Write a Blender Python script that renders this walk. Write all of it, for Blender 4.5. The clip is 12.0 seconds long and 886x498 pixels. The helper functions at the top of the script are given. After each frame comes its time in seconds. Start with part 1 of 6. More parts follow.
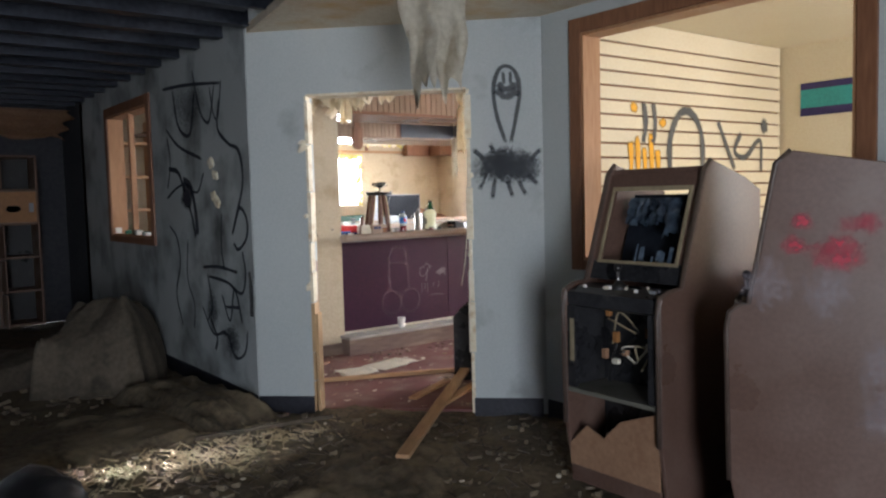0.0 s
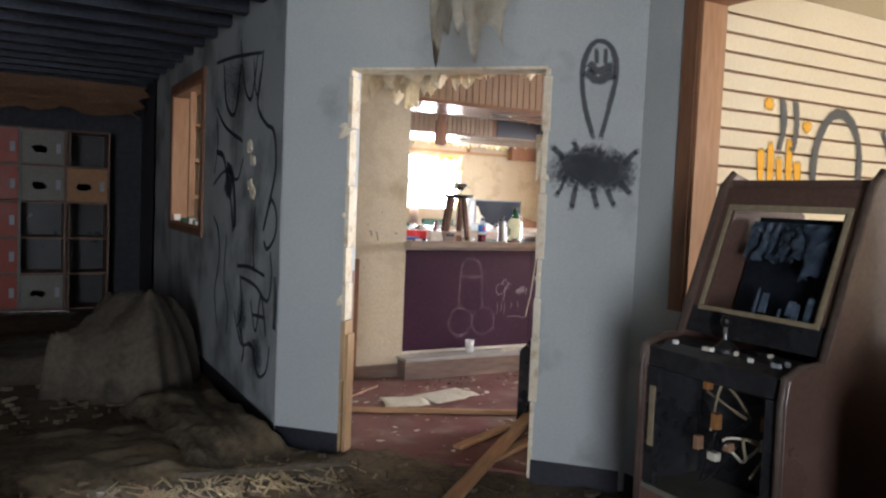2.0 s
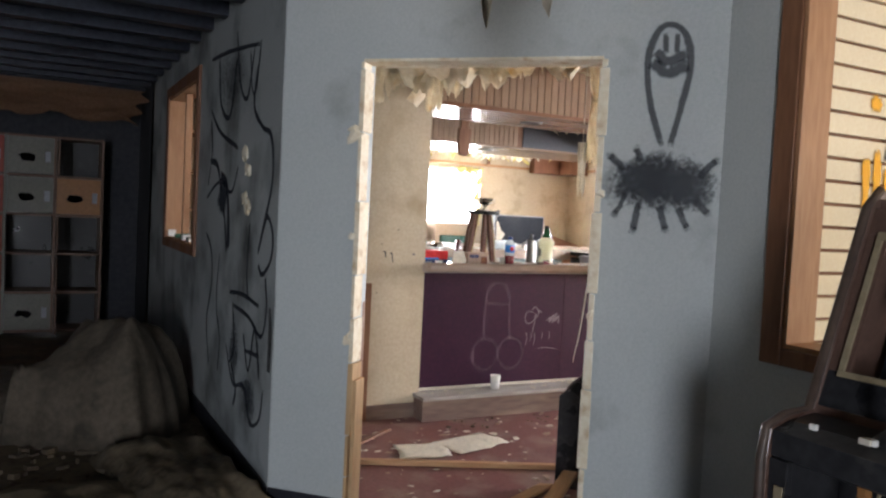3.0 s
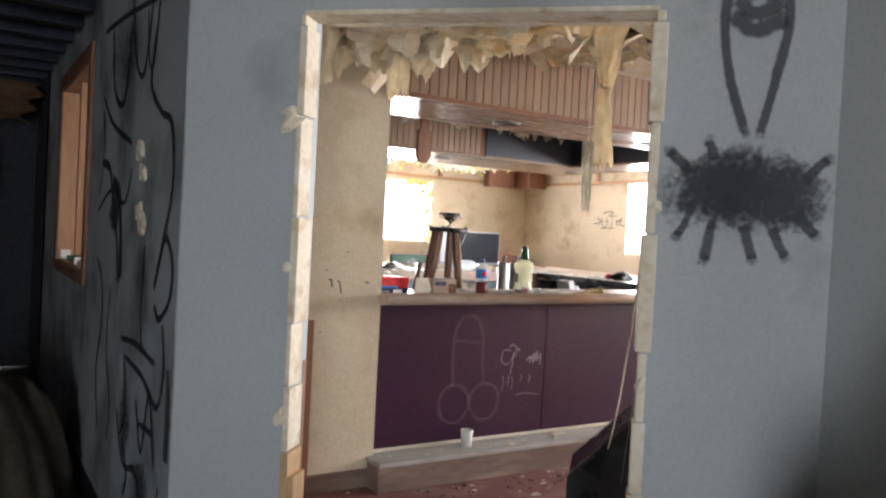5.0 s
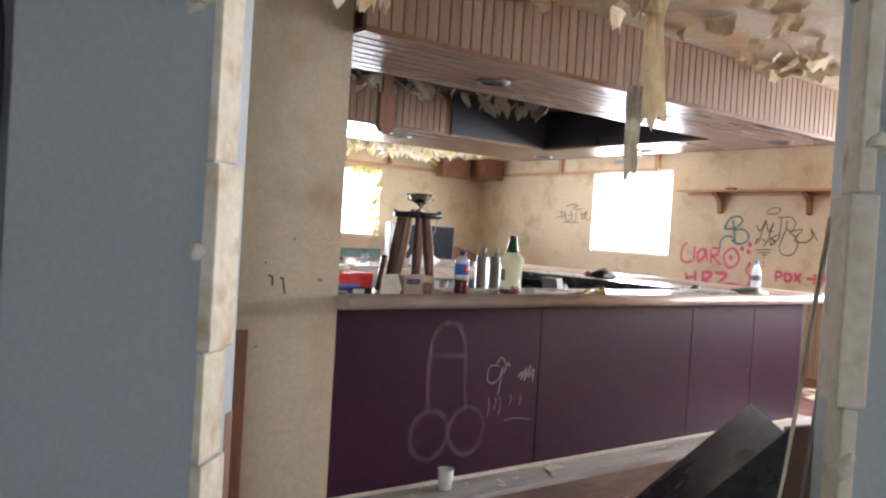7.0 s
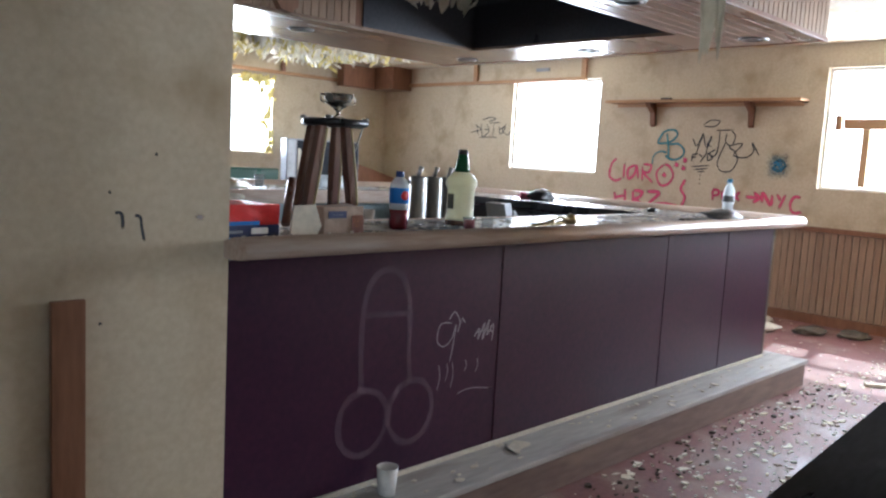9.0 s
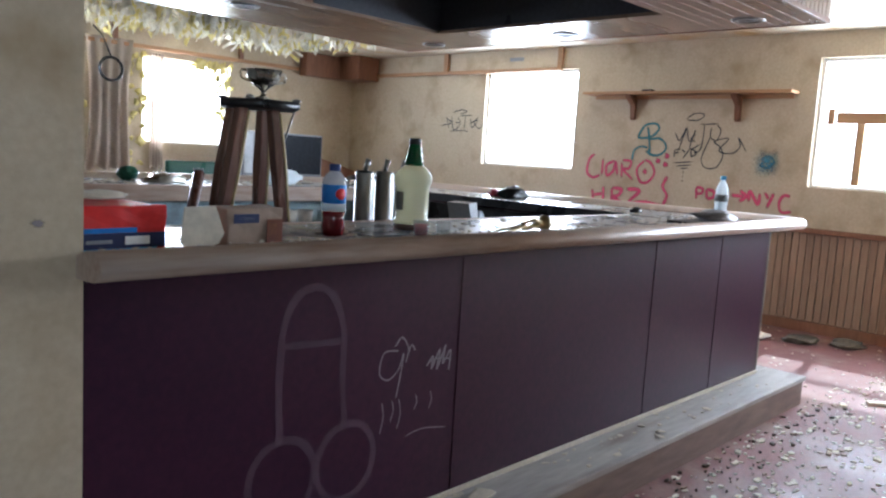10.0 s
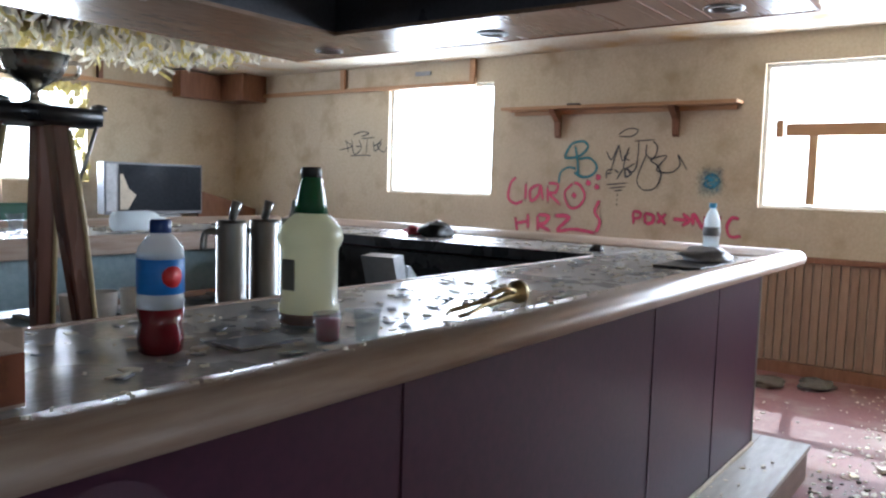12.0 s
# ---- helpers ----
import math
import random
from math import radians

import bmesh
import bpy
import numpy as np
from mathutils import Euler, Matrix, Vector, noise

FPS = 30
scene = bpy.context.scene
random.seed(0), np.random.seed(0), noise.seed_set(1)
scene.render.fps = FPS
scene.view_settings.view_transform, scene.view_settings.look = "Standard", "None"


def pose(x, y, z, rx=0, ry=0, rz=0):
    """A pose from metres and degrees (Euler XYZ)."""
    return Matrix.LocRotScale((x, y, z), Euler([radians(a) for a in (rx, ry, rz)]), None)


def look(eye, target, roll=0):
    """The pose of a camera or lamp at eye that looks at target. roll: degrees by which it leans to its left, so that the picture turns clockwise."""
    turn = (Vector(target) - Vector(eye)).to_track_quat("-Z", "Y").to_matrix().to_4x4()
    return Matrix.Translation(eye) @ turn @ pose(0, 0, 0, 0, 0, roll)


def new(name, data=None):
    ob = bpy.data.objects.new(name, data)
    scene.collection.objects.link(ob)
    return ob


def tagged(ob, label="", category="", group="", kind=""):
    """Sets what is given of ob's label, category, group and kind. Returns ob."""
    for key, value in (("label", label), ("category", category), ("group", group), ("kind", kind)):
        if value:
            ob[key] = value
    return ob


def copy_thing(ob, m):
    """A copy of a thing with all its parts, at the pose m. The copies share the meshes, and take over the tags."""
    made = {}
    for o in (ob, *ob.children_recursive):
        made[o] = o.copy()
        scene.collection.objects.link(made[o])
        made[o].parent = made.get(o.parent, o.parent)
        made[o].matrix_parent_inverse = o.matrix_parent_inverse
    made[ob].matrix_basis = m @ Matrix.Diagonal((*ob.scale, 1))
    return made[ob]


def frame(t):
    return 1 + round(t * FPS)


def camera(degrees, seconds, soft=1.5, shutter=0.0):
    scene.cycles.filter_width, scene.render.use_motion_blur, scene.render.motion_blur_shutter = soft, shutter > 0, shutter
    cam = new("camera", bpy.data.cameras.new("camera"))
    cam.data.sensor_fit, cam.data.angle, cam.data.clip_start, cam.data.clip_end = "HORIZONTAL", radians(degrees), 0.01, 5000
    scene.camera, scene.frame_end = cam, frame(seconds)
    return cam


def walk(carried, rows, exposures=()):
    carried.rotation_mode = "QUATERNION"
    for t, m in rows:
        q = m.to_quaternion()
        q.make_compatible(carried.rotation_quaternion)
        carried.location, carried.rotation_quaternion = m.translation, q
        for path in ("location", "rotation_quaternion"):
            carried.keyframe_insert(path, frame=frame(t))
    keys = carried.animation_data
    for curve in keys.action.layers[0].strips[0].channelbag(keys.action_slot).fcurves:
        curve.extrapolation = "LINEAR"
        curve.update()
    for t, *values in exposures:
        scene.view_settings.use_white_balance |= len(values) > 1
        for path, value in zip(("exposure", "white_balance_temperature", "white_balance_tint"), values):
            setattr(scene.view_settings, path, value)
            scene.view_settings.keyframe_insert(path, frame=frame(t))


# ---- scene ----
cam = camera(59.3, 12.0, 2.3)
METRES, EYE, TILT, LEAN, TURN = 6.66, 1.387, 0.0, 0.0, -37.3
ROWS = [
    (0.0, 0.0, 0.0, 0.0, -0.1, -3.92, 1.48),
    (0.5, 0.0403, 0.0313, 0.0058, 7.25, -4.01, 1.27),
    (1.0, 0.0525, 0.0566, 0.0057, 8.92, -4.33, -0.38),
    (1.5, 0.0461, 0.1127, 0.0002, 8.24, -4.08, -1.74),
    (2.0, 0.0391, 0.1506, -0.0019, 8.53, -3.5, -2.42),
    (2.5, 0.0274, 0.2037, -0.0004, 9.64, -2.68, -2.89),
    (4.5, -0.0215, 0.3722, 0.0041, 8.24, -2.4, -2.61),
    (5.0, -0.029, 0.4068, 0.0036, 5.24, -1.29, -2.99),
    (5.5, -0.0448, 0.4454, 0.0098, 0.89, 0.15, -3.41),
    (6.0, -0.0476, 0.4751, -0.0041, -0.16, 1.12, -3.12),
    (6.5, -0.0505, 0.5174, -0.003, 0.89, 0.66, -3.03),
    (7.0, -0.0663, 0.5553, -0.0077, 0.71, -1.2, -3.46),
    (7.5, -0.0784, 0.5903, -0.0056, -2.77, -3.43, -2.82),
    (9.5, -0.0784, 0.7469, -0.0136, -7.72, -7.05, -3.35),
    (10.0, -0.0642, 0.7855, -0.0139, -8.84, -6.9, -3.43),
    (10.5, -0.0654, 0.8251, -0.0123, -9.81, -6.39, -3.24),
    (11.0, -0.0708, 0.8728, -0.0105, -11.26, -5.71, -2.95),
    (11.5, -0.0606, 0.9134, -0.0106, -13.79, -5.01, -2.17),
    (12.0, -0.0454, 0.9448, -0.0103, -16.38, -4.8, -1.7),
]
walk(cam, [(t, pose(0, 0, EYE, TILT, LEAN, TURN) @ pose(METRES * x, METRES * y, METRES * z, 90 + pitch, roll, yaw)) for t, x, y, z, yaw, pitch, roll in ROWS], exposures=((0.0, 1.4, 6150, 14), (2.5, 1.4, 6250, 16), (5.5, 1.2, 6300, 16), (7.5, 0.72, 5950, 14), (9.5, 0.28, 5400, 9), (10.5, 0.18, 5300, 9), (12.0, 0.0, 5400, 9)))

# ---------------------------------------------------------------- light
world = bpy.data.worlds.new("sky")
scene.world = world
world.use_nodes = True
wn = world.node_tree.nodes
sky = wn.new("ShaderNodeTexSky")
sky.sky_type, sky.sun_disc = "NISHITA", False
sky.sun_elevation, sky.sun_rotation = radians(46), radians(81)
world.node_tree.links.new(sky.outputs[0], wn["Background"].inputs[0])
wn["Background"].inputs[1].default_value = 0.12
sun = new("sun", bpy.data.lights.new("sun", "SUN"))
sun.data.energy, sun.data.angle, sun.data.color = 4.0, radians(0.6), (1, 0.95, 0.86)
sun.matrix_world = look((24.7, 8.53, 17.5), (8.0, 5.83, 0))


def daylight(name, eye, target, w, h, power, colour=(0.95, 0.98, 1.0)):
    lamp = new(name, bpy.data.lights.new(name, "AREA"))
    lamp.data.shape, lamp.data.size, lamp.data.size_y = "RECTANGLE", w, h
    lamp.data.energy, lamp.data.color = power, colour
    lamp.matrix_world = look(eye, target)
    return lamp


daylight("daylight_east_far", (9.80, 9.73, 1.745), (8, 9.73, 1.745), 1.24, 1.03, 74)
daylight("daylight_east_near", (9.80, 6.07, 1.745), (8, 6.07, 1.745), 1.30, 1.05, 78)
# added fill for the bar front and rail, from a window out of view
daylight("unseen_east_south_fill", (9.80, 4.3, 1.745), (8, 4.3, 1.745), 1.0, 1.05, 120)
daylight("daylight_north_a", (7.24, 12.90, 1.70), (7.24, 10, 1.70), 1.0, 0.92, 72)
daylight("daylight_north_b", (5.52, 12.90, 1.70), (5.52, 10, 1.70), 1.0, 0.96, 72)
daylight("daylight_shop", (5.2, -0.06, 1.6), (5.2, 3, 1.6), 1.6, 1.4, 26, (1, 0.95, 0.86))
# added fill lamp from an unseen opening, brightens the hall and slanted wall
daylight("unseen_entrance_fill", (-1.2, -2.94, 1.1), (1.6, 3, 1.1), 1.1, 2.0, 96, (0.92, 0.97, 1.0))
# added narrow lamp that throws the bright streak on the hall floor
daylight("floor_streak_spot", (-3.04, 4.0, 1.5), (0.75, 4.1, 0.0), 0.16, 0.7, 1.7, (0.95, 0.97, 1.0)).data.spread = radians(9)

# ---------------------------------------------------------------- materials


def material(name, a, b, rough=0.7, grain=60, stain=2.5, bump=0.15, metal=0.0, stretch=(1, 1, 1), dirt=None, dirt_amount=0.35,
             spec=0.4, coat=0.0, piece=0.0, rough_var=0.15):
    """A surface between the colours a and b: grain, broad stains, dirt with a shape of its own, fine relief."""
    m = bpy.data.materials.new(name)
    m.use_nodes = True
    n, l = m.node_tree.nodes, m.node_tree.links
    p = n["Principled BSDF"]
    co = n.new("ShaderNodeTexCoord")
    mp = n.new("ShaderNodeMapping")
    mp.inputs["Scale"].default_value = stretch
    l.new(co.outputs["Object"], mp.inputs[0])
    vec = mp.outputs[0]
    if piece:
        info = n.new("ShaderNodeObjectInfo")
        add = n.new("ShaderNodeVectorMath")
        add.operation = "MULTIPLY_ADD"
        l.new(info.outputs["Random"], add.inputs[0])
        add.inputs[1].default_value = (37, 53, 71)
        l.new(vec, add.inputs[2])
        vec = add.outputs[0]

    def tex(scale, detail=4):
        t = n.new("ShaderNodeTexNoise")
        t.inputs["Scale"].default_value, t.inputs["Detail"].default_value = scale, detail
        l.new(vec, t.inputs["Vector"])
        return t.outputs[0]

    def ramp(src, lo, hi):
        r = n.new("ShaderNodeMapRange")
        r.inputs[1].default_value, r.inputs[2].default_value = lo, hi
        l.new(src, r.inputs[0])
        return r.outputs[0]

    def mix(f, x, y):
        k = n.new("ShaderNodeMix")
        k.data_type = "RGBA"
        for i, v in ((0, f), (6, x), (7, y)):
            if isinstance(v, (int, float)):
                k.inputs[i].default_value = v
            elif isinstance(v, tuple):
                k.inputs[i].default_value = (*v, 1)
            else:
                l.new(v, k.inputs[i])
        return k.outputs[2]

    fine, broad = tex(grain), tex(stain, 6)
    half = n.new("ShaderNodeMath")
    half.operation = "MULTIPLY_ADD"
    l.new(fine, half.inputs[0])
    half.inputs[1].default_value = 0.5
    scaled = n.new("ShaderNodeMath")
    scaled.operation = "MULTIPLY"
    l.new(broad, scaled.inputs[0])
    scaled.inputs[1].default_value = 0.5
    l.new(scaled.outputs[0], half.inputs[2])
    col = mix(ramp(half.outputs[0], 0.36, 0.64), a, b)
    if piece:
        shade = n.new("ShaderNodeHueSaturation")
        val = n.new("ShaderNodeMapRange")
        l.new(info.outputs["Random"], val.inputs[0])
        val.inputs[3].default_value, val.inputs[4].default_value = 1 - piece, 1 + piece
        l.new(val.outputs[0], shade.inputs["Value"])
        l.new(col, shade.inputs["Color"])
        col = shade.outputs[0]
    if dirt:
        blot = ramp(tex(stain * 2.3, 9), 0.68 - dirt_amount * 0.5, 0.86 - dirt_amount * 0.25)
        col = mix(blot, col, dirt)
    l.new(col, p.inputs["Base Color"])
    rv = n.new("ShaderNodeMapRange")
    l.new(broad, rv.inputs[0])
    rv.inputs[1].default_value, rv.inputs[2].default_value = 0.3, 0.7
    rv.inputs[3].default_value, rv.inputs[4].default_value = max(0.03, rough - rough_var), min(1, rough + rough_var)
    l.new(rv.outputs[0], p.inputs["Roughness"])
    p.inputs["Metallic"].default_value = metal
    p.inputs["Specular IOR Level"].default_value = spec
    p.inputs["Coat Weight"].default_value = coat
    bp = n.new("ShaderNodeBump")
    bp.inputs["Strength"].default_value, bp.inputs["Distance"].default_value = bump, 0.01
    l.new(half.outputs[0], bp.inputs["Height"])
    l.new(bp.outputs[0], p.inputs["Normal"])
    return m


def glass(name, colour, rough=0.02, through_part=0.72, body=(0.8, 0.82, 0.84)):
    """Thin clear plastic or glass: mostly see-through, with a gloss and a little body."""
    m = bpy.data.materials.new(name)
    m.use_nodes = True
    n, l = m.node_tree.nodes, m.node_tree.links
    p = n["Principled BSDF"]
    p.inputs["Base Color"].default_value, p.inputs["Roughness"].default_value = (*body, 1), max(rough, 0.05)
    p.inputs["Specular IOR Level"].default_value = 0.8
    tr = n.new("ShaderNodeBsdfTransparent")
    tr.inputs[0].default_value = (*colour, 1)
    mx = n.new("ShaderNodeMixShader")
    mx.inputs[0].default_value = through_part
    l.new(p.outputs[0], mx.inputs[1])
    l.new(tr.outputs[0], mx.inputs[2])
    l.new(mx.outputs[0], n["Material Output"].inputs[0])
    return m


def milky(name, colour):
    """A cloudy liquid that lets light through."""
    m = glass(name, colour, 0.2, 0.15, colour)
    n, l = m.node_tree.nodes, m.node_tree.links
    tl = n.new("ShaderNodeBsdfTranslucent")
    tl.inputs[0].default_value = (*colour, 1)
    mx = n.new("ShaderNodeMixShader")
    mx.inputs[0].default_value = 0.6
    l.new(n["Mix Shader"].outputs[0], mx.inputs[1])
    l.new(tl.outputs[0], mx.inputs[2])
    l.new(mx.outputs[0], n["Material Output"].inputs[0])
    return m


def spray(name, colour, rough=0.6, cover=1.0):
    """Spray paint that thins out towards the edge of the stroke, by the stroke's own cover attribute."""
    m = bpy.data.materials.new(name)
    m.use_nodes = True
    n, l = m.node_tree.nodes, m.node_tree.links
    p = n["Principled BSDF"]
    p.inputs["Base Color"].default_value = (*colour, 1)
    p.inputs["Roughness"].default_value = rough
    at = n.new("ShaderNodeAttribute")
    at.attribute_name = "cover"
    co = n.new("ShaderNodeTexCoord")
    t = n.new("ShaderNodeTexNoise")
    t.inputs["Scale"].default_value, t.inputs["Detail"].default_value = 55, 5
    l.new(co.outputs["Object"], t.inputs["Vector"])
    add = n.new("ShaderNodeMath")
    add.operation = "MULTIPLY_ADD"
    l.new(t.outputs[0], add.inputs[0])
    add.inputs[1].default_value = 0.9
    l.new(at.outputs["Fac"], add.inputs[2])
    r = n.new("ShaderNodeMapRange")
    l.new(add.outputs[0], r.inputs[0])
    r.inputs[1].default_value, r.inputs[2].default_value = 0.55, 1.15
    r.inputs[4].default_value = cover
    l.new(r.outputs[0], p.inputs["Alpha"])
    return m


M = {}
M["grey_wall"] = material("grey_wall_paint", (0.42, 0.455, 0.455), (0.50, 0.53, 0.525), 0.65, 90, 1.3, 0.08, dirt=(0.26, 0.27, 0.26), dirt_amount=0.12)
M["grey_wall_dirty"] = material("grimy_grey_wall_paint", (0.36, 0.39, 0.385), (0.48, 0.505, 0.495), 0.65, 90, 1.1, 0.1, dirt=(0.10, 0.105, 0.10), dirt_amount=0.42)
M["plaster_edge"] = material("torn_plasterboard", (0.72, 0.62, 0.44), (0.86, 0.80, 0.66), 0.9, 40, 6, 0.5, dirt=(0.5, 0.33, 0.15), dirt_amount=0.3)
M["beige_wall"] = material("stained_beige_wall", (0.49, 0.405, 0.285), (0.59, 0.505, 0.37), 0.75, 45, 1.6, 0.12, dirt=(0.37, 0.28, 0.17), dirt_amount=0.34)
M["ceiling"] = material("old_ceiling_paint", (0.55, 0.47, 0.34), (0.72, 0.66, 0.54), 0.85, 35, 1.4, 0.25, dirt=(0.55, 0.36, 0.14), dirt_amount=0.4)
M["shop_wall"] = material("cream_paint", (0.70, 0.60, 0.42), (0.78, 0.70, 0.54), 0.7, 60, 1.2, 0.08)
# near-black: gloom of the hall depths and soffit void put into the colour
M["dark"] = material("gloom_dark_surface", (0.03, 0.032, 0.04), (0.06, 0.06, 0.065), 0.9, 20, 2, 0.3)
# slate colour carrying the shade at the soffit's inner corner
M["slate"] = material("dark_slate_shade", (0.035, 0.037, 0.046), (0.06, 0.062, 0.075), 0.4, 40, 1.5, 0.05)
M["steel_joist"] = material("dusty_dark_steel", (0.02, 0.023, 0.032), (0.055, 0.062, 0.08), 0.45, 30, 3, 0.2, metal=0.6)
M["mud"] = material("rotten_debris_floor", (0.04, 0.031, 0.02), (0.19, 0.148, 0.096), 0.7, 26, 2.0, 1.0, dirt=(0.21, 0.165, 0.105), dirt_amount=0.4)
M["red_floor"] = material("worn_maroon_vinyl", (0.13, 0.048, 0.045), (0.21, 0.088, 0.08), 0.5, 45, 1.8, 0.25, dirt=(0.27, 0.20, 0.16), dirt_amount=0.38)
M["bar_face"] = material("dark_plum_panel", (0.028, 0.010, 0.026), (0.050, 0.015, 0.034), 0.36, 50, 1.2, 0.05, spec=0.26, rough_var=0.03)
M["bar_top"] = material("dusty_grey_laminate", (0.30, 0.30, 0.30), (0.44, 0.43, 0.42), 0.28, 70, 4, 0.12, dirt=(0.36, 0.33, 0.29), dirt_amount=0.3, spec=0.5)
M["bar_rail"] = material("worn_oak_rail", (0.32, 0.205, 0.145), (0.50, 0.385, 0.305), 0.36, 60, 3, 0.12, stretch=(0.12, 1, 1), dirt=(0.54, 0.48, 0.42), dirt_amount=0.42, spec=0.5)
M["bar_rail_y"] = material("worn_oak_rail_side", (0.32, 0.205, 0.145), (0.50, 0.385, 0.305), 0.36, 60, 3, 0.12, stretch=(1, 0.12, 1), dirt=(0.54, 0.48, 0.42), dirt_amount=0.42, spec=0.5)
M["step_top"] = material("dusty_step_boards", (0.33, 0.31, 0.29), (0.46, 0.44, 0.41), 0.55, 40, 3, 0.2, stretch=(0.2, 1, 1), dirt=(0.18, 0.13, 0.10), dirt_amount=0.3)
M["step_face"] = material("scuffed_brown_kickboard", (0.13, 0.085, 0.07), (0.21, 0.145, 0.12), 0.55, 40, 3, 0.15, stretch=(0.2, 1, 1), dirt=(0.30, 0.23, 0.17), dirt_amount=0.25)
M["bead"] = material("beadboard_wood", (0.26, 0.165, 0.105), (0.36, 0.24, 0.155), 0.5, 60, 4, 0.1, stretch=(1, 1, 0.12), piece=0.10)
M["soffit"] = material("varnished_soffit_boards", (0.19, 0.125, 0.085), (0.30, 0.205, 0.145), 0.25, 60, 2, 0.05, stretch=(0.15, 1, 1), spec=0.6, rough_var=0.08)
M["timber"] = material("raw_timber", (0.42, 0.26, 0.13), (0.58, 0.39, 0.21), 0.7, 50, 3, 0.2, stretch=(1, 1, 0.12), dirt=(0.25, 0.16, 0.09), dirt_amount=0.2)
M["plank"] = material("broken_floor_plank", (0.36, 0.20, 0.10), (0.52, 0.32, 0.17), 0.7, 50, 3, 0.25, stretch=(0.12, 1, 1), dirt=(0.2, 0.13, 0.08), dirt_amount=0.25)
M["frame"] = material("brown_window_frame", (0.17, 0.075, 0.04), (0.27, 0.13, 0.07), 0.45, 50, 3, 0.12, stretch=(1, 1, 0.15))
M["frame_inner"] = material("orange_pine_reveal", (0.34, 0.17, 0.085), (0.46, 0.26, 0.14), 0.5, 50, 3, 0.12, stretch=(1, 1, 0.15))
M["shelf"] = material("shelf_pine", (0.35, 0.19, 0.09), (0.46, 0.27, 0.14), 0.55, 50, 3, 0.12, stretch=(1, 0.12, 1))
M["base"] = material("black_rubber_baseboard", (0.012, 0.013, 0.018), (0.03, 0.03, 0.04), 0.5, 40, 3, 0.1)
M["flake"] = material("peeling_paint_flakes", (0.66, 0.54, 0.36), (0.84, 0.75, 0.58), 0.85, 30, 5, 0.3, dirt=(0.62, 0.38, 0.12), dirt_amount=0.3)
M["flake_white"] = material("pale_paint_flakes", (0.62, 0.58, 0.46), (0.80, 0.77, 0.68), 0.8, 30, 4, 0.3, dirt=(0.62, 0.50, 0.2), dirt_amount=0.25)
M["orange_stain"] = material("bare_orange_ceiling_board", (0.50, 0.30, 0.11), (0.64, 0.42, 0.18), 0.85, 40, 3, 0.2)
M["cloth"] = material("hanging_dirty_cloth", (0.50, 0.46, 0.37), (0.68, 0.64, 0.54), 0.9, 50, 4, 0.35, dirt=(0.34, 0.27, 0.18), dirt_amount=0.35)
M["curtain"] = material("faded_pink_curtain", (0.54, 0.46, 0.39), (0.66, 0.58, 0.50), 0.9, 60, 2.5, 0.2, dirt=(0.35, 0.27, 0.2), dirt_amount=0.2)
M["lace"] = material("yellowed_insulation", (0.60, 0.50, 0.15), (0.76, 0.68, 0.34), 0.9, 30, 8, 0.5, dirt=(0.40, 0.30, 0.1), dirt_amount=0.3)
M["straw"] = material("dry_splinters", (0.26, 0.20, 0.12), (0.44, 0.36, 0.23), 0.8, 30, 5, 0.2)
M["sodden"] = material("sodden_ceiling_tile", (0.065, 0.052, 0.037), (0.125, 0.10, 0.073), 0.9, 30, 3, 0.6, dirt=(0.035, 0.03, 0.022), dirt_amount=0.35)
M["cab_side"] = material("brown_cabinet_laminate", (0.095, 0.055, 0.042), (0.135, 0.08, 0.062), 0.38, 60, 2, 0.05, dirt=(0.15, 0.10, 0.08), dirt_amount=0.2)
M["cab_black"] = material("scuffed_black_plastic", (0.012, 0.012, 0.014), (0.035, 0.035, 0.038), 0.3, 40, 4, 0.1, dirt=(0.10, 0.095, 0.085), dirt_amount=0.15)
M["cab_edge"] = material("worn_edge_strip", (0.05, 0.035, 0.03), (0.10, 0.07, 0.055), 0.4, 40, 4, 0.1)
M["blue_film"] = material("crumpled_blue_film", (0.05, 0.07, 0.10), (0.12, 0.16, 0.21), 0.25, 30, 6, 0.2)
M["cab_trim"] = material("yellowed_edge_trim", (0.22, 0.175, 0.11), (0.34, 0.28, 0.18), 0.5, 40, 4, 0.1)
M["board_raw"] = material("torn_hardboard", (0.24, 0.13, 0.075), (0.34, 0.20, 0.12), 0.8, 40, 3, 0.3)
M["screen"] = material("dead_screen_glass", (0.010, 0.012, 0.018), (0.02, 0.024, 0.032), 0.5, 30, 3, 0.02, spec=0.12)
M["tv_grey"] = material("silver_grey_plastic", (0.20, 0.21, 0.23), (0.28, 0.29, 0.31), 0.4, 40, 3, 0.05)
M["steel"] = material("dull_stainless_steel", (0.20, 0.20, 0.20), (0.34, 0.34, 0.33), 0.38, 40, 5, 0.1, metal=1.0, stretch=(1, 1, 0.2))
M["brass"] = material("tarnished_brass", (0.28, 0.21, 0.10), (0.46, 0.37, 0.20), 0.38, 40, 8, 0.15, metal=1.0)
M["silver"] = material("tarnished_silver", (0.42, 0.39, 0.32), (0.66, 0.63, 0.55), 0.28, 30, 8, 0.1, metal=1.0)
M["stool_wood"] = material("dark_turned_wood", (0.075, 0.03, 0.022), (0.16, 0.072, 0.05), 0.28, 50, 6, 0.08, stretch=(1, 1, 0.15), spec=0.6)
M["stool_pale"] = material("pale_leg_edge", (0.36, 0.27, 0.13), (0.50, 0.40, 0.22), 0.5, 50, 6, 0.08)
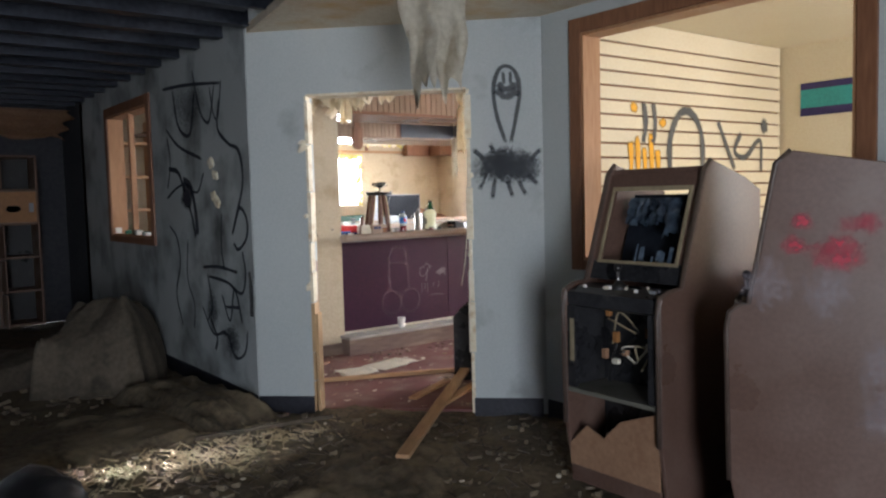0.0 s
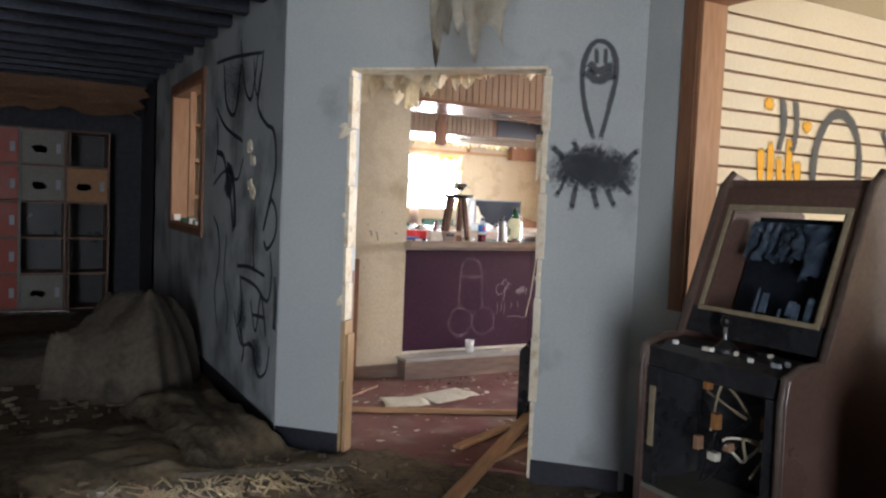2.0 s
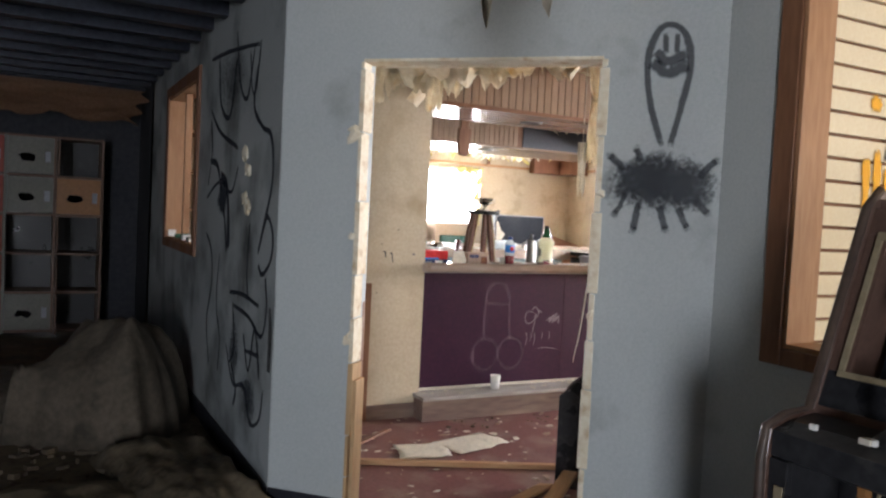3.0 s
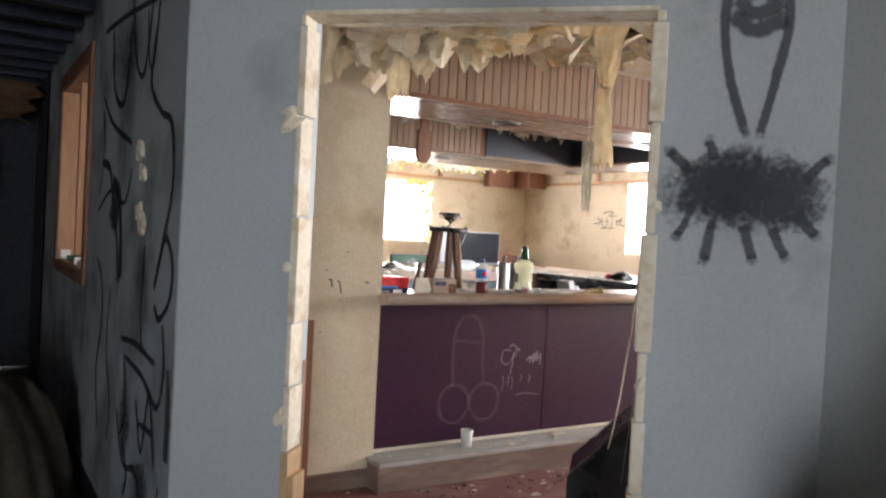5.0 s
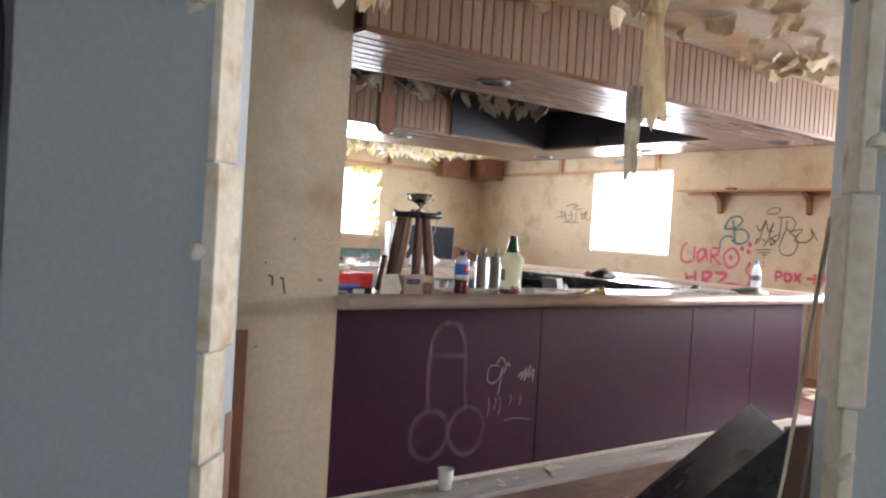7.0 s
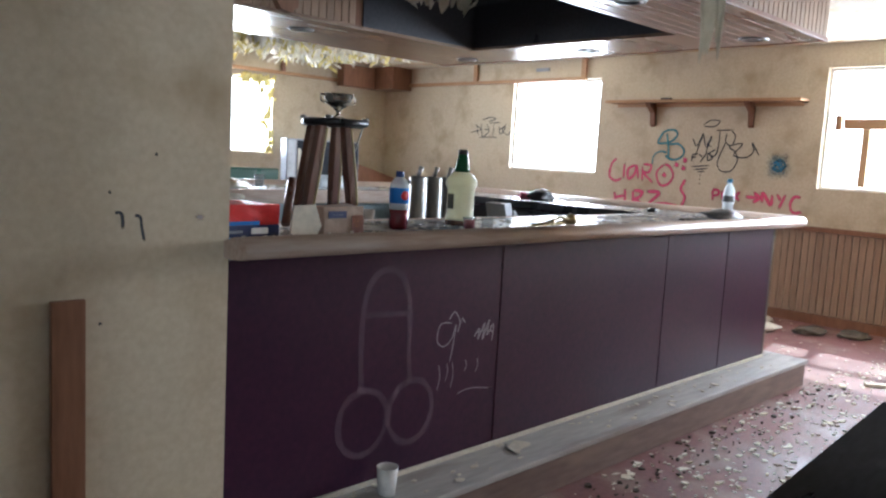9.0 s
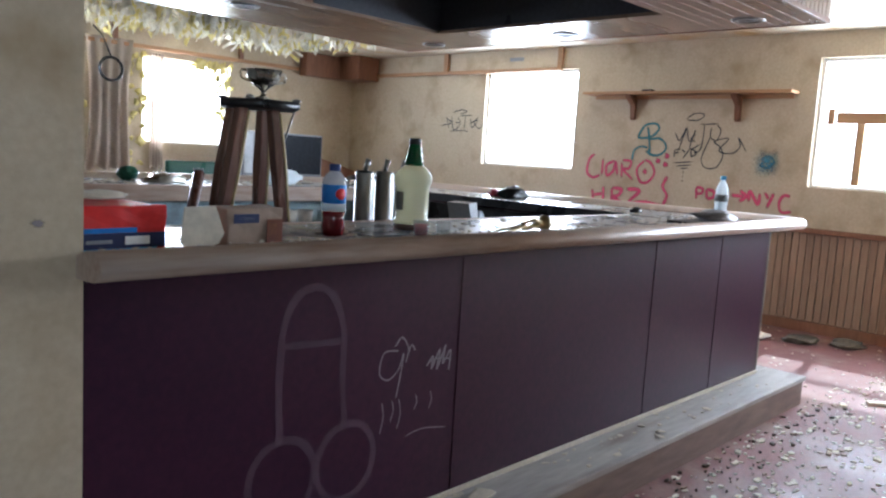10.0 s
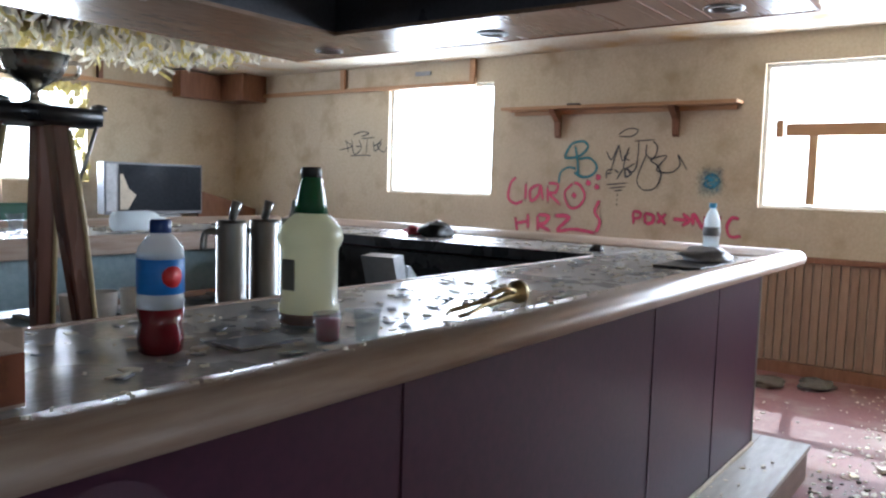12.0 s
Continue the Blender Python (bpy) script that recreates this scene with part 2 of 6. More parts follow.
M["blue_panel"] = material("pale_blue_back_panel", (0.26, 0.36, 0.41), (0.36, 0.46, 0.50), 0.5, 40, 3, 0.08, dirt=(0.12, 0.13, 0.13), dirt_amount=0.25)
M["clear"] = glass("clear_plastic", (0.93, 0.95, 0.96), 0.06, 0.85, (0.75, 0.78, 0.8))
M["pet"] = glass("soda_bottle_plastic", (0.92, 0.95, 0.97), 0.08, 0.6, (0.82, 0.88, 0.92))
M["cloudy"] = milky("cloudy_plastic", (0.86, 0.90, 0.92))
M["green_glass"] = glass("green_glass", (0.05, 0.28, 0.10), 0.05, 0.35, (0.02, 0.12, 0.05))
M["cola"] = glass("dark_red_drink", (0.30, 0.02, 0.03), 0.1, 0.2, (0.16, 0.008, 0.015))
M["pale_liquid"] = milky("cloudy_pale_liquid", (0.88, 0.84, 0.64))
M["amber"] = material("brown_dregs", (0.12, 0.035, 0.015), (0.18, 0.06, 0.03), 0.3, 20, 6, 0.0)
for key, a, r in (("blue", (0.02, 0.16, 0.50), 0.4), ("cap_blue", (0.01, 0.035, 0.16), 0.4), ("sky_blue", (0.10, 0.42, 0.72), 0.4), ("red", (0.58, 0.025, 0.025), 0.45),
                  ("white", (0.74, 0.73, 0.70), 0.6), ("navy", (0.015, 0.025, 0.09), 0.5), ("card", (0.34, 0.25, 0.19), 0.8), ("green", (0.02, 0.10, 0.06), 0.4),
                  ("black", (0.012, 0.012, 0.013), 0.4), ("teal", (0.05, 0.36, 0.36), 0.6), ("locker_red", (0.27, 0.042, 0.022), 0.5), ("locker_grey", (0.15, 0.145, 0.12), 0.5),
                  ("locker_orange", (0.30, 0.14, 0.05), 0.5), ("locker_brown", (0.14, 0.08, 0.05), 0.55), ("paper", (0.60, 0.55, 0.45), 0.85), ("label_dark", (0.06, 0.045, 0.035), 0.5),
                  ("pink_red", (0.42, 0.04, 0.07), 0.5), ("purple", (0.05, 0.04, 0.14), 0.6), ("pale_grey", (0.46, 0.49, 0.52), 0.3)):
    M[key] = material(key + "_surface", tuple(c * 0.85 for c in a), tuple(min(1, c * 1.12) for c in a), r, 50, 6, 0.05, dirt=tuple(c * 0.6 + 0.02 for c in a), dirt_amount=0.15)
M["spray_black"] = spray("black_spray_paint", (0.03, 0.036, 0.05), cover=0.88)
M["spray_pink"] = spray("pink_spray_paint", (0.62, 0.06, 0.16), cover=0.9)
M["spray_teal"] = spray("teal_spray_paint", (0.03, 0.20, 0.24), cover=0.9)
M["spray_blue"] = spray("blue_spray_paint", (0.05, 0.20, 0.30), cover=0.8)
M["spray_yellow"] = spray("yellow_spray_paint", (0.80, 0.40, 0.02))
M["spray_grey"] = spray("grey_spray_paint", (0.10, 0.10, 0.10), cover=0.9)
M["spray_faint"] = spray("faint_pink_spray_paint", (0.20, 0.12, 0.16), cover=0.34)
M["chalk"] = spray("chalk_scratches", (0.38, 0.33, 0.36), cover=0.6)
M["spray_soft"] = spray("thin_black_spray_paint", (0.05, 0.058, 0.07), cover=0.72)
M["spray_red"] = spray("red_spray_paint", (0.45, 0.03, 0.06), cover=0.8)

# ---------------------------------------------------------------- builders


def mesh_of(name, bm, mat):
    me = bpy.data.meshes.new(name)
    bm.to_mesh(me)
    bm.free()
    me.materials.append(M[mat])
    return me


def thing(name, label, category, loc=(0, 0, 0), rz=0.0, group="", kind=""):
    ob = new(name)
    ob.matrix_basis = pose(*loc, 0, 0, rz)
    return tagged(ob, label, category, group, kind)


def part(name, bm, mat, parent, label=""):
    ob = new(name, mesh_of(name, bm, mat))
    ob.parent = parent
    return tagged(ob, label)


def single(name, bm, mat, label, category, kind="", group="", loc=(0, 0, 0), rz=0.0):
    ob = new(name, mesh_of(name, bm, mat))
    ob.matrix_basis = pose(*loc, 0, 0, rz)
    return tagged(ob, label, category, group, kind)


def box(x0, y0, z0, x1, y1, z1, bevel=0.0, bm=None):
    made = bmesh.new()
    bmesh.ops.create_cube(made, size=1, matrix=Matrix.Translation(((x0 + x1) / 2, (y0 + y1) / 2, (z0 + z1) / 2)) @ Matrix.Diagonal((x1 - x0, y1 - y0, z1 - z0, 1)))
    if bevel:
        bmesh.ops.bevel(made, geom=made.edges[:], offset=bevel, segments=2, affect="EDGES", profile=0.6)
    return join(bm, made) if bm else made


def join(bm, other):
    me = bpy.data.meshes.new("joined")
    other.to_mesh(me)
    other.free()
    bm.from_mesh(me)
    bpy.data.meshes.remove(me)
    return bm


def lathe(profile, steps=24):
    """A turned shape about z from (radius, height) pairs."""
    bm = bmesh.new()
    rings = []
    for r, z in profile:
        rings.append([bm.verts.new((max(r, 1e-4) * math.cos(2 * math.pi * i / steps), max(r, 1e-4) * math.sin(2 * math.pi * i / steps), z)) for i in range(steps)])
    for lo, hi in zip(rings, rings[1:]):
        for i in range(steps):
            f = bm.faces.new((lo[i], lo[(i + 1) % steps], hi[(i + 1) % steps], hi[i]))
            f.smooth = True
    if profile[0][0] > 1e-3:
        bm.faces.new(rings[0][::-1])
    if profile[-1][0] > 1e-3:
        bm.faces.new(rings[-1])
    return bm


def tube(points, radius, steps=10, taper=1.0):
    """A round bar through the points."""
    bm = bmesh.new()
    pts = [Vector(p) for p in points]
    rings = []
    for k, p in enumerate(pts):
        d = (pts[min(k + 1, len(pts) - 1)] - pts[max(k - 1, 0)]).normalized()
        u = d.orthogonal().normalized()
        if k:
            u = (prev - d * prev.dot(d)).normalized()
        prev = u
        v = d.cross(u)
        r = radius * (1 + (taper - 1) * k / max(1, len(pts) - 1))
        rings.append([bm.verts.new(p + r * (math.cos(2 * math.pi * i / steps) * u + math.sin(2 * math.pi * i / steps) * v)) for i in range(steps)])
    for lo, hi in zip(rings, rings[1:]):
        for i in range(steps):
            f = bm.faces.new((lo[i], lo[(i + 1) % steps], hi[(i + 1) % steps], hi[i]))
            f.smooth = True
    bm.faces.new(rings[0][::-1])
    bm.faces.new(rings[-1])
    return bm


def extrude(profile, axis, a, b):
    """A prism of a closed profile of 2D points along axis 'x' (profile y, z) or 'y' (profile x, z) or 'z' (profile x, y)."""
    bm = bmesh.new()
    place = {"x": lambda k, p: (k, p[0], p[1]), "y": lambda k, p: (p[0], k, p[1]), "z": lambda k, p: (p[0], p[1], k)}[axis]
    lo = [bm.verts.new(place(a, p)) for p in profile]
    hi = [bm.verts.new(place(b, p)) for p in profile]
    for i in range(len(lo)):
        bm.faces.new((lo[i], lo[(i + 1) % len(lo)], hi[(i + 1) % len(lo)], hi[i]))
    bm.faces.new(lo[::-1])
    bm.faces.new(hi)
    bmesh.ops.recalc_face_normals(bm, faces=bm.faces)
    return bm


def smooth_line(points, n=8):
    """A Catmull-Rom line through 2D or 3D points."""
    pts = [Vector(p) for p in points]
    ext = [2 * pts[0] - pts[1], *pts, 2 * pts[-1] - pts[-2]]
    out = []
    for a, b, c, d in zip(ext, ext[1:], ext[2:], ext[3:]):
        for k in range(n):
            t = k / n
            out.append(0.5 * (2 * b + (c - a) * t + (2 * a - 5 * b + 4 * c - d) * t * t + (3 * b - a - 3 * c + d) * t ** 3))
    out.append(pts[-1])
    return out


def stroke(bm, surface, points, width, n=8, proud=0.003):
    """A painted stroke on a wall: surface maps (u, v, proud) to the world; its cover falls off to both edges."""
    lay = bm.verts.layers.float.get("cover") or bm.verts.layers.float.new("cover")
    line = smooth_line([(*p, 0) for p in points], n)
    rows = []
    for k, p in enumerate(line):
        d = line[min(k + 1, len(line) - 1)] - line[max(k - 1, 0)]
        d = d.normalized() if d.length > 1e-6 else Vector((1, 0, 0))
        s = Vector((-d.y, d.x, 0)) * width * (0.85 + 0.3 * noise.noise(p * 7))
        row = []
        end = min(1.0, 0.3 + min(k, len(line) - 1 - k) / 2.0)
        for f, c in ((-1, 0.0), (-0.45, 0.85 * end), (0.45, 0.85 * end), (1, 0.0)):
            q = p + s * f
            vert = bm.verts.new(surface(q.x, q.y, proud + 0.0004 * len(rows) / len(line)))
            vert[lay] = c
            row.append(vert)
        rows.append(row)
    for lo, hi in zip(rows, rows[1:]):
        for i in range(3):
            bm.faces.new((lo[i], lo[i + 1], hi[i + 1], hi[i]))
    return bm


def blot(bm, surface, u, v, ru, rv, proud=0.004, strength=0.9, rings=5, steps=28):
    """A soft sprayed blot."""
    lay = bm.verts.layers.float.get("cover") or bm.verts.layers.float.new("cover")
    mid = bm.verts.new(surface(u, v, proud))
    mid[lay] = strength
    last = [mid] * steps
    for k in range(1, rings + 1):
        ring = []
        for i in range(steps):
            a = 2 * math.pi * i / steps
            w = k / rings * (1 + 0.35 * noise.noise(Vector((math.cos(a) * 1.7 + u * 3, math.sin(a) * 1.7 + v * 3, 0.3))))
            q = bm.verts.new(surface(u + ru * w * math.cos(a), v + rv * w * math.sin(a), proud))
            q[lay] = strength * (1 - (k / rings) ** 2)
            ring.append(q)
        for i in range(steps):
            j = (i + 1) % steps
            bm.faces.new((mid, ring[i], ring[j]) if k == 1 else (last[i], ring[i], ring[j], last[j]))
        last = ring
    return bm


def sheet(width, height, fold, seed, nx=18, nz=26, taper=0.5, waves=3.6):
    """A hanging torn strip in its own x-z plane, hanging from z = 0."""
    bm = bmesh.new()
    rnd = random.Random(seed)
    g = {}
    tear = [0.86 + 0.22 * noise.noise(Vector((i / nx * 7, seed * 1.7, 0))) + 0.06 * rnd.random() for i in range(nx + 1)]
    for i in range(nx + 1):
        for j in range(nz + 1):
            u, v = i / nx - 0.5, j / nz
            w = width * (1 - (1 - taper) * v)
            x = u * w + 0.15 * width * noise.noise(Vector((v * 3, seed, 0)))
            yy = fold * math.sin(u * waves + v * 2 + seed) * (0.4 + v) + fold * noise.noise(Vector((u * 4, v * 4, seed)))
            g[i, j] = bm.verts.new((x, yy, -height * v * tear[i]))
    for i in range(nx):
        for j in range(nz):
            f = bm.faces.new((g[i, j], g[i + 1, j], g[i + 1, j + 1], g[i, j + 1]))
            f.smooth = True
    bmesh.ops.solidify(bm, geom=bm.faces[:], thickness=0.004)
    return bm


def copies(name, me, parent, spots):
    """Alike pieces on one mesh under one parent."""
    for m in spots:
        ob = new(name, me)
        ob.parent = parent
        ob.matrix_basis = m


def wall(name, x0, y0, x1, y1, z0, z1, mat, label, holes=(), axis="y"):
    """An upright wall along an axis with holes (a0, a1, z0, z1) through it, one mesh of butted blocks."""
    bm = bmesh.new()
    lo, hi = (y0, y1) if axis == "y" else (x0, x1)
    def put(a0, a1, c0, c1):
        if a1 - a0 < 1e-4 or c1 - c0 < 1e-4:
            return
        if axis == "y":
            box(x0, a0, c0, x1, a1, c1, bm=bm)
        else:
            box(a0, y0, c0, a1, y1, c1, bm=bm)
    at = lo
    for a0, a1, c0, c1 in sorted(holes):
        put(at, a0, z0, z1)
        put(a0, a1, z0, c0)
        put(a0, a1, c1, z1)
        at = a1
    put(at, hi, z0, z1)
    return single(name, bm, mat, label, "wall", "structure")


# ---------------------------------------------------------------- the shell
CEIL = 2.48
DIAG = 6.87          # the slanted wall stands on x + y = DIAG
R2 = math.sqrt(0.5)


def slant(s, d, z):
    """A place on the slanted wall: s metres along it from its outer corner, d metres behind its face."""
    return Vector((2.09 + s * R2 + d * R2, 4.78 - s * R2 + d * R2, z))


def slant_box(s0, s1, d0, d1, z0, z1, bevel=0.0, bm=None):
    made = box(s0, d0, z0, s1, d1, z1, bevel)
    for v in made.verts:
        v.co = slant(*v.co)
    bmesh.ops.recalc_face_normals(made, faces=made.faces)
    return join(bm, made) if bm else made


# hazy bright distance outside the windows
glow = bpy.data.materials.new("bright_haze")
glow.use_nodes = True
gn = glow.node_tree
em = gn.nodes.new("ShaderNodeEmission")
em.inputs[0].default_value, em.inputs[1].default_value = (0.97, 0.99, 1.0, 1), 7.0
gn.links.new(em.outputs[0], gn.nodes["Material Output"].inputs[0])
M["glow"] = glow
single("backdrop_east", box(62, -60, -1, 62.5, 90, 26), "glow", "bright hazy distance east of the building", "backdrop", "structure")
single("backdrop_north", box(-60, 66, -1, 62, 66.5, 26), "glow", "bright hazy distance north of the building", "backdrop", "structure")

# ground outside
gr = bmesh.new()
bmesh.ops.create_grid(gr, x_segments=8, y_segments=8, size=400, matrix=Matrix.Translation((0, 0, -0.3)))
single("ground", gr, "mud", "bare earth ground around the building", "ground", "structure")


def uneven(x0, y0, x1, y1, nx, ny, height, keep=lambda x, y: True):
    bm = bmesh.new()
    g = {}
    for i in range(nx + 1):
        for j in range(ny + 1):
            x, y = x0 + (x1 - x0) * i / nx, y0 + (y1 - y0) * j / ny
            g[i, j] = bm.verts.new((x, y, height(x, y)))
    for i in range(nx):
        for j in range(ny):
            if keep((x0 + (x1 - x0) * (i + 0.5) / nx), (y0 + (y1 - y0) * (j + 0.5) / ny)):
                f = bm.faces.new((g[i, j], g[i + 1, j], g[i + 1, j + 1], g[i, j + 1]))
                f.smooth = True
    bmesh.ops.delete(bm, geom=[v for v in bm.verts if not v.link_faces], context="VERTS")
    return bm


def rubble(x, y):
    p = Vector((x, y, 0))
    return -0.02 + 0.035 * max(0, noise.noise(p * 2.1)) + 0.022 * abs(noise.noise(p * 6.3)) + 0.008 * noise.noise(p * 17)


single("floor_hall", uneven(-3.1, -3.1, 3.6, 10.6, 150, 300, rubble, lambda x, y: x < 2.2 or x + y < DIAG + 0.15), "mud",
       "rotten brown hall floor covered in sodden debris", "floor", "structure")
single("floor_bar", extrude([(2.15, 4.85), (3.45, 3.52), (3.45, 3.4), (9.7, 3.4), (9.7, 12.8), (2.15, 12.8)], "z", -0.15, 0.0), "red_floor",
       "worn maroon vinyl floor with plaster dust", "floor", "structure")
single("floor_shop", box(3.4, -0.2, -0.15, 9.7, 3.4, -0.004), "mud", "dirty floor of the side room", "floor", "structure")

# slanted wall with the doorway torn out of it: doorway from 0.38 to 1.41 along it
D0, D1, DH = 0.385, 1.415, 2.05
sw = slant_box(0.0, D0, 0, 0.13, 0, CEIL + 0.3)
slant_box(D1, 2.02, 0, 0.13, 0, CEIL + 0.3, bm=sw)
slant_box(D0, D1, 0, 0.13, DH, CEIL + 0.3, bm=sw)
single("wall_slanted", sw, "grey_wall", "grey painted wall with a torn-out doorway", "wall", "structure")
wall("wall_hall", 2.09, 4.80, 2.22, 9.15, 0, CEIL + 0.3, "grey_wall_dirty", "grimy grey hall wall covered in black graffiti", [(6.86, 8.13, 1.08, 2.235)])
wall("wall_window", 3.42, -3.0, 3.54, 3.50, 0, CEIL + 0.3, "grey_wall", "grey wall with a wide framed opening", [(1.57, 3.12, 0.99, 2.30)])
wall("wall_hall_end", -3.0, 10.2, 2.22, 10.32, 0, 2.9, "dark", "wall at the end of the hall, coloured dark for gloom", axis="x")
wall("wall_hall_return", 2.09, 9.15, 2.22, 10.2, 0, 2.9, "dark", "wall beside the lockers, coloured dark for gloom")
# out of view; the hole is added only to pass the streak lamp
wall("wall_west", -3.12, -3.0, -3.0, 10.32, 0, 2.9, "dark", "unseen hall wall coloured dark, opening added for the streak lamp", [(3.7, 4.3, 0.9, 2.1)])
# out of view; its opening is made up for the hall fill lamp
wall("wall_entrance", -3.12, -3.0, 3.54, -2.88, 0, 2.9, "grey_wall", "unseen grey wall with an opening added for the fill lamp", [(-1.75, -0.65, 0.0, 2.1)], axis="x")
wall("wall_beige", 2.22, 6.04, 3.47, 6.16, 0, CEIL, "beige_wall", "stained beige wall beside the bar", axis="x")
wall("wall_east", 9.65, -0.2, 9.77, 12.87, 0, CEIL + 0.1, "beige_wall", "beige wall with graffiti and windows", [(5.42, 6.74, 1.21, 2.27), (9.11, 10.36, 1.22, 2.26), (3.8, 4.8, 1.21, 2.27)])
wall("wall_north", 2.09, 12.75, 9.65, 12.87, 0, CEIL + 0.1, "beige_wall", "beige wall with curtained windows", [(6.74, 7.80, 1.24, 2.17), (5.02, 6.05, 1.24, 2.2)], axis="x")
wall("wall_south", 3.54, 3.35, 9.65, 3.47, 0, CEIL + 0.1, "beige_wall", "beige wall between bar and side room", axis="x")
wall("wall_bar_west", 2.09, 9.15, 3.3, 9.27, 0, CEIL, "beige_wall", "beige wall behind the shelves", axis="x")
wall("wall_bar_corner", 2.09, 10.32, 2.22, 12.75, 0, CEIL, "beige_wall", "plain beige wall")
wall("wall_shop_east", 5.95, -0.2, 6.05, 3.35, 0, CEIL, "shop_wall", "cream wall with a teal stripe")
wall("wall_shop_south", 3.54, -0.2, 6.05, -0.1, 0, CEIL, "shop_wall", "cream wall with a window", [(4.4, 6.0, 0.9, 2.3)], axis="x")

# ceilings
single("ceiling_bar", extrude([(2.15, 4.95), (3.5, 3.6), (3.6, 3.4), (9.7, 3.4), (9.7, 12.8), (2.15, 12.8)], "z", CEIL, CEIL + 0.12), "ceiling",
       "stained ceiling with peeling paint", "ceiling", "structure")
single("ceiling_shop", box(3.5, -0.2, CEIL, 6.1, 3.4, CEIL + 0.1), "shop_wall", "cream ceiling of the side room", "ceiling", "structure")
single("ceiling_entrance", extrude([(1.7, -3.0), (3.6, -3.0), (3.6, 3.5), (2.12, 4.9), (2.0, 4.2), (1.85, 3.4), (1.72, 2.0)], "z", CEIL - 0.02, CEIL + 0.03), "ceiling",
       "remaining tan ceiling board with a broken edge", "ceiling", "structure")
single("roof_deck", box(-3.1, -3.0, 2.9, 3.6, 10.3, 3.0), "dark", "underside of the roof deck, coloured dark for gloom", "ceiling", "structure")
for k in range(30):
    y = -2.6 + 0.43 * k
    if y < 10.1:
        j = single("ceiling_joist", box(-3.0, y, 2.50, 2.09 if y > 4.7 else 3.4, y + 0.04, 2.72, 0.004), "steel_joist", "dusty dark steel ceiling joist", "joist", group="hall ceiling joists")
        part("joist_flange", box(-3.0, y - 0.03, 2.485, 2.08 if y > 4.7 else (1.9 if y > -9 else 0), y + 0.07, 2.497), "steel_joist", j)

# skirting on the grey walls
for s0, s1 in ((0.0, D0 - 0.01), (D1 + 0.01, 1.86)):
    single("baseboard", slant_box(s0, s1, -0.012, -0.002, -0.02, 0.10, 0.003), "base", "black rubber skirting on the grey wall", "skirting", "structure")
single("baseboard", box(2.078, 4.80, -0.02, 2.088, 9.1, 0.10, 0.003), "base", "black rubber skirting on the hall wall", "skirting", "structure")
single("baseboard", box(3.408, -2.8, -0.02, 3.418, 3.43, 0.10, 0.003), "base", "black rubber skirting under the framed opening", "skirting", "structure")
single("baseboard", box(2.24, 6.024, 0.0, 3.46, 6.038, 0.10, 0.004), "step_face", "brown wooden skirting on the beige wall", "skirting", "structure")

# torn door jambs: layered plasterboard edges, one block after another
random.seed(4)
jamb = thing("door_1", "torn-out doorway edged with crumbling plasterboard and raw timber", "doorway", kind="structure")
z = 0.0
while z < 2.03:
    h = min(random.uniform(0.16, 0.34), 2.045 - z)
    o = random.uniform(-0.004, 0.010)
    part("plaster_strip", slant_box(D0 - 0.012, D0 + 0.006 + o, -0.006 - o * 0.4, 0.085 + o, z + 0.002, z + h - 0.003, 0.004), "timber" if z < 0.62 else "plaster_edge", jamb)
    if random.random() < 0.9:
        part("plaster_strip", slant_box(D1 - 0.008 - o, D1 + 0.020 + o, -0.005, 0.07 + o, z + 0.002, z + h - 0.002, 0.004), "plaster_edge", jamb)
    z += h
part("header_strip", slant_box(D0, D1, -0.006, 0.10, DH - 0.010, DH + 0.004, 0.003), "plaster_edge", jamb)
part("header_strip", slant_box(D0 + 0.03, D1 - 0.02, 0.101, 0.135, DH - 0.012, DH - 0.002, 0.003), "plaster_edge", jamb)
part("corner_trim", slant_box(D0 - 0.02, D0 + 0.001, 0.10, 0.135, 0.0, 0.98, 0.003), "frame", jamb)
part("timber_stud", slant_box(D0 + 0.012, D0 + 0.03, 0.0, 0.09, 0.0, 0.64, 0.003), "timber", jamb, "raw pine stud left bare")
part("trim_board", box(3.00, 6.018, 0.0, 3.08, 6.036, 0.92, 0.004), "frame", jamb, "brown board on the beige wall")

for s, z_, r in ((D0 - 0.03, 1.73, 0.03), (D0 - 0.02, 0.82, 0.022), (D0 - 0.02, 1.28, 0.014), (D1 + 0.01, 1.5, 0.015), (D1 + 0.005, 1.02, 0.014)):
    b = bmesh.new()
    bmesh.ops.create_icosphere(b, subdivisions=2, radius=r, matrix=Matrix.Translation(slant(s, -0.006, z_)) @ Matrix.Diagonal((0.8, 0.8, 1.3, 1)))
    for v in b.verts:
        v.co += Vector((1, -1, 1)) * r * noise.noise(v.co * 40)
    part("plaster_tuft", b, "plaster_edge", jamb)

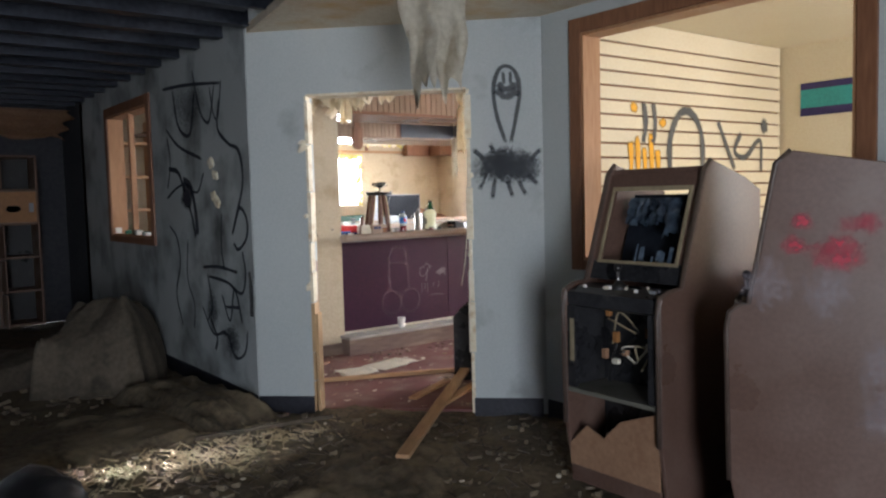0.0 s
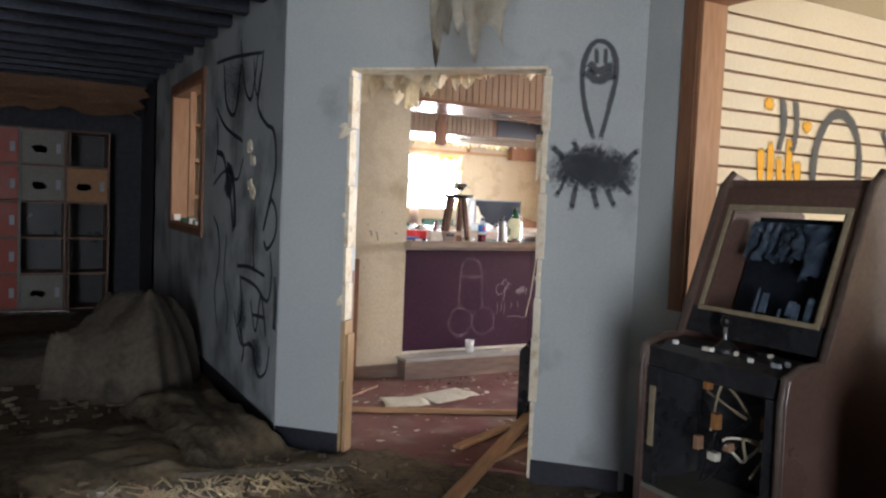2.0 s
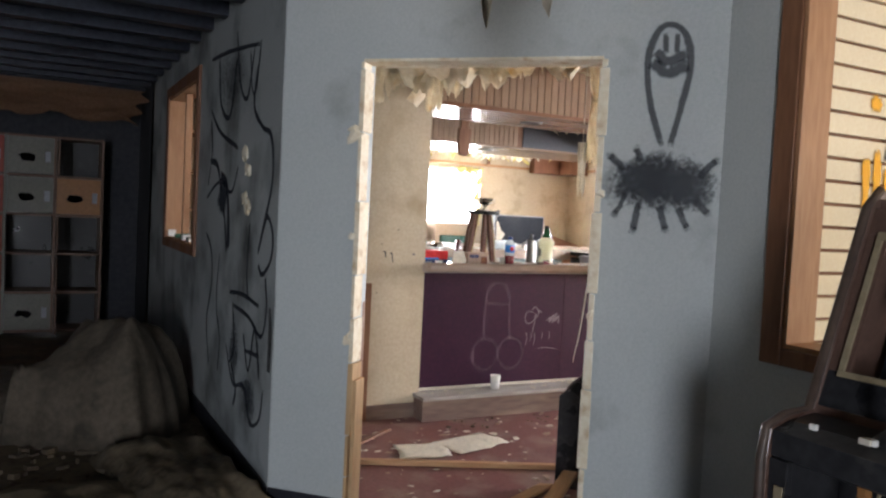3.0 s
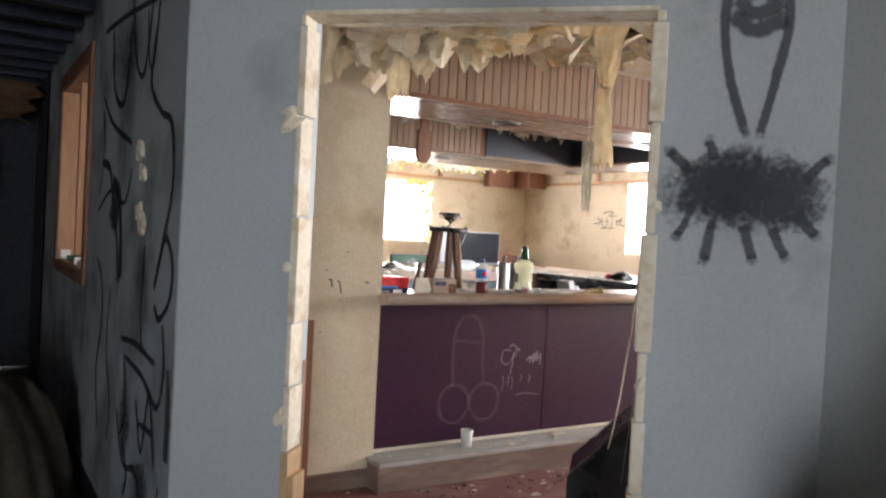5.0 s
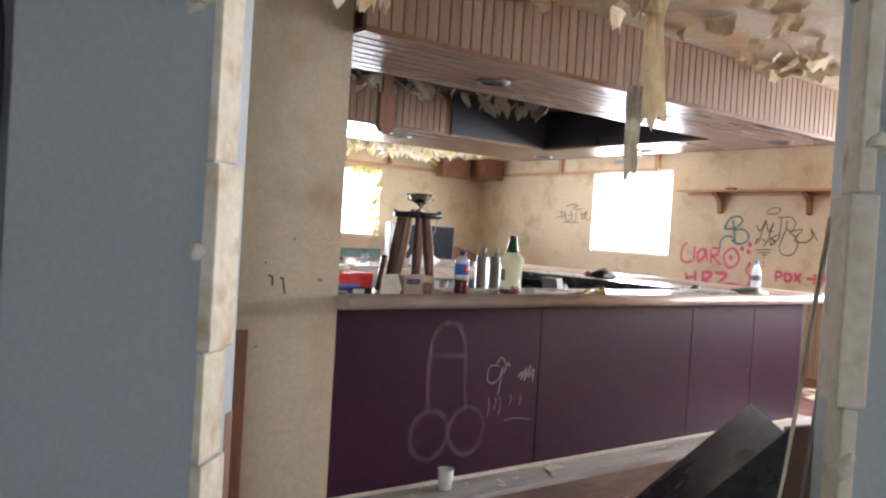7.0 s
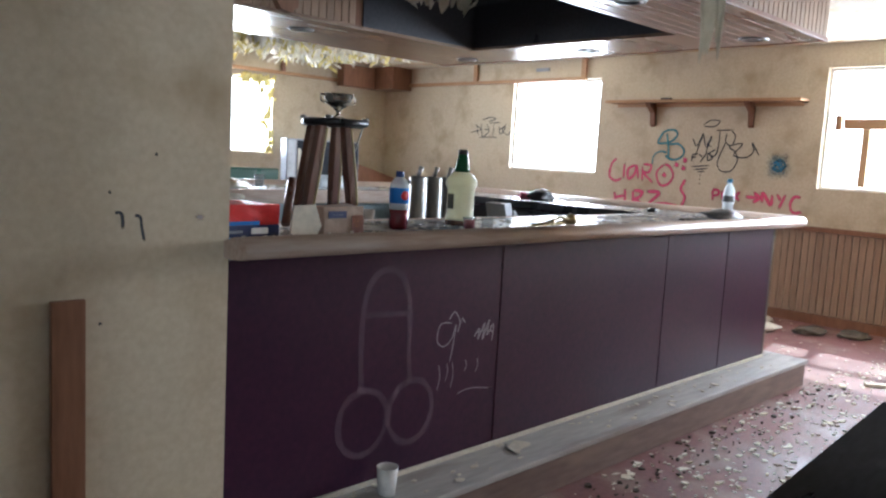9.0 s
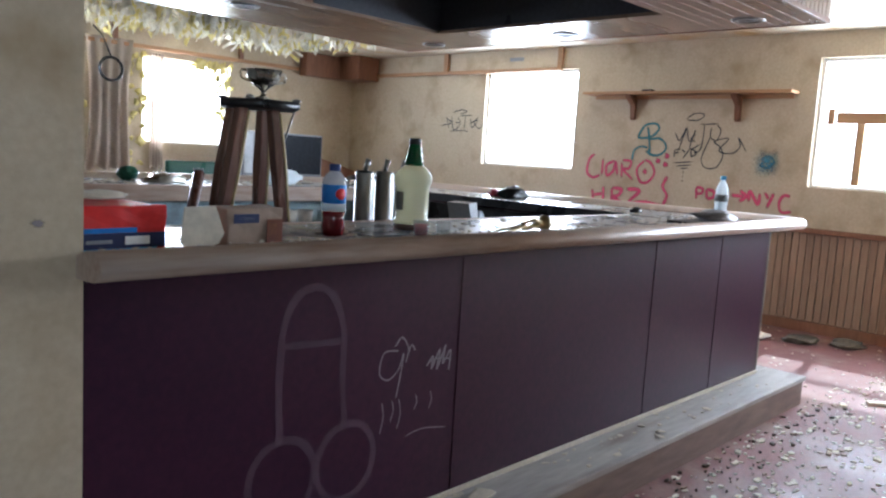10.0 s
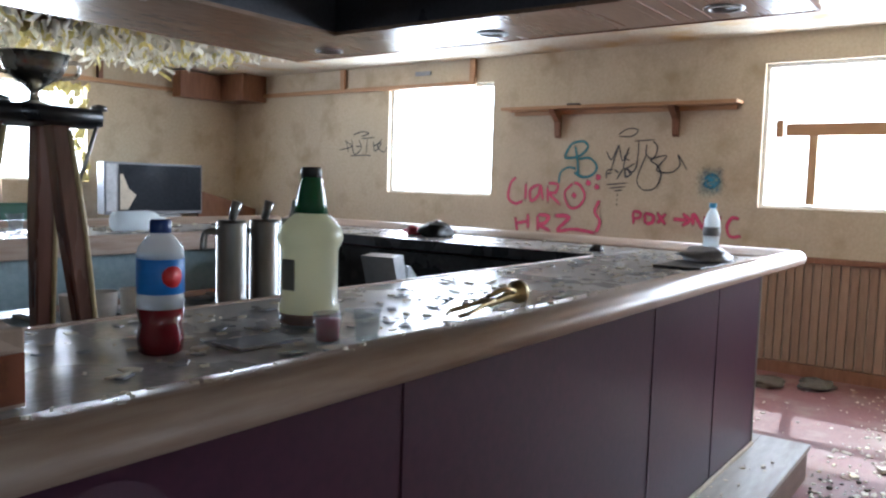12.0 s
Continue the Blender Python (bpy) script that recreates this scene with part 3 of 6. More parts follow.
# frames of the two openings in the hall
def opening_frame(name, y0, y1, z0, z1, x_face, label):
    t = thing(name, label, "window frame", kind="structure")
    w = 0.085
    for n, b in (("frame_side", (y0 - w, y0, z0 - 0.06, z1 + w)), ("frame_side", (y1, y1 + w, z0 - 0.06, z1 + w)), ("frame_head", (y0, y1, z1, z1 + w)), ("frame_sill", (y0, y1, z0 - 0.06, z0))):
        part(n, box(x_face - 0.022, b[0] + 0.001, b[2], x_face - 0.002, b[1] - 0.001, b[3], 0.004), "frame", t)
    for n, b in (("reveal", (y0, y0 + 0.018, z0, z1)), ("reveal", (y1 - 0.018, y1, z0, z1)), ("reveal", (y0 + 0.018, y1 - 0.018, z1 - 0.018, z1)), ("reveal", (y0 + 0.018, y1 - 0.018, z0, z0 + 0.018))):
        part(n, box(x_face - 0.012, b[0], b[2], x_face + 0.135, b[1], b[3], 0.003), "frame_inner", t)
    return t


opening_frame("window_1", 1.57, 3.12, 0.99, 2.30, 3.42, "wide brown wooden frame round an unglazed opening")
w0 = opening_frame("window_2", 6.86, 8.13, 1.08, 2.235, 2.09, "orange-brown wooden frame of a broken hall window")
for y in (7.55,):
    part("mullion", box(2.12, y, 1.10, 2.17, y + 0.05, 2.215, 0.004), "frame_inner", w0)
random.seed(8)
for k in range(7):
    s = bmesh.new()
    y = random.uniform(6.9, 8.1)
    box(2.10, y, 1.099, 2.16, y + random.uniform(0.03, 0.09), 1.102 + random.uniform(0.02, 0.07), 0.004, bm=s)
    single("glass_shard", s, "green" if k % 2 else "white", "broken glass scrap lying on the window sill", "glass shard", group="glass on the hall sill")
# shelving seen through the hall window
sh = thing("wall_shelving", "pine shelving against the beige wall", "shelf")
for z in (0.5, 0.95, 1.30, 1.66, 2.02):
    part("shelf_board", box(2.24, 8.72, z, 3.2, 9.13, z + 0.03, 0.003), "shelf", sh)
for x in (2.24, 2.72, 3.17):
    part("upright", box(x, 8.71, 0.0, x + 0.035, 9.14, 2.3, 0.003), "shelf", sh)

# side room: slotted display wall, stripe, hanger
sl = thing("slatwall", "cream slotted display wall with yellow and black graffiti", "display wall", kind="structure")
pitch = 0.0915
me = mesh_of("slat", box(3.56, 3.318, 0.0, 5.92, 3.340, pitch - 0.013, 0.004), "shop_wall")
copies("slat", me, sl, [pose(0, 0, 0.42 + pitch * k) for k in range(21)])
part("backing", box(3.55, 3.341, 0.4, 5.93, 3.348, CEIL - 0.01), "frame", sl, "dark slots behind the slats")
part("top_board", box(3.56, 3.318, 0.42 + pitch * 21, 5.92, 3.340, CEIL - 0.005), "shop_wall", sl)
sg = thing("spray_tag", "yellow and black sprayed tag on the slotted wall", "graffiti")
on_slat = lambda u, v, d: (u, 3.314 - d, v)
for u in (4.08, 4.15, 4.22, 4.29, 4.36):
    part("yellow_stroke", stroke(bmesh.new(), on_slat, [(u, 1.35), (u + 0.01, 1.55), (u, 1.72 + 0.06 * math.sin(u * 40))], 0.035), "spray_yellow", sg)
for u, v in ((4.12, 1.93), (4.42, 1.84)):
    part("yellow_blot", blot(bmesh.new(), on_slat, u, v, 0.05, 0.04), "spray_yellow", sg)
for u in (4.22, 4.32):
    part("black_stroke", stroke(bmesh.new(), on_slat, [(u, 1.97), (u + 0.02, 1.82), (u - 0.01, 1.70)], 0.035), "spray_grey", sg)
b = bmesh.new()
stroke(b, on_slat, [(4.50, 1.42), (4.50, 1.72), (4.60, 1.90), (4.74, 1.92), (4.86, 1.78), (4.88, 1.5)], 0.038)
stroke(b, on_slat, [(5.06, 1.88), (5.16, 1.72), (5.28, 1.52)], 0.034)
stroke(b, on_slat, [(5.36, 1.80), (5.28, 1.66), (5.42, 1.62), (5.62, 1.75), (5.64, 1.5)], 0.03)
blot(b, on_slat, 5.68, 1.86, 0.06, 0.07)
part("sprayed_letter", b, "spray_grey", sg)
stripe = thing("wall_stripe", "teal and navy painted stripe on the cream wall", "painted stripe")
for z0, z1, m in ((1.93, 1.99, "purple"), (1.99, 2.13, "teal"), (2.13, 2.18, "purple")):
    part("stripe_band", box(5.938, 0.0, z0, 5.947, 3.16, z1), m, stripe)
hg = thing("coat_hanger", "black wire coat hanger on the cream wall", "coat hanger")
part("hanger_wire", tube([(5.93, 2.25, 1.62), (5.93, 2.5, 1.74), (5.93, 2.75, 1.62), (5.93, 2.25, 1.62)], 0.012), "black", hg)
part("hook", tube(smooth_line([(5.93, 2.5, 1.74), (5.93, 2.5, 1.79), (5.93, 2.47, 1.83), (5.93, 2.44, 1.80)]), 0.006), "black", hg)


# arcade cabinets
def arcade(name, label, loc, rz=0.0, w=0.56, lean=1.0):
    t = thing(name, label, "arcade cabinet", loc, rz, group="arcade cabinets")
    top = 0.30 * lean + 0.02
    side = [(0.05, 0.0), (0.0, 0.30), (-0.01, 0.86), (0.0, 0.93), (0.06 * lean, 0.955), (0.15 * lean, 0.965), (top, 1.47), (top + 0.05, 1.515), (0.62, 1.44), (0.75, 1.38), (0.75, 0.0)]
    for n, y in (("side_panel", -w / 2), ("side_panel", w / 2 - 0.022)):
        s = extrude(side, "y", y, y + 0.022)
        bmesh.ops.bevel(s, geom=s.edges[:], offset=0.004, segments=1, affect="EDGES")
        part(n, s, "cab_side", t)
        edge = [(x - 0.004, y + 0.011, z) for x, z in side[1:8]]
        part("edge_trim", tube(edge, 0.012, 8), "cab_edge", t)
    a, c = -w / 2 + 0.024, w / 2 - 0.024
    foot, head = Vector((0.15 * lean + 0.012, 0.975)), Vector((top + 0.012, 1.465))
    up = (head - foot).normalized()
    into = Vector((up.y, -up.x))
    def slope(y0, y1, u0, u1, d0, d1):
        """A slab in the tilted screen plane: u metres up it, d metres behind it."""
        return extrude([tuple(foot + up * u + into * d) for u, d in ((u0, d0), (u1, d0), (u1, d1), (u0, d1))], "y", y0, y1)
    tall = (head - foot).length
    part("back_panel", box(0.70, a, 0.02, 0.73, c, 1.36), "cab_black", t)
    part("top_panel", extrude([(top + 0.03, 1.49), (0.61, 1.425), (0.61, 1.405), (top + 0.03, 1.465)], "y", a, c), "cab_side", t)
    part("control_panel", extrude([(0.005, 0.865), (0.005, 0.925), (0.06 * lean, 0.945), (0.155 * lean, 0.955), (0.155 * lean, 0.93), (0.04, 0.85)], "y", a, c), "cab_black", t)
    stick = part("joystick", tube([(0.09 * lean, 0.02, 0.945), (0.085 * lean, 0.02, 1.03)], 0.007), "steel", t)
    part("joystick_knob", lathe([(0.0, 1.02), (0.014, 1.03), (0.018, 1.042), (0.013, 1.056), (0.0, 1.06)], 12), "black", stick).matrix_basis = pose(0.085 * lean, 0.02, 0)
    part("joystick_boot", lathe([(0.05, 0.945), (0.03, 0.965), (0.01, 0.985)], 14), "black", t).matrix_basis = pose(0.09 * lean, 0.02, 0)
    part("bezel_board", slope(a, c, 0.0, 0.09, 0.0, 0.012), "cab_black", t)
    part("bezel_board", slope(a, a + 0.055, 0.091, tall - 0.071, 0.0, 0.012), "cab_side", t)
    part("bezel_board", slope(c - 0.055, c, 0.091, tall - 0.071, 0.0, 0.012), "cab_side", t)
    part("bezel_board", slope(a, c, tall - 0.07, tall, 0.0, 0.012), "cab_side", t)
    part("screen_trim", slope(a + 0.03, c - 0.03, 0.078, 0.093, -0.008, -0.001), "cab_trim", t)
    part("screen_trim", slope(a + 0.03, c - 0.03, tall - 0.085, tall - 0.065, -0.008, -0.001), "cab_trim", t)
    for y in (a + 0.03, c - 0.045):
        part("screen_trim", slope(y, y + 0.015, 0.094, tall - 0.086, -0.008, -0.001), "cab_trim", t)
    # the hollow's shade is put in as a near-black slab
    part("screen_well", slope(a + 0.03, c - 0.03, 0.06, tall - 0.05, 0.16, 0.172), "screen", t, "near-black slab for the shaded hollow behind the smashed screen")
    random.seed(9)
    for k in range(4):
        b = sheet(random.uniform(0.07, 0.16), random.uniform(0.14, 0.30), 0.03, 60 + k, nx=14, nz=16, taper=random.uniform(0.5, 1.1), waves=7)
        for v in b.verts:
            v.co = Vector((foot.x + into.x * (0.05 + 0.02 * k) + up.x * (tall - 0.12 + v.co.z) + v.co.y, -0.10 + 0.075 * k + v.co.x, foot.y + up.y * (tall - 0.12 + v.co.z)))
        part("torn_film", b, "blue_film", t, "crumpled bluish film torn from the screen")
    for k in range(6):
        y, u = random.uniform(a + 0.06, c - 0.12), random.uniform(0.07, 0.12)
        part("screen_shard", extrude([tuple(foot + up * q + into * d) for q, d in ((u, 0.03), (u + random.uniform(0.03, 0.12), 0.035), (u, 0.04))], "y", y, y + random.uniform(0.004, 0.03)), "blue_film", t)
    for k in range(9):
        y, x = random.uniform(a + 0.02, c - 0.05), random.uniform(0.01, 0.12) * lean
        part("panel_chip", box(x, y, 0.948, x + random.uniform(0.006, 0.02), y + random.uniform(0.006, 0.03), 0.962, 0.002), ("white", "tv_grey", "paper")[k % 3], t)
    # broken-open coin compartment
    part("inner_back", box(0.26, a, 0.06, 0.28, c, 0.85), "cab_black", t)
    for y in (a, c - 0.006):
        part("inner_lining", box(0.022, y, 0.472, 0.255, y + 0.006, 0.85), "cab_black", t)
    part("compartment_shelf", box(0.0, a, 0.45, 0.26, c, 0.47, 0.003), "locker_grey", t)
    torn = extrude([(a, 0.10), (c, 0.10), (c, 0.20), (c - 0.10, 0.30), (c - 0.2, 0.26), (c - 0.30, 0.36), (a, 0.44)], "x", 0.012, 0.022)
    part("torn_front_board", torn, "board_raw", t, "torn brown hardboard front")
    part("lower_front", box(0.02, a, 0.02, 0.035, c, 0.10, 0.003), "cab_side", t)
    part("door_stile", box(0.0, a, 0.475, 0.02, a + 0.05, 0.86, 0.003), "cab_black", t)
    part("door_stile", box(0.0, c - 0.05, 0.475, 0.02, c, 0.86, 0.003), "cab_black", t)
    part("stile_strip", box(-0.006, c - 0.045, 0.60, -0.001, c - 0.02, 0.80, 0.002), "cab_trim", t)
    for k in range(7):
        y, z = random.uniform(a + 0.06, c - 0.1), random.uniform(0.6, 0.83)
        part("connector", box(0.06, y, z, 0.085, y + random.uniform(0.015, 0.04), z + random.uniform(0.015, 0.05), 0.003), ("locker_orange", "paper", "board_raw")[k % 3], t)
    random.seed(5)
    for k in range(5):
        y, z = random.uniform(a + 0.1, c - 0.1), random.uniform(0.6, 0.8)
        pts = [(0.1 + random.uniform(-0.05, 0.05), y + random.uniform(-0.09, 0.09), z + random.uniform(-0.1, 0.1)) for _ in range(4)]
        part("loose_cable", tube(smooth_line(pts, 6), 0.005, 6), ("cab_trim", "black", "paper")[k % 3], t)
    return t


ar = arcade("arcade_cabinet", "brown arcade cabinet with a smashed-open coin door", (2.66, 2.285, 0.0))
ar2 = arcade("arcade_cabinet", "brown arcade cabinet smeared with red spray paint", (2.80, 1.75, 0.0), -62, lean=0.45)
on_side = lambda u, v, d: (u, -0.281 - d, v)
random.seed(12)
for k in range(9):
    u, v = random.uniform(0.15, 0.68), random.uniform(1.05, 1.36)
    part("red_smear", blot(bmesh.new(), on_side, u, v, random.uniform(0.04, 0.12), random.uniform(0.03, 0.07), 0.003 + 0.0005 * k, random.uniform(0.35, 0.75)), "spray_red", ar2, "red spray paint on the side")
for k in range(5):
    u, v = random.uniform(0.1, 0.7), random.uniform(0.5, 1.25)
    part("grey_smear", blot(bmesh.new(), on_side, u, v, 0.1, 0.12, 0.003 + 0.0005 * k, 0.4), "chalk", ar2, "pale scuffed smear")

# graffiti on the hall wall
on_hall = lambda u, v, d: (2.088 - d, u, v)
gh = thing("hall_graffiti", "black sprayed figures on the grey hall wall", "graffiti")
def hall_line(width, *pts):
    part("sprayed_line", stroke(bmesh.new(), on_hall, pts, width * 0.85), "spray_black", gh)


hall_line(0.022, (6.45, 2.30), (5.9, 2.27), (5.2, 2.20))
hall_line(0.026, (6.2, 2.27), (6.1, 1.98), (5.85, 1.90), (5.72, 2.2))
hall_line(0.022, (5.75, 2.36), (5.62, 2.05), (5.45, 1.96), (5.32, 2.22))
hall_line(0.018, (5.42, 2.2), (5.36, 2.0), (5.28, 1.98), (5.2, 2.22))
hall_line(0.024, (6.4, 1.98), (6.1, 1.82), (5.62, 1.70))
hall_line(0.020, (6.38, 1.92), (6.33, 1.7), (6.42, 1.5))
hall_line(0.026, (5.25, 2.1), (5.3, 1.9), (5.12, 1.78), (4.95, 1.72), (4.90, 1.52), (5.02, 1.30), (5.12, 1.15))
hall_line(0.024, (5.08, 1.22), (4.97, 1.34), (4.86, 1.26), (4.88, 1.14), (5.02, 1.06), (5.10, 1.1))
hall_line(0.034, (6.38, 1.66), (6.15, 1.62), (6.02, 1.46), (5.9, 1.3), (5.82, 1.12))
hall_line(0.05, (6.05, 1.56), (5.88, 1.50), (5.80, 1.30), (5.78, 1.14))
hall_line(0.022, (6.45, 1.42), (6.2, 1.5), (6.0, 1.52), (5.75, 1.46), (5.6, 1.60))
hall_line(0.020, (6.42, 1.2), (6.25, 1.1), (6.2, 0.9), (6.32, 0.65), (6.2, 0.4))
hall_line(0.020, (5.3, 1.3), (5.32, 1.05), (5.28, 0.9))
hall_line(0.020, (4.96, 1.05), (4.92, 0.9), (5.0, 0.76), (5.25, 0.82), (5.6, 0.84))
hall_line(0.022, (5.7, 0.90), (5.4, 0.92), (5.05, 0.90))
hall_line(0.018, (5.62, 0.86), (5.55, 0.62), (5.66, 0.5))
hall_line(0.022, (5.35, 0.72), (5.22, 0.55), (5.12, 0.78), (5.0, 0.55))
hall_line(0.020, (5.30, 0.64), (5.02, 0.66))
hall_line(0.02, (5.75, 0.6), (5.55, 0.42), (5.3, 0.45), (5.15, 0.30), (4.98, 0.36), (4.92, 0.52))
hall_line(0.018, (6.0, 1.1), (6.05, 0.8), (5.92, 0.6), (5.95, 0.4))
hall_line(0.03, (5.6, 0.52), (5.48, 0.40), (5.52, 0.30))

for u, v, ru, rv, s in ((5.98, 1.42, 0.16, 0.12, 0.9), (5.55, 0.6, 0.16, 0.2, 0.55), (5.2, 0.42, 0.18, 0.14, 0.55), (5.9, 2.1, 0.4, 0.2, 0.35)):
    part("sprayed_blot", blot(bmesh.new(), on_hall, u, v, ru, rv, strength=s), "spray_black", gh)
for u, v in ((5.45, 1.66), (5.38, 1.58), (5.42, 1.42), (5.36, 1.38)):
    b = bmesh.new()
    bmesh.ops.create_icosphere(b, subdivisions=2, radius=0.045, matrix=Matrix.Translation((2.085, u, v)) @ Matrix.Diagonal((0.35, 1.1, 0.9, 1)))
    for q in b.verts:
        q.co += Vector((0, 1, 1)) * 0.03 * noise.noise(q.co * 30)
    single("plaster_chip", b, "plaster_edge", "broken plaster chip in the hall wall", "plaster chip", group="plaster chips")
b = bmesh.new()
for k in range(4):
    stroke(b, on_hall, [(4.86 - 0.01 * k, 0.92 - 0.03 * k), (4.84, 0.8), (4.83 + 0.01 * k, 0.62)], 0.03)
single("mould_patch", b, "spray_grey", "dark mould streak at the wall corner", "stain")

# graffiti on the slanted wall
on_slant = lambda u, v, d: tuple(slant(u, -d, v))
gs = thing("bulb_graffiti", "black sprayed bulb shape with dripping blot on the grey wall", "graffiti")
b = bmesh.new()
stroke(b, on_slant, [(1.655, 1.70), (1.60, 1.88), (1.585, 2.04), (1.62, 2.15), (1.67, 2.17), (1.72, 2.13), (1.745, 2.02), (1.72, 1.86), (1.685, 1.70)], 0.020)
stroke(b, on_slant, [(1.60, 2.03), (1.66, 1.985), (1.74, 2.02)], 0.034)
stroke(b, on_slant, [(1.61, 2.07), (1.66, 2.03), (1.73, 2.06)], 0.028)
stroke(b, on_slant, [(1.645, 2.14), (1.65, 2.06)], 0.016)
stroke(b, on_slant, [(1.69, 2.14), (1.69, 2.06)], 0.016)
part("sprayed_loop", b, "spray_soft", gs)
for u, v, r, k in ((1.58, 1.565, 0.12, 0.95), (1.67, 1.555, 0.13, 1.0), (1.76, 1.55, 0.11, 0.95), (1.62, 1.59, 0.13, 0.8), (1.67, 1.56, 0.23, 0.5), (1.50, 1.55, 0.12, 0.4)):
    part("sprayed_blot", blot(bmesh.new(), on_slant, u, v, r, 0.11 if r < 0.15 else 0.14, 0.004 + 0.001 * r, k), "spray_soft", gs)
for u, v, du, dv in ((1.52, 1.60, -0.06, 0.06), (1.58, 1.64, -0.02, 0.05), (1.53, 1.52, -0.04, -0.09), (1.58, 1.48, -0.015, -0.11), (1.66, 1.47, 0.03, -0.09), (1.73, 1.47, 0.04, -0.08), (1.79, 1.51, 0.05, -0.06), (1.80, 1.58, 0.06, 0.07)):
    part("sprayed_drip", stroke(bmesh.new(), on_slant, [(u, v), (u + du * 0.5, v + dv * 0.6), (u + du, v + dv)], 0.02), "spray_soft", gs)
    part("drip_end", blot(bmesh.new(), on_slant, u + du, v + dv, 0.02, 0.022, 0.0045, 0.5), "spray_soft", gs)

# sagging cloth torn from the ceiling by the doorway
single("hanging_cloth", sheet(0.34, 0.74, 0.035, 3, taper=0.55, waves=6), "cloth", "dirty torn ceiling lining hanging by the doorway", "hanging lining", loc=(1.84, 2.42, 2.465), rz=-40)
single("hanging_strip", sheet(0.19, 0.46, 0.02, 5, taper=0.28), "flake", "long strip of peeled paint hanging from the ceiling", "paint strip", loc=(3.93, 4.86, 2.48), rz=-40, group="peeled strips")
single("hanging_strip", sheet(0.055, 0.40, 0.015, 6, taper=1.9), "flake", "lower end of the long peeled strip", "paint strip", loc=(3.92, 4.86, 2.09), rz=-40, group="peeled strips")
single("hanging_strip", sheet(0.05, 0.34, 0.01, 9, taper=0.8), "cloth", "small dark scrap hanging on a thread", "paint strip", loc=(3.84, 4.86, 1.84), rz=-40, group="peeled strips")
single("hanging_thread", tube([(3.84, 4.86, 2.48), (3.845, 4.86, 2.1), (3.84, 4.86, 1.82)], 0.002, 5), "cloth", "thin thread holding a scrap", "thread")
single("hanging_strip", sheet(0.07, 0.20, 0.012, 14, taper=0.7), "flake", "short strip of peeled paint", "paint strip", loc=(4.55, 4.9, 2.48), rz=-40, group="peeled strips")
single("hanging_strip", sheet(0.16, 0.40, 0.02, 17, taper=0.8), "flake", "torn lining hanging inside the doorway", "paint strip", loc=(2.62, 5.05, 2.30), rz=-45, group="peeled strips")


def flakes(seed, count, x0, y0, x1, y1, z, smin, smax, drop, keep=lambda x, y: True, height=None):
    """Curled scraps of paint hanging from a ceiling: one mesh."""
    rnd = random.Random(seed)
    verts, faces = [], []
    done = 0
    while done < count:
        x, y = rnd.uniform(x0, x1), rnd.uniform(y0, y1)
        if not keep(x, y):
            continue
        done += 1
        zz = height(x, y) if height else z
        s, a = rnd.uniform(smin, smax), rnd.uniform(0, 6.28)
        d = rnd.uniform(0.3, 1) * drop
        lean, curl = rnd.uniform(0.1, 1.1), rnd.uniform(-0.8, 0.8)
        base = len(verts)
        for j in range(5):
            v = j / 4
            wid = s * (1.1 - 0.6 * v ** 2.5) * rnd.uniform(0.75, 1.15)
            off = lean * d * v + curl * d * v * v
            for i in (-0.5, 0.05 * rnd.uniform(-1, 1), 0.5):
                px, py = i * wid, off + 0.2 * s * abs(i)
                verts.append((x + px * math.cos(a) - py * math.sin(a), y + px * math.sin(a) + py * math.cos(a), zz - 0.002 - d * v * (1 + 0.25 * rnd.uniform(-1, 1))))
        for j in range(4):
            for i in range(2):
                q = base + 3 * j + i
                faces.append((q, q + 1, q + 4, q + 3))
    me = bpy.data.meshes.new("flakes")
    me.from_pydata(verts, [], faces)
    bm = bmesh.new()
    bm.from_mesh(me)
    bpy.data.meshes.remove(me)
    return bm


def ease(k):
    k = min(1, max(0, k))
    return k * k * (3 - 2 * k)


def sag(x, y):
    return CEIL - 0.012 - 0.27 * ease((x + y - 7.1) / 1.0) * ease((4.15 - x) / 1.1) + 0.05 * noise.noise(Vector((x * 3, y * 3, 2))) * ease((4.3 - x) / 0.6)


near_door = lambda x, y: x + y > DIAG + 0.25 and y < 5.25 + 0.18 * noise.noise(Vector((x * 6, 0, 1))) and x < 4.1 + 0.2 * noise.noise(Vector((y * 5, 3, 0)))
b = uneven(2.25, 3.6, 4.4, 5.45, 60, 52, sag, near_door)
bmesh.ops.solidify(b, geom=b.faces[:], thickness=0.004)
single("sagging_ceiling_paint", b, "flake", "sagging sheet of peeled ceiling paint inside the doorway", "peeling paint")
single("peeling_paint", flakes(18, 34, 2.5, 4.6, 4.1, 5.4, CEIL, 0.08, 0.20, 0.11, near_door, sag), "flake", "ragged flaps along the sagging ceiling paint", "peeling paint", "stuff")
edge_flap = lambda x, y: near_door(x, y) and y > 4.95
single("peeling_paint", flakes(19, 12, 2.5, 4.95, 3.9, 5.35, CEIL, 0.08, 0.2, 0.2, edge_flap, sag), "flake", "torn edge of the sagging ceiling paint", "peeling paint", "stuff")
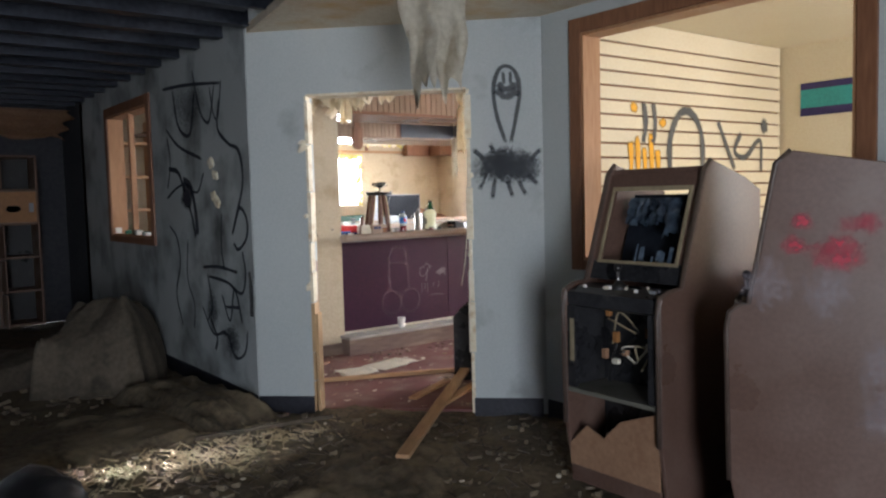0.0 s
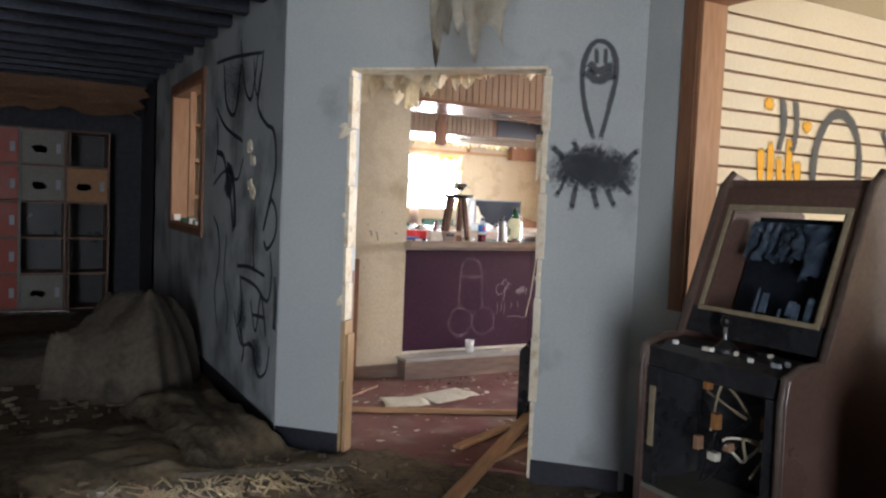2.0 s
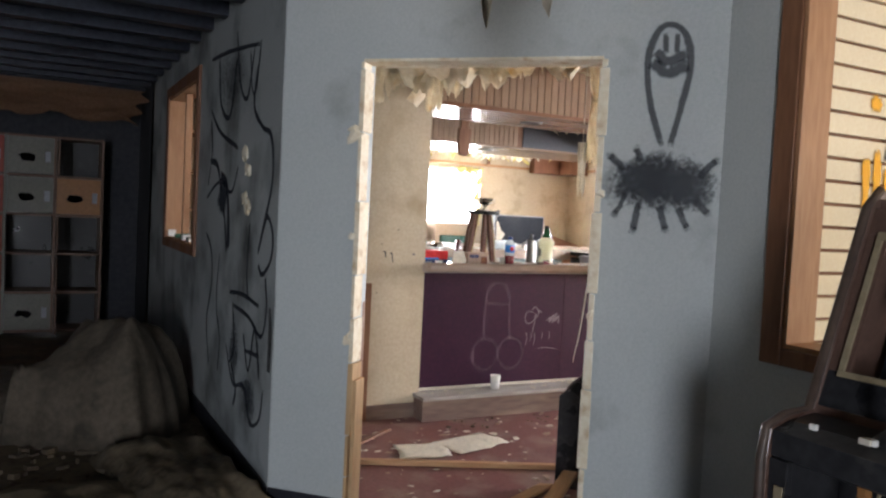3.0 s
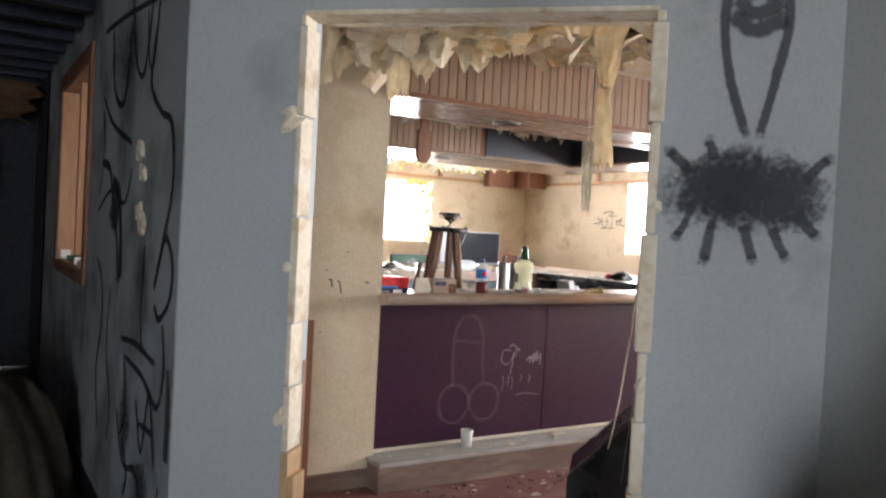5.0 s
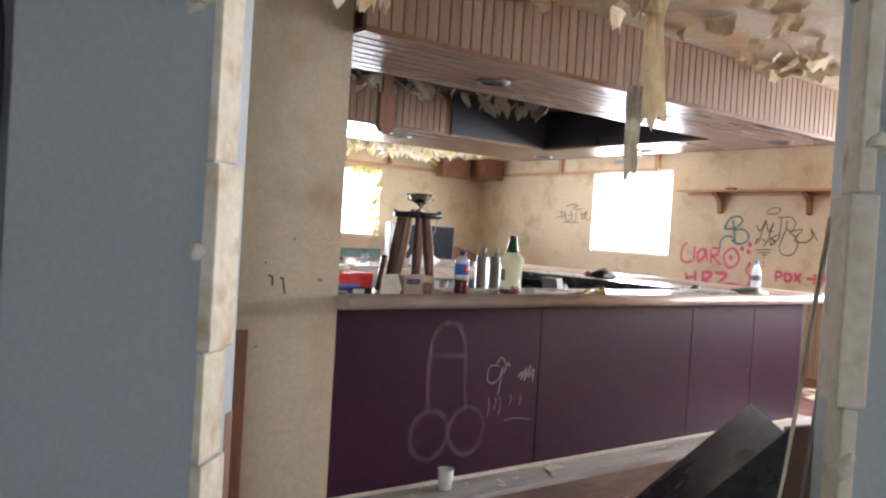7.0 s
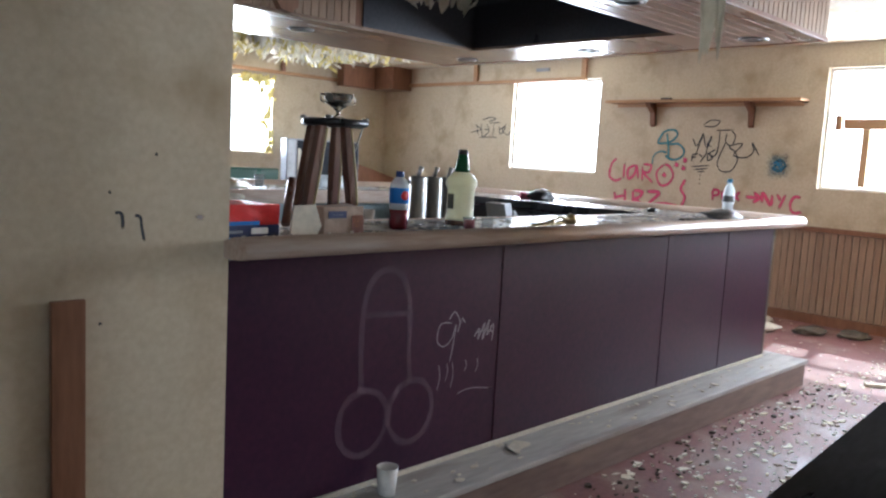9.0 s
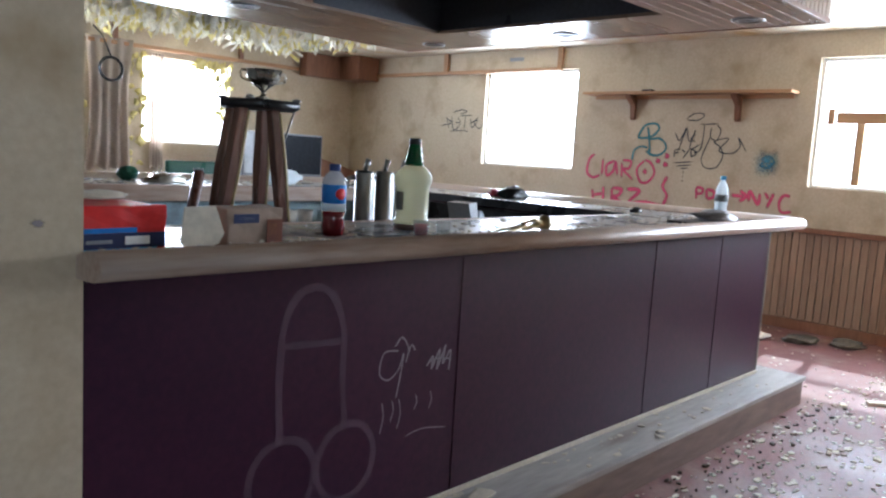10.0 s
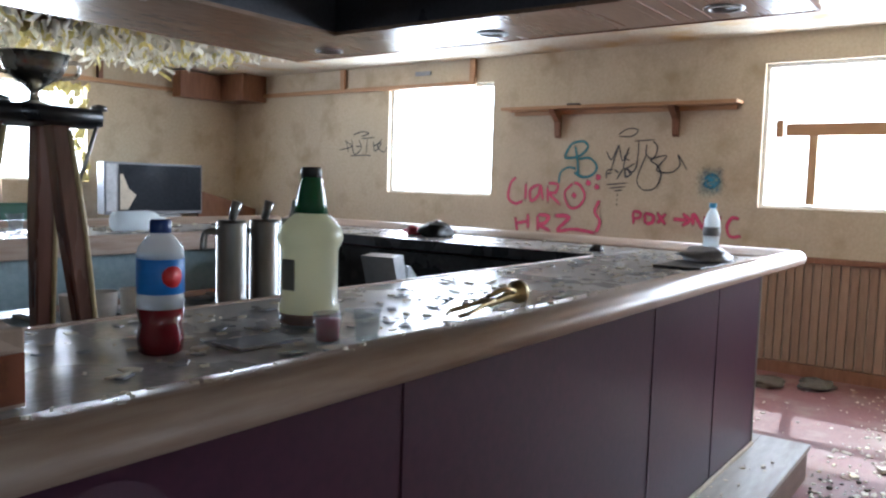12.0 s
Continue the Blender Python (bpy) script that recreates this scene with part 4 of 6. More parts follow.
for k, (x, y) in enumerate(((2.75, 4.85), (3.25, 4.75), (3.62, 4.85), (2.6, 5.15))):
    r = 0.16
    b = bmesh.new()
    vs = [b.verts.new((x + r * (1 + 0.6 * noise.noise(Vector((math.cos(a) * 2, math.sin(a) * 2, k)))) * math.cos(a), y + 0.5 * r * math.sin(a), 0)) for a in [i * math.pi / 12 for i in range(24)]]
    for v in vs:
        v.co.z = sag(v.co.x, v.co.y) - 0.012
    b.faces.new(vs)
    bmesh.ops.triangulate(b, faces=b.faces[:])
    single("bare_patch", b, "orange_stain", "orange stain on the sagging ceiling paint", "bare patch", group="bare ceiling patches")
single("hanging_strip", sheet(0.11, 0.42, 0.02, 27, taper=0.9), "flake", "wide flap of paint hanging beside the beige wall", "paint strip", loc=(3.02, 5.13, 2.33), rz=-35, group="peeled strips")
def ragged_edge(a, b, seed, deep):
    """One torn curtain of paint along a line under the sagging sheet, with tongues of uneven length."""
    rnd = random.Random(seed)
    bm = bmesh.new()
    g, nx, nz = {}, 120, 7
    for i in range(nx + 1):
        u = i / nx
        x, y = a[0] + (b[0] - a[0]) * u, a[1] + (b[1] - a[1]) * u
        y += 0.05 * noise.noise(Vector((u * 9, seed, 0)))
        n1, n2 = noise.noise(Vector((u * 11, seed, 1))), noise.noise(Vector((u * 38, seed, 2)))
        h = deep * (0.35 + 0.75 * max(0, n1) + 0.55 * max(0, n2) ** 1.5 + 0.10 * rnd.random())
        for j in range(nz + 1):
            v = j / nz
            g[i, j] = bm.verts.new((x + 0.025 * v * noise.noise(Vector((u * 20, v * 2, seed))), y + 0.07 * v * noise.noise(Vector((u * 14, v * 1.5, seed + 5))) - 0.03 * v, sag(x, y) + 0.003 - h * v))
    for i in range(nx):
        for j in range(nz):
            f = bm.faces.new((g[i, j], g[i + 1, j], g[i + 1, j + 1], g[i, j + 1]))
            f.smooth = True
    bmesh.ops.solidify(bm, geom=bm.faces[:], thickness=0.003)
    return bm


for k, (p, q, deep) in enumerate((((2.40, 5.20), (3.30, 5.22), 0.26), ((3.05, 5.10), (4.05, 5.05), 0.20), ((2.55, 4.95), (3.95, 4.80), 0.12))):
    single("ragged_paint", ragged_edge(p, q, 81 + k, deep), "flake", "torn edge of cream ceiling paint hanging in tongues", "peeling paint", group="torn paint edges")
inside = lambda x, y: x + y > DIAG + 0.35 and not (x < 2.3)
single("peeling_paint", flakes(11, 170, 2.3, 3.6, 6.5, 5.9, CEIL, 0.06, 0.20, 0.10, inside), "flake", "curled peeling paint hanging from the ceiling", "peeling paint", "stuff")
single("peeling_paint", flakes(12, 18, 2.5, 4.2, 4.2, 5.7, CEIL, 0.10, 0.26, 0.24, inside), "flake", "large loose flaps of ceiling paint", "peeling paint", "stuff")
patchy = lambda x, y: noise.noise(Vector((x * 1.3, y * 1.3, 7))) > -0.22
single("peeling_paint", flakes(14, 260, 4.6, 10.2, 8.3, 12.5, CEIL, 0.03, 0.10, 0.18, patchy), "lace", "yellowed insulation scraps among the hanging paint", "peeling paint", "stuff")
single("peeling_paint", flakes(13, 1300, 4.6, 9.5, 8.3, 12.4, CEIL, 0.03, 0.10, 0.15, patchy), "flake_white", "dense pale paint scraps hanging from the ceiling", "peeling paint", "stuff")
single("peeling_paint", flakes(15, 60, 3.6, 8.0, 6.6, 8.3, CEIL, 0.05, 0.12, 0.16), "flake_white", "paint scraps inside the soffit", "peeling paint", "stuff")
single("peeling_paint", flakes(16, 120, 5.5, 3.6, 9.5, 5.7, CEIL, 0.05, 0.15, 0.10), "flake_white", "paint scraps on the far ceiling", "peeling paint", "stuff")
for k, (x, y, r) in enumerate(((2.95, 4.6, 0.30), (3.5, 4.9, 0.34), (4.3, 5.2, 0.28), (3.1, 5.4, 0.25), (5.3, 4.8, 0.3), (6.6, 11.0, 0.5))):
    b = bmesh.new()
    vs = [b.verts.new((x + r * (1 + 0.5 * noise.noise(Vector((math.cos(a) * 2, math.sin(a) * 2, k)))) * math.cos(a), y + 0.7 * r * (1 + 0.5 * noise.noise(Vector((math.sin(a) * 2, k, math.cos(a) * 2)))) * math.sin(a), CEIL - 0.004)) for a in [i * math.pi / 14 for i in range(28)]]
    b.faces.new(vs)
    bmesh.ops.solidify(b, geom=b.faces[:], thickness=0.003)
    single("bare_patch", b, "orange_stain", "orange bare patch where ceiling paint came off", "bare patch", group="bare ceiling patches")

# ---------------------------------------------------------------- the bar
BX0, BX1, BY0, BY1 = 3.475, 7.25, 6.09, 9.22
bar = thing("bar_counter", "large square bar counter with plum panelled sides and dusty top", "bar counter")
# front panels with joints
seams = [BX0, 4.70, 5.97, 6.64, BX1]
for a, b in zip(seams, seams[1:]):
    part("front_panel", box(a + 0.0004, BY0, 0.17, b - 0.0004, BY0 + 0.03, 0.985), "bar_face", bar)
for k in range(3):
    a = BY0 + 0.032 + k * 1.03
    part("side_panel", box(BX1 - 0.03, a, 0.17, BX1, a + 1.026, 0.985, 0.003), "bar_face", bar)
part("corner_bead", box(BX1 - 0.012, BY0 - 0.004, 0.17, BX1 + 0.005, BY0 + 0.012, 0.985, 0.003), "locker_grey", bar)
for x in seams[1:4]:
    part("seam_strip", box(x - 0.008, BY0 - 0.0025, 0.184, x + 0.008, BY0 + 0.001, 0.98), "bar_face", bar)
part("inner_side", box(BX1 - 0.60, 6.6, 0.0, BX1 - 0.57, 8.62, 0.97), "cab_black", bar)
part("inner_front", box(BX0, 6.56, 0.0, BX1 - 0.60, 6.59, 0.97), "cab_black", bar)
part("counter_top", box(BX0, BY0 - 0.05, 0.99, BX1 + 0.03, 6.62, 1.03, 0.004), "bar_top", bar)
part("counter_top", box(BX1 - 0.62, 6.622, 0.99, BX1 + 0.03, 8.60, 1.03, 0.004), "bar_top", bar)
part("counter_top", box(2.6, 8.602, 0.99, BX1 + 0.03, BY1, 1.03, 0.004), "bar_top", bar)
# rounded arm rail along the outer edge
rail = [(-0.165, 1.012), (-0.175, 1.030), (-0.165, 1.052), (-0.14, 1.064), (-0.10, 1.062), (-0.055, 1.048), (-0.02, 1.038), (0.02, 1.0325), (0.02, 1.0305), (-0.045, 1.0305), (-0.052, 1.0), (-0.10, 1.0), (-0.14, 1.003)]
CUT = 0.22          # the corner of the rail is cut off this far out
rl = extrude([(BY0 + u, v) for u, v in rail], "x", BX0 - 0.02, BX1 + 0.0)
for v in rl.verts:
    if v.co.x > 7:
        v.co.x = BX1 + min(BY0 - v.co.y, CUT - (BY0 - v.co.y))
for f in rl.faces:
    f.smooth = abs(f.normal.x) < 0.5
part("arm_rail", rl, "bar_rail", bar, "worn oak arm rail")
rs = extrude([(BX1 - u, v) for u, v in rail], "y", BY0 + 0.0, BY1 + 0.1)
for v in rs.verts:
    if v.co.y < 7:
        v.co.y = BY0 - min(v.co.x - BX1, CUT - (v.co.x - BX1))
for f in rs.faces:
    f.smooth = abs(f.normal.y) < 0.5
part("arm_rail", rs, "bar_rail_y", bar, "worn oak arm rail")
nose = bmesh.new()
for u, v in rail:
    if -u > CUT / 2 + 0.002:
        nose.verts.new((BX1 + CUT + u, BY0 + u, v))
        nose.verts.new((BX1 - u, BY0 - CUT - u, v))
for v in (1.0, 1.062):
    nose.verts.new((BX1 + CUT / 2, BY0 - CUT / 2, v))
bmesh.ops.convex_hull(nose, input=nose.verts[:])
part("rail_nose", nose, "bar_rail", bar, "cut-off corner of the arm rail")
rn = extrude([(BY1 - u, v) for u, v in rail], "x", 2.6, BX1 + 0.02)
part("arm_rail", rn, "bar_rail", bar, "worn oak arm rail")
part("inner_edge", box(BX0, 6.62, 0.985, BX1 - 0.63, 6.635, 1.034, 0.003), "bar_rail", bar)
part("inner_edge", box(BX1 - 0.636, 6.64, 0.985, BX1 - 0.621, 8.58, 1.036, 0.003), "cab_black", bar)
part("inner_edge", box(2.6, 8.57, 0.94, BX1 - 0.64, 8.60, 1.035, 0.006), "bar_rail", bar)
part("step_board", box(BX0 - 0.05, 5.87, 0.14, BX1 + 0.19, BY0 - 0.002, 0.165, 0.005), "step_top", bar, "dusty foot step along the bar")
part("step_board", box(BX1 + 0.002, BY0, 0.14, BX1 + 0.19, BY1, 0.165, 0.005), "step_top", bar)
part("kickboard", box(BX0 - 0.05, 5.882, 0.0, BX1 + 0.178, 5.9, 0.139, 0.003), "step_face", bar)
part("kickboard", box(BX1 + 0.16, 5.902, 0.0, BX1 + 0.178, BY1, 0.139, 0.003), "step_face", bar)
part("kickboard", box(BX0 - 0.045, 5.902, 0.0, BX0 - 0.03, 6.03, 0.139, 0.003), "step_face", bar)
part("face_trim", box(BX0, BY0 - 0.012, 0.166, BX1, BY0 - 0.001, 0.183, 0.003), "paper", bar)

# work unit under the far counter
bk = thing("under_counter_unit", "pale blue steel work unit under the far counter", "work unit")
part("blue_panel", box(2.7, 8.64, 0.72, 6.55, 8.66, 0.95, 0.003), "blue_panel", bk)
part("black_shelf", box(2.7, 8.30, 0.66, 6.5, 8.64, 0.69, 0.004), "cab_black", bk)
part("steel_front", box(2.7, 8.28, 0.42, 6.5, 8.30, 0.66, 0.004), "steel", bk)
for k in range(9):
    part("rack_bar", box(3.5 + k * 0.33, 8.31, 0.692, 3.53 + k * 0.33, 8.62, 0.705), "steel", bk)
part("lower_front", box(2.7, 8.34, 0.02, 6.5, 8.36, 0.42), "cab_black", bk)

# painted outlines and chalk on the front panels
on_bar = lambda u, v, d: (u, BY0 - 0.004 - d, v)
gb = thing("bar_graffiti", "faint pink sprayed outlines on the plum bar front", "graffiti")
b = bmesh.new()
stroke(b, on_bar, [(4.00, 0.50), (3.99, 0.66), (4.0, 0.82), (4.04, 0.90), (4.10, 0.92), (4.16, 0.89), (4.20, 0.80), (4.205, 0.64), (4.22, 0.50)], 0.018)
stroke(b, on_bar, [(4.00, 0.77), (4.10, 0.765), (4.20, 0.76)], 0.016)
part("sprayed_outline", b, "spray_faint", gb)
for u in (4.01, 4.23):
    b = bmesh.new()
    stroke(b, on_bar, [(u + 0.105 * math.sin(a), 0.40 + 0.115 * math.cos(a)) for a in [k * 2 * math.pi / 10 for k in range(11)]], 0.018)
    part("sprayed_ring", b, "spray_faint", gb)
b = bmesh.new()
stroke(b, on_bar, [(4.42, 0.70), (4.36, 0.70), (4.345, 0.64), (4.38, 0.615), (4.42, 0.64), (4.44, 0.69), (4.43, 0.62), (4.415, 0.55)], 0.005)
stroke(b, on_bar, [(4.40, 0.71), (4.43, 0.74), (4.46, 0.70), (4.45, 0.66), (4.47, 0.71), (4.49, 0.69)], 0.005)
stroke(b, on_bar, [(4.54, 0.63), (4.57, 0.66), (4.565, 0.62), (4.60, 0.68), (4.59, 0.615), (4.625, 0.69), (4.615, 0.63), (4.65, 0.67), (4.645, 0.60)], 0.005)
stroke(b, on_bar, [(4.55, 0.645), (4.60, 0.65), (4.655, 0.64)], 0.004)
for u, h in ((4.36, 0.10), (4.40, 0.07), (4.43, 0.10), (4.50, 0.05), (4.565, 0.06)):
    stroke(b, on_bar, [(u, 0.55), (u + 0.008, 0.55 - h * 0.5), (u - 0.004, 0.55 - h)], 0.004)
stroke(b, on_bar, [(4.46, 0.42), (4.54, 0.43), (4.66, 0.41)], 0.004)
part("chalk_scribble", b, "chalk", gb)
# ---------------------------------------------------------------- soffit over the bar
SX0, SX1, SY0, SY1, SZ = 3.475, 7.38, 5.95, 9.28, 2.13
IX1, IY0, IY1 = 6.80, 6.63, 8.35
so = thing("bar_soffit", "beadboard soffit ring hanging over the bar with varnished underside", "soffit", kind="structure")
part("underside", box(SX0, SY0 + 0.012, SZ, SX1 - 0.012, IY0, SZ + 0.02), "soffit", so)
part("underside", box(SX0 - 0.9, IY1, SZ, SX1 - 0.012, SY1, SZ + 0.02), "soffit", so)
part("underside", box(IX1, IY0 + 0.001, SZ, SX1 - 0.012, IY1 - 0.001, SZ + 0.02), "soffit", so)
for y in [SY0 + 0.11 + 0.085 * k for k in range(7)]:
    part("board_groove", box(SX0, y, SZ - 0.002, SX1 - 0.05, y + 0.004, SZ + 0.001), "frame", so)
part("core", box(SX0, SY0 + 0.014, SZ + 0.021, SX1 - 0.02, SY0 + 0.03, CEIL), "frame", so)
part("core", box(SX1 - 0.03, SY0 + 0.03, SZ + 0.021, SX1 - 0.014, SY1, CEIL), "frame", so)
part("core", box(SX0 - 0.9, IY1 + 0.014, SZ + 0.021, IX1 + 0.03, IY1 + 0.03, CEIL), "frame", so)
part("core", box(IX1 + 0.014, IY0, SZ + 0.021, IX1 + 0.03, IY1, CEIL), "frame", so)
part("core", box(SX0, IY0 - 0.03, SZ + 0.021, IX1 + 0.03, IY0 - 0.014, CEIL), "frame", so)
part("edge_bead", box(SX0, SY0 - 0.006, SZ - 0.004, SX1 + 0.004, SY0 + 0.010, SZ + 0.022, 0.003), "frame", so)
part("edge_bead", box(SX1 - 0.010, SY0 + 0.011, SZ - 0.004, SX1 + 0.006, SY1, SZ + 0.022, 0.003), "frame", so)
slat = mesh_of("bead_board", box(-0.027, -0.006, SZ + 0.023, 0.027, 0.006, CEIL - 0.002, 0.004), "bead")
n = int((SX1 - SX0) / 0.06)
copies("bead_board", slat, so, [pose(SX0 + 0.03 + 0.06 * k, SY0 + 0.006, 0) for k in range(n)])
copies("bead_board", slat, so, [pose(SX1 - 0.006, SY0 + 0.04 + 0.06 * k, 0, 0, 0, 90) for k in range(int((SY1 - SY0) / 0.06))])
copies("bead_board", slat, so, [pose(SX0 - 0.3 + 0.06 * k, IY1 + 0.006, 0) for k in range(int((5.75 - SX0 + 0.3) / 0.06))])
# beadboard darkens towards this corner; that shade is put in as dark panels
part("painted_lining", box(5.73, IY1, SZ + 0.021, IX1 + 0.012, IY1 + 0.012, CEIL - 0.002), "slate", so, "dark slate panel for the shaded inner corner")
part("painted_lining", box(IX1, IY0, SZ + 0.021, IX1 + 0.012, IY1 - 0.001, CEIL - 0.002), "slate", so, "dark slate panel for the shaded inner corner")
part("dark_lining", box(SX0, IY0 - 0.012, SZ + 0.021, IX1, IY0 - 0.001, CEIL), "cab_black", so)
# dark sheet under the ceiling stands for the shade in the ring
single("ceiling_soffit_void", box(SX0 - 0.3, IY0, CEIL - 0.012, IX1, IY1, CEIL - 0.004), "dark", "dark sheet for the shaded void inside the soffit ring", "ceiling", "structure")


def downlight(x, y):
    t = thing("downlight", "dead recessed downlight with a dark ring in the soffit", "downlight", (x, y, SZ), group="soffit downlights")
    part("trim_ring", lathe([(0.055, -0.001), (0.058, -0.010), (0.085, -0.008), (0.09, -0.001)], 28), "steel", t)
    part("lamp_hole", lathe([(0.0, -0.004), (0.056, -0.0035), (0.056, -0.001)], 24), "black", t)
    return t


first = downlight(4.47, 6.33)
for x, y in ((7.13, 6.29), (7.15, 7.52), (7.15, 8.74), (5.50, 8.74), (5.8, 6.33)):
    copy_thing(first, pose(x, y, SZ))
hb = single("hanging_board", extrude([(4.24, 2.12), (4.24, 1.93), (4.26, 1.90), (4.31, 1.89), (4.345, 1.92), (4.35, 2.12)], "y", 7.05, 7.09), "frame", "loose brown board end hanging inside the soffit", "board")
part("batten", box(4.26, 7.06, 2.11, 4.33, 7.08, CEIL - 0.01, 0.003), "frame", hb)

# ---------------------------------------------------------------- east wall: windows, shelf, wainscot, graffiti
def window(name, axis, a0, a1, z0, z1, at, label, bars=()):
    t = thing(name, label, "window", kind="structure")
    for n, b in (("window_frame", (a0, a0 + 0.03, z0, z1)), ("window_frame", (a1 - 0.03, a1, z0, z1)), ("window_frame", (a0 + 0.03, a1 - 0.03, z1 - 0.03, z1)), ("window_sill", (a0 + 0.03, a1 - 0.03, z0, z0 + 0.025))):
        q = (at + 0.05, b[0], b[2], at + 0.10, b[1], b[3]) if axis == "x" else (b[0], at + 0.05, b[2], b[1], at + 0.10, b[3])
        part(n, box(*q, 0.003), "white", t)
    for b in bars:
        q = (at + 0.03, b[0], b[2], at + 0.07, b[1], b[3]) if axis == "x" else (b[0], at + 0.03, b[2], b[1], at + 0.07, b[3])
        part("cross_bar", box(*q, 0.004), b[4], t)
    return t


window("window_3", "x", 9.11, 10.36, 1.22, 2.26, 9.65, "bright bare window opening in the beige wall")
window("window_4", "x", 5.42, 6.74, 1.21, 2.27, 9.65, "bright window with a bare timber bar", ((5.45, 6.58, 1.74, 1.83, "shelf"), (6.60, 6.65, 1.73, 1.86, "shelf"), (6.36, 6.42, 1.24, 1.738, "timber")))
# made-up window outside the view, houses the bar-front fill lamp
window("window_5", "x", 3.8, 4.8, 1.21, 2.27, 9.65, "unseen window near the corner, added for the bar-front fill")
window("window_6", "y", 6.74, 7.80, 1.24, 2.17, 12.75, "bright window in the far wall with torn edges")
window("window_7", "y", 5.02, 6.05, 1.24, 2.2, 12.75, "bright window in the far wall beside a curtain")

ws = thing("wall_shelf", "long pine shelf on two brackets on the beige wall", "shelf")
part("shelf_board", box(9.46, 6.88, 1.975, 9.645, 8.91, 2.0, 0.004), "shelf", ws)
part("shelf_lip", box(9.62, 6.92, 1.94, 9.645, 8.86, 1.974, 0.003), "shelf", ws)
for y in (7.36, 8.40):
    part("bracket", extrude([(9.644, 1.9735), (9.49, 1.9735), (9.51, 1.945), (9.60, 1.88), (9.615, 1.76), (9.644, 1.74)], "y", y, y + 0.05), "frame", ws)
single("shelf_scrap", box(9.5, 8.18, 2.002, 9.56, 8.28, 2.02, 0.004), "black", "dark scrap lying on the wall shelf", "scrap")

rl2 = thing("picture_rail", "pale wooden rail with short uprights along the wall top", "rail")
part("rail_board", box(9.60, 9.3, 2.235, 9.645, 12.7, 2.275, 0.004), "shelf", rl2)
part("rail_board", box(5.0, 12.69, 2.235, 9.5, 12.745, 2.275, 0.004), "shelf", rl2)
for y in (9.30, 10.95):
    part("upright", box(9.61, y, 2.276, 9.645, y + 0.06, CEIL + 0.0, 0.003), "shelf", rl2)
for x in (5.6, 6.4, 7.9):
    part("upright", box(x, 12.70, 2.276, x + 0.05, 12.745, CEIL, 0.003), "frame", rl2)
part("corner_block", box(9.3, 12.2, 2.18, 9.64, 12.70, CEIL - 0.004, 0.006), "frame", rl2, "dark brown corner box")
part("corner_block", box(8.75, 12.55, 2.18, 9.28, 12.70, CEIL - 0.02, 0.006), "frame", rl2, "dark brown corner box")
single("wall_vent", box(9.63, 9.83, 2.36, 9.648, 10.02, 2.40, 0.003), "tv_grey", "small grey vent strip above the window", "vent")

wc = thing("wainscot", "beadboard panelling along the foot of the beige wall", "panelling", kind="structure")
part("cap_rail", box(9.60, 3.5, 0.83, 9.648, 8.0, 0.87, 0.006), "frame", wc)
part("base_board", box(9.615, 3.5, 0.0, 9.648, 8.0, 0.09, 0.004), "frame", wc)
ws2 = mesh_of("panel_board", box(9.622, -0.027, 0.092, 9.640, 0.027, 0.828, 0.005), "bead")
copies("panel_board", ws2, wc, [pose(0, 3.53 + 0.06 * k, 0) for k in range(74)])

on_east = lambda u, v, d: (9.646 - d, u, v)
def painted(parent, name, mat, width, *lines):
    """Hand-sprayed strokes on the east wall, each a part."""
    for k, pts in enumerate(lines):
        part(name, stroke(bmesh.new(), on_east, pts, width, 6, 0.003 + 0.0003 * (k % 5)), mat, parent)


pw = thing("pink_writing", "pink sprayed words and arrow on the beige wall", "graffiti")
painted(pw, "letter_stroke", "spray_pink", 0.021, [(7.71, 1.14), (7.7, 1.03)], [(7.71, 1.14), (7.65, 1.13), (7.65, 1.09), (7.7, 1.08)],
        [(7.61, 1.13), (7.6, 1.04)], [(7.61, 1.13), (7.54, 1.11), (7.54, 1.06), (7.6, 1.04)], [(7.51, 1.14), (7.43, 1.04)], [(7.43, 1.14), (7.5, 1.05)],
        [(7.38, 1.09), (7.25, 1.09)], [(7.3, 1.14), (7.24, 1.09), (7.3, 1.04)], [(7.21, 1.04), (7.21, 1.14), (7.13, 1.03), (7.12, 1.13)],
        [(7.08, 1.14), (7.04, 1.08)], [(7.0, 1.14), (7.05, 1.0)], [(6.86, 1.12), (6.92, 1.12), (6.95, 1.05), (6.92, 0.98), (6.84, 0.99)])
pw2 = thing("pink_writing", "pink sprayed looping name on the beige wall", "graffiti")
painted(pw2, "letter_stroke", "spray_pink", 0.019, [(8.83, 1.4), (8.89, 1.34), (8.91, 1.21), (8.83, 1.16), (8.75, 1.19)], [(8.73, 1.36), (8.73, 1.18)],
        [(8.59, 1.34), (8.68, 1.29), (8.67, 1.19), (8.6, 1.24), (8.58, 1.33), (8.55, 1.19)], [(8.51, 1.33), (8.5, 1.17)],
        [(8.51, 1.35), (8.41, 1.34), (8.43, 1.27), (8.49, 1.26), (8.37, 1.16)], [(8.26, 1.36), (8.34, 1.27), (8.29, 1.15), (8.2, 1.16), (8.15, 1.25), (8.2, 1.34), (8.26, 1.36)])
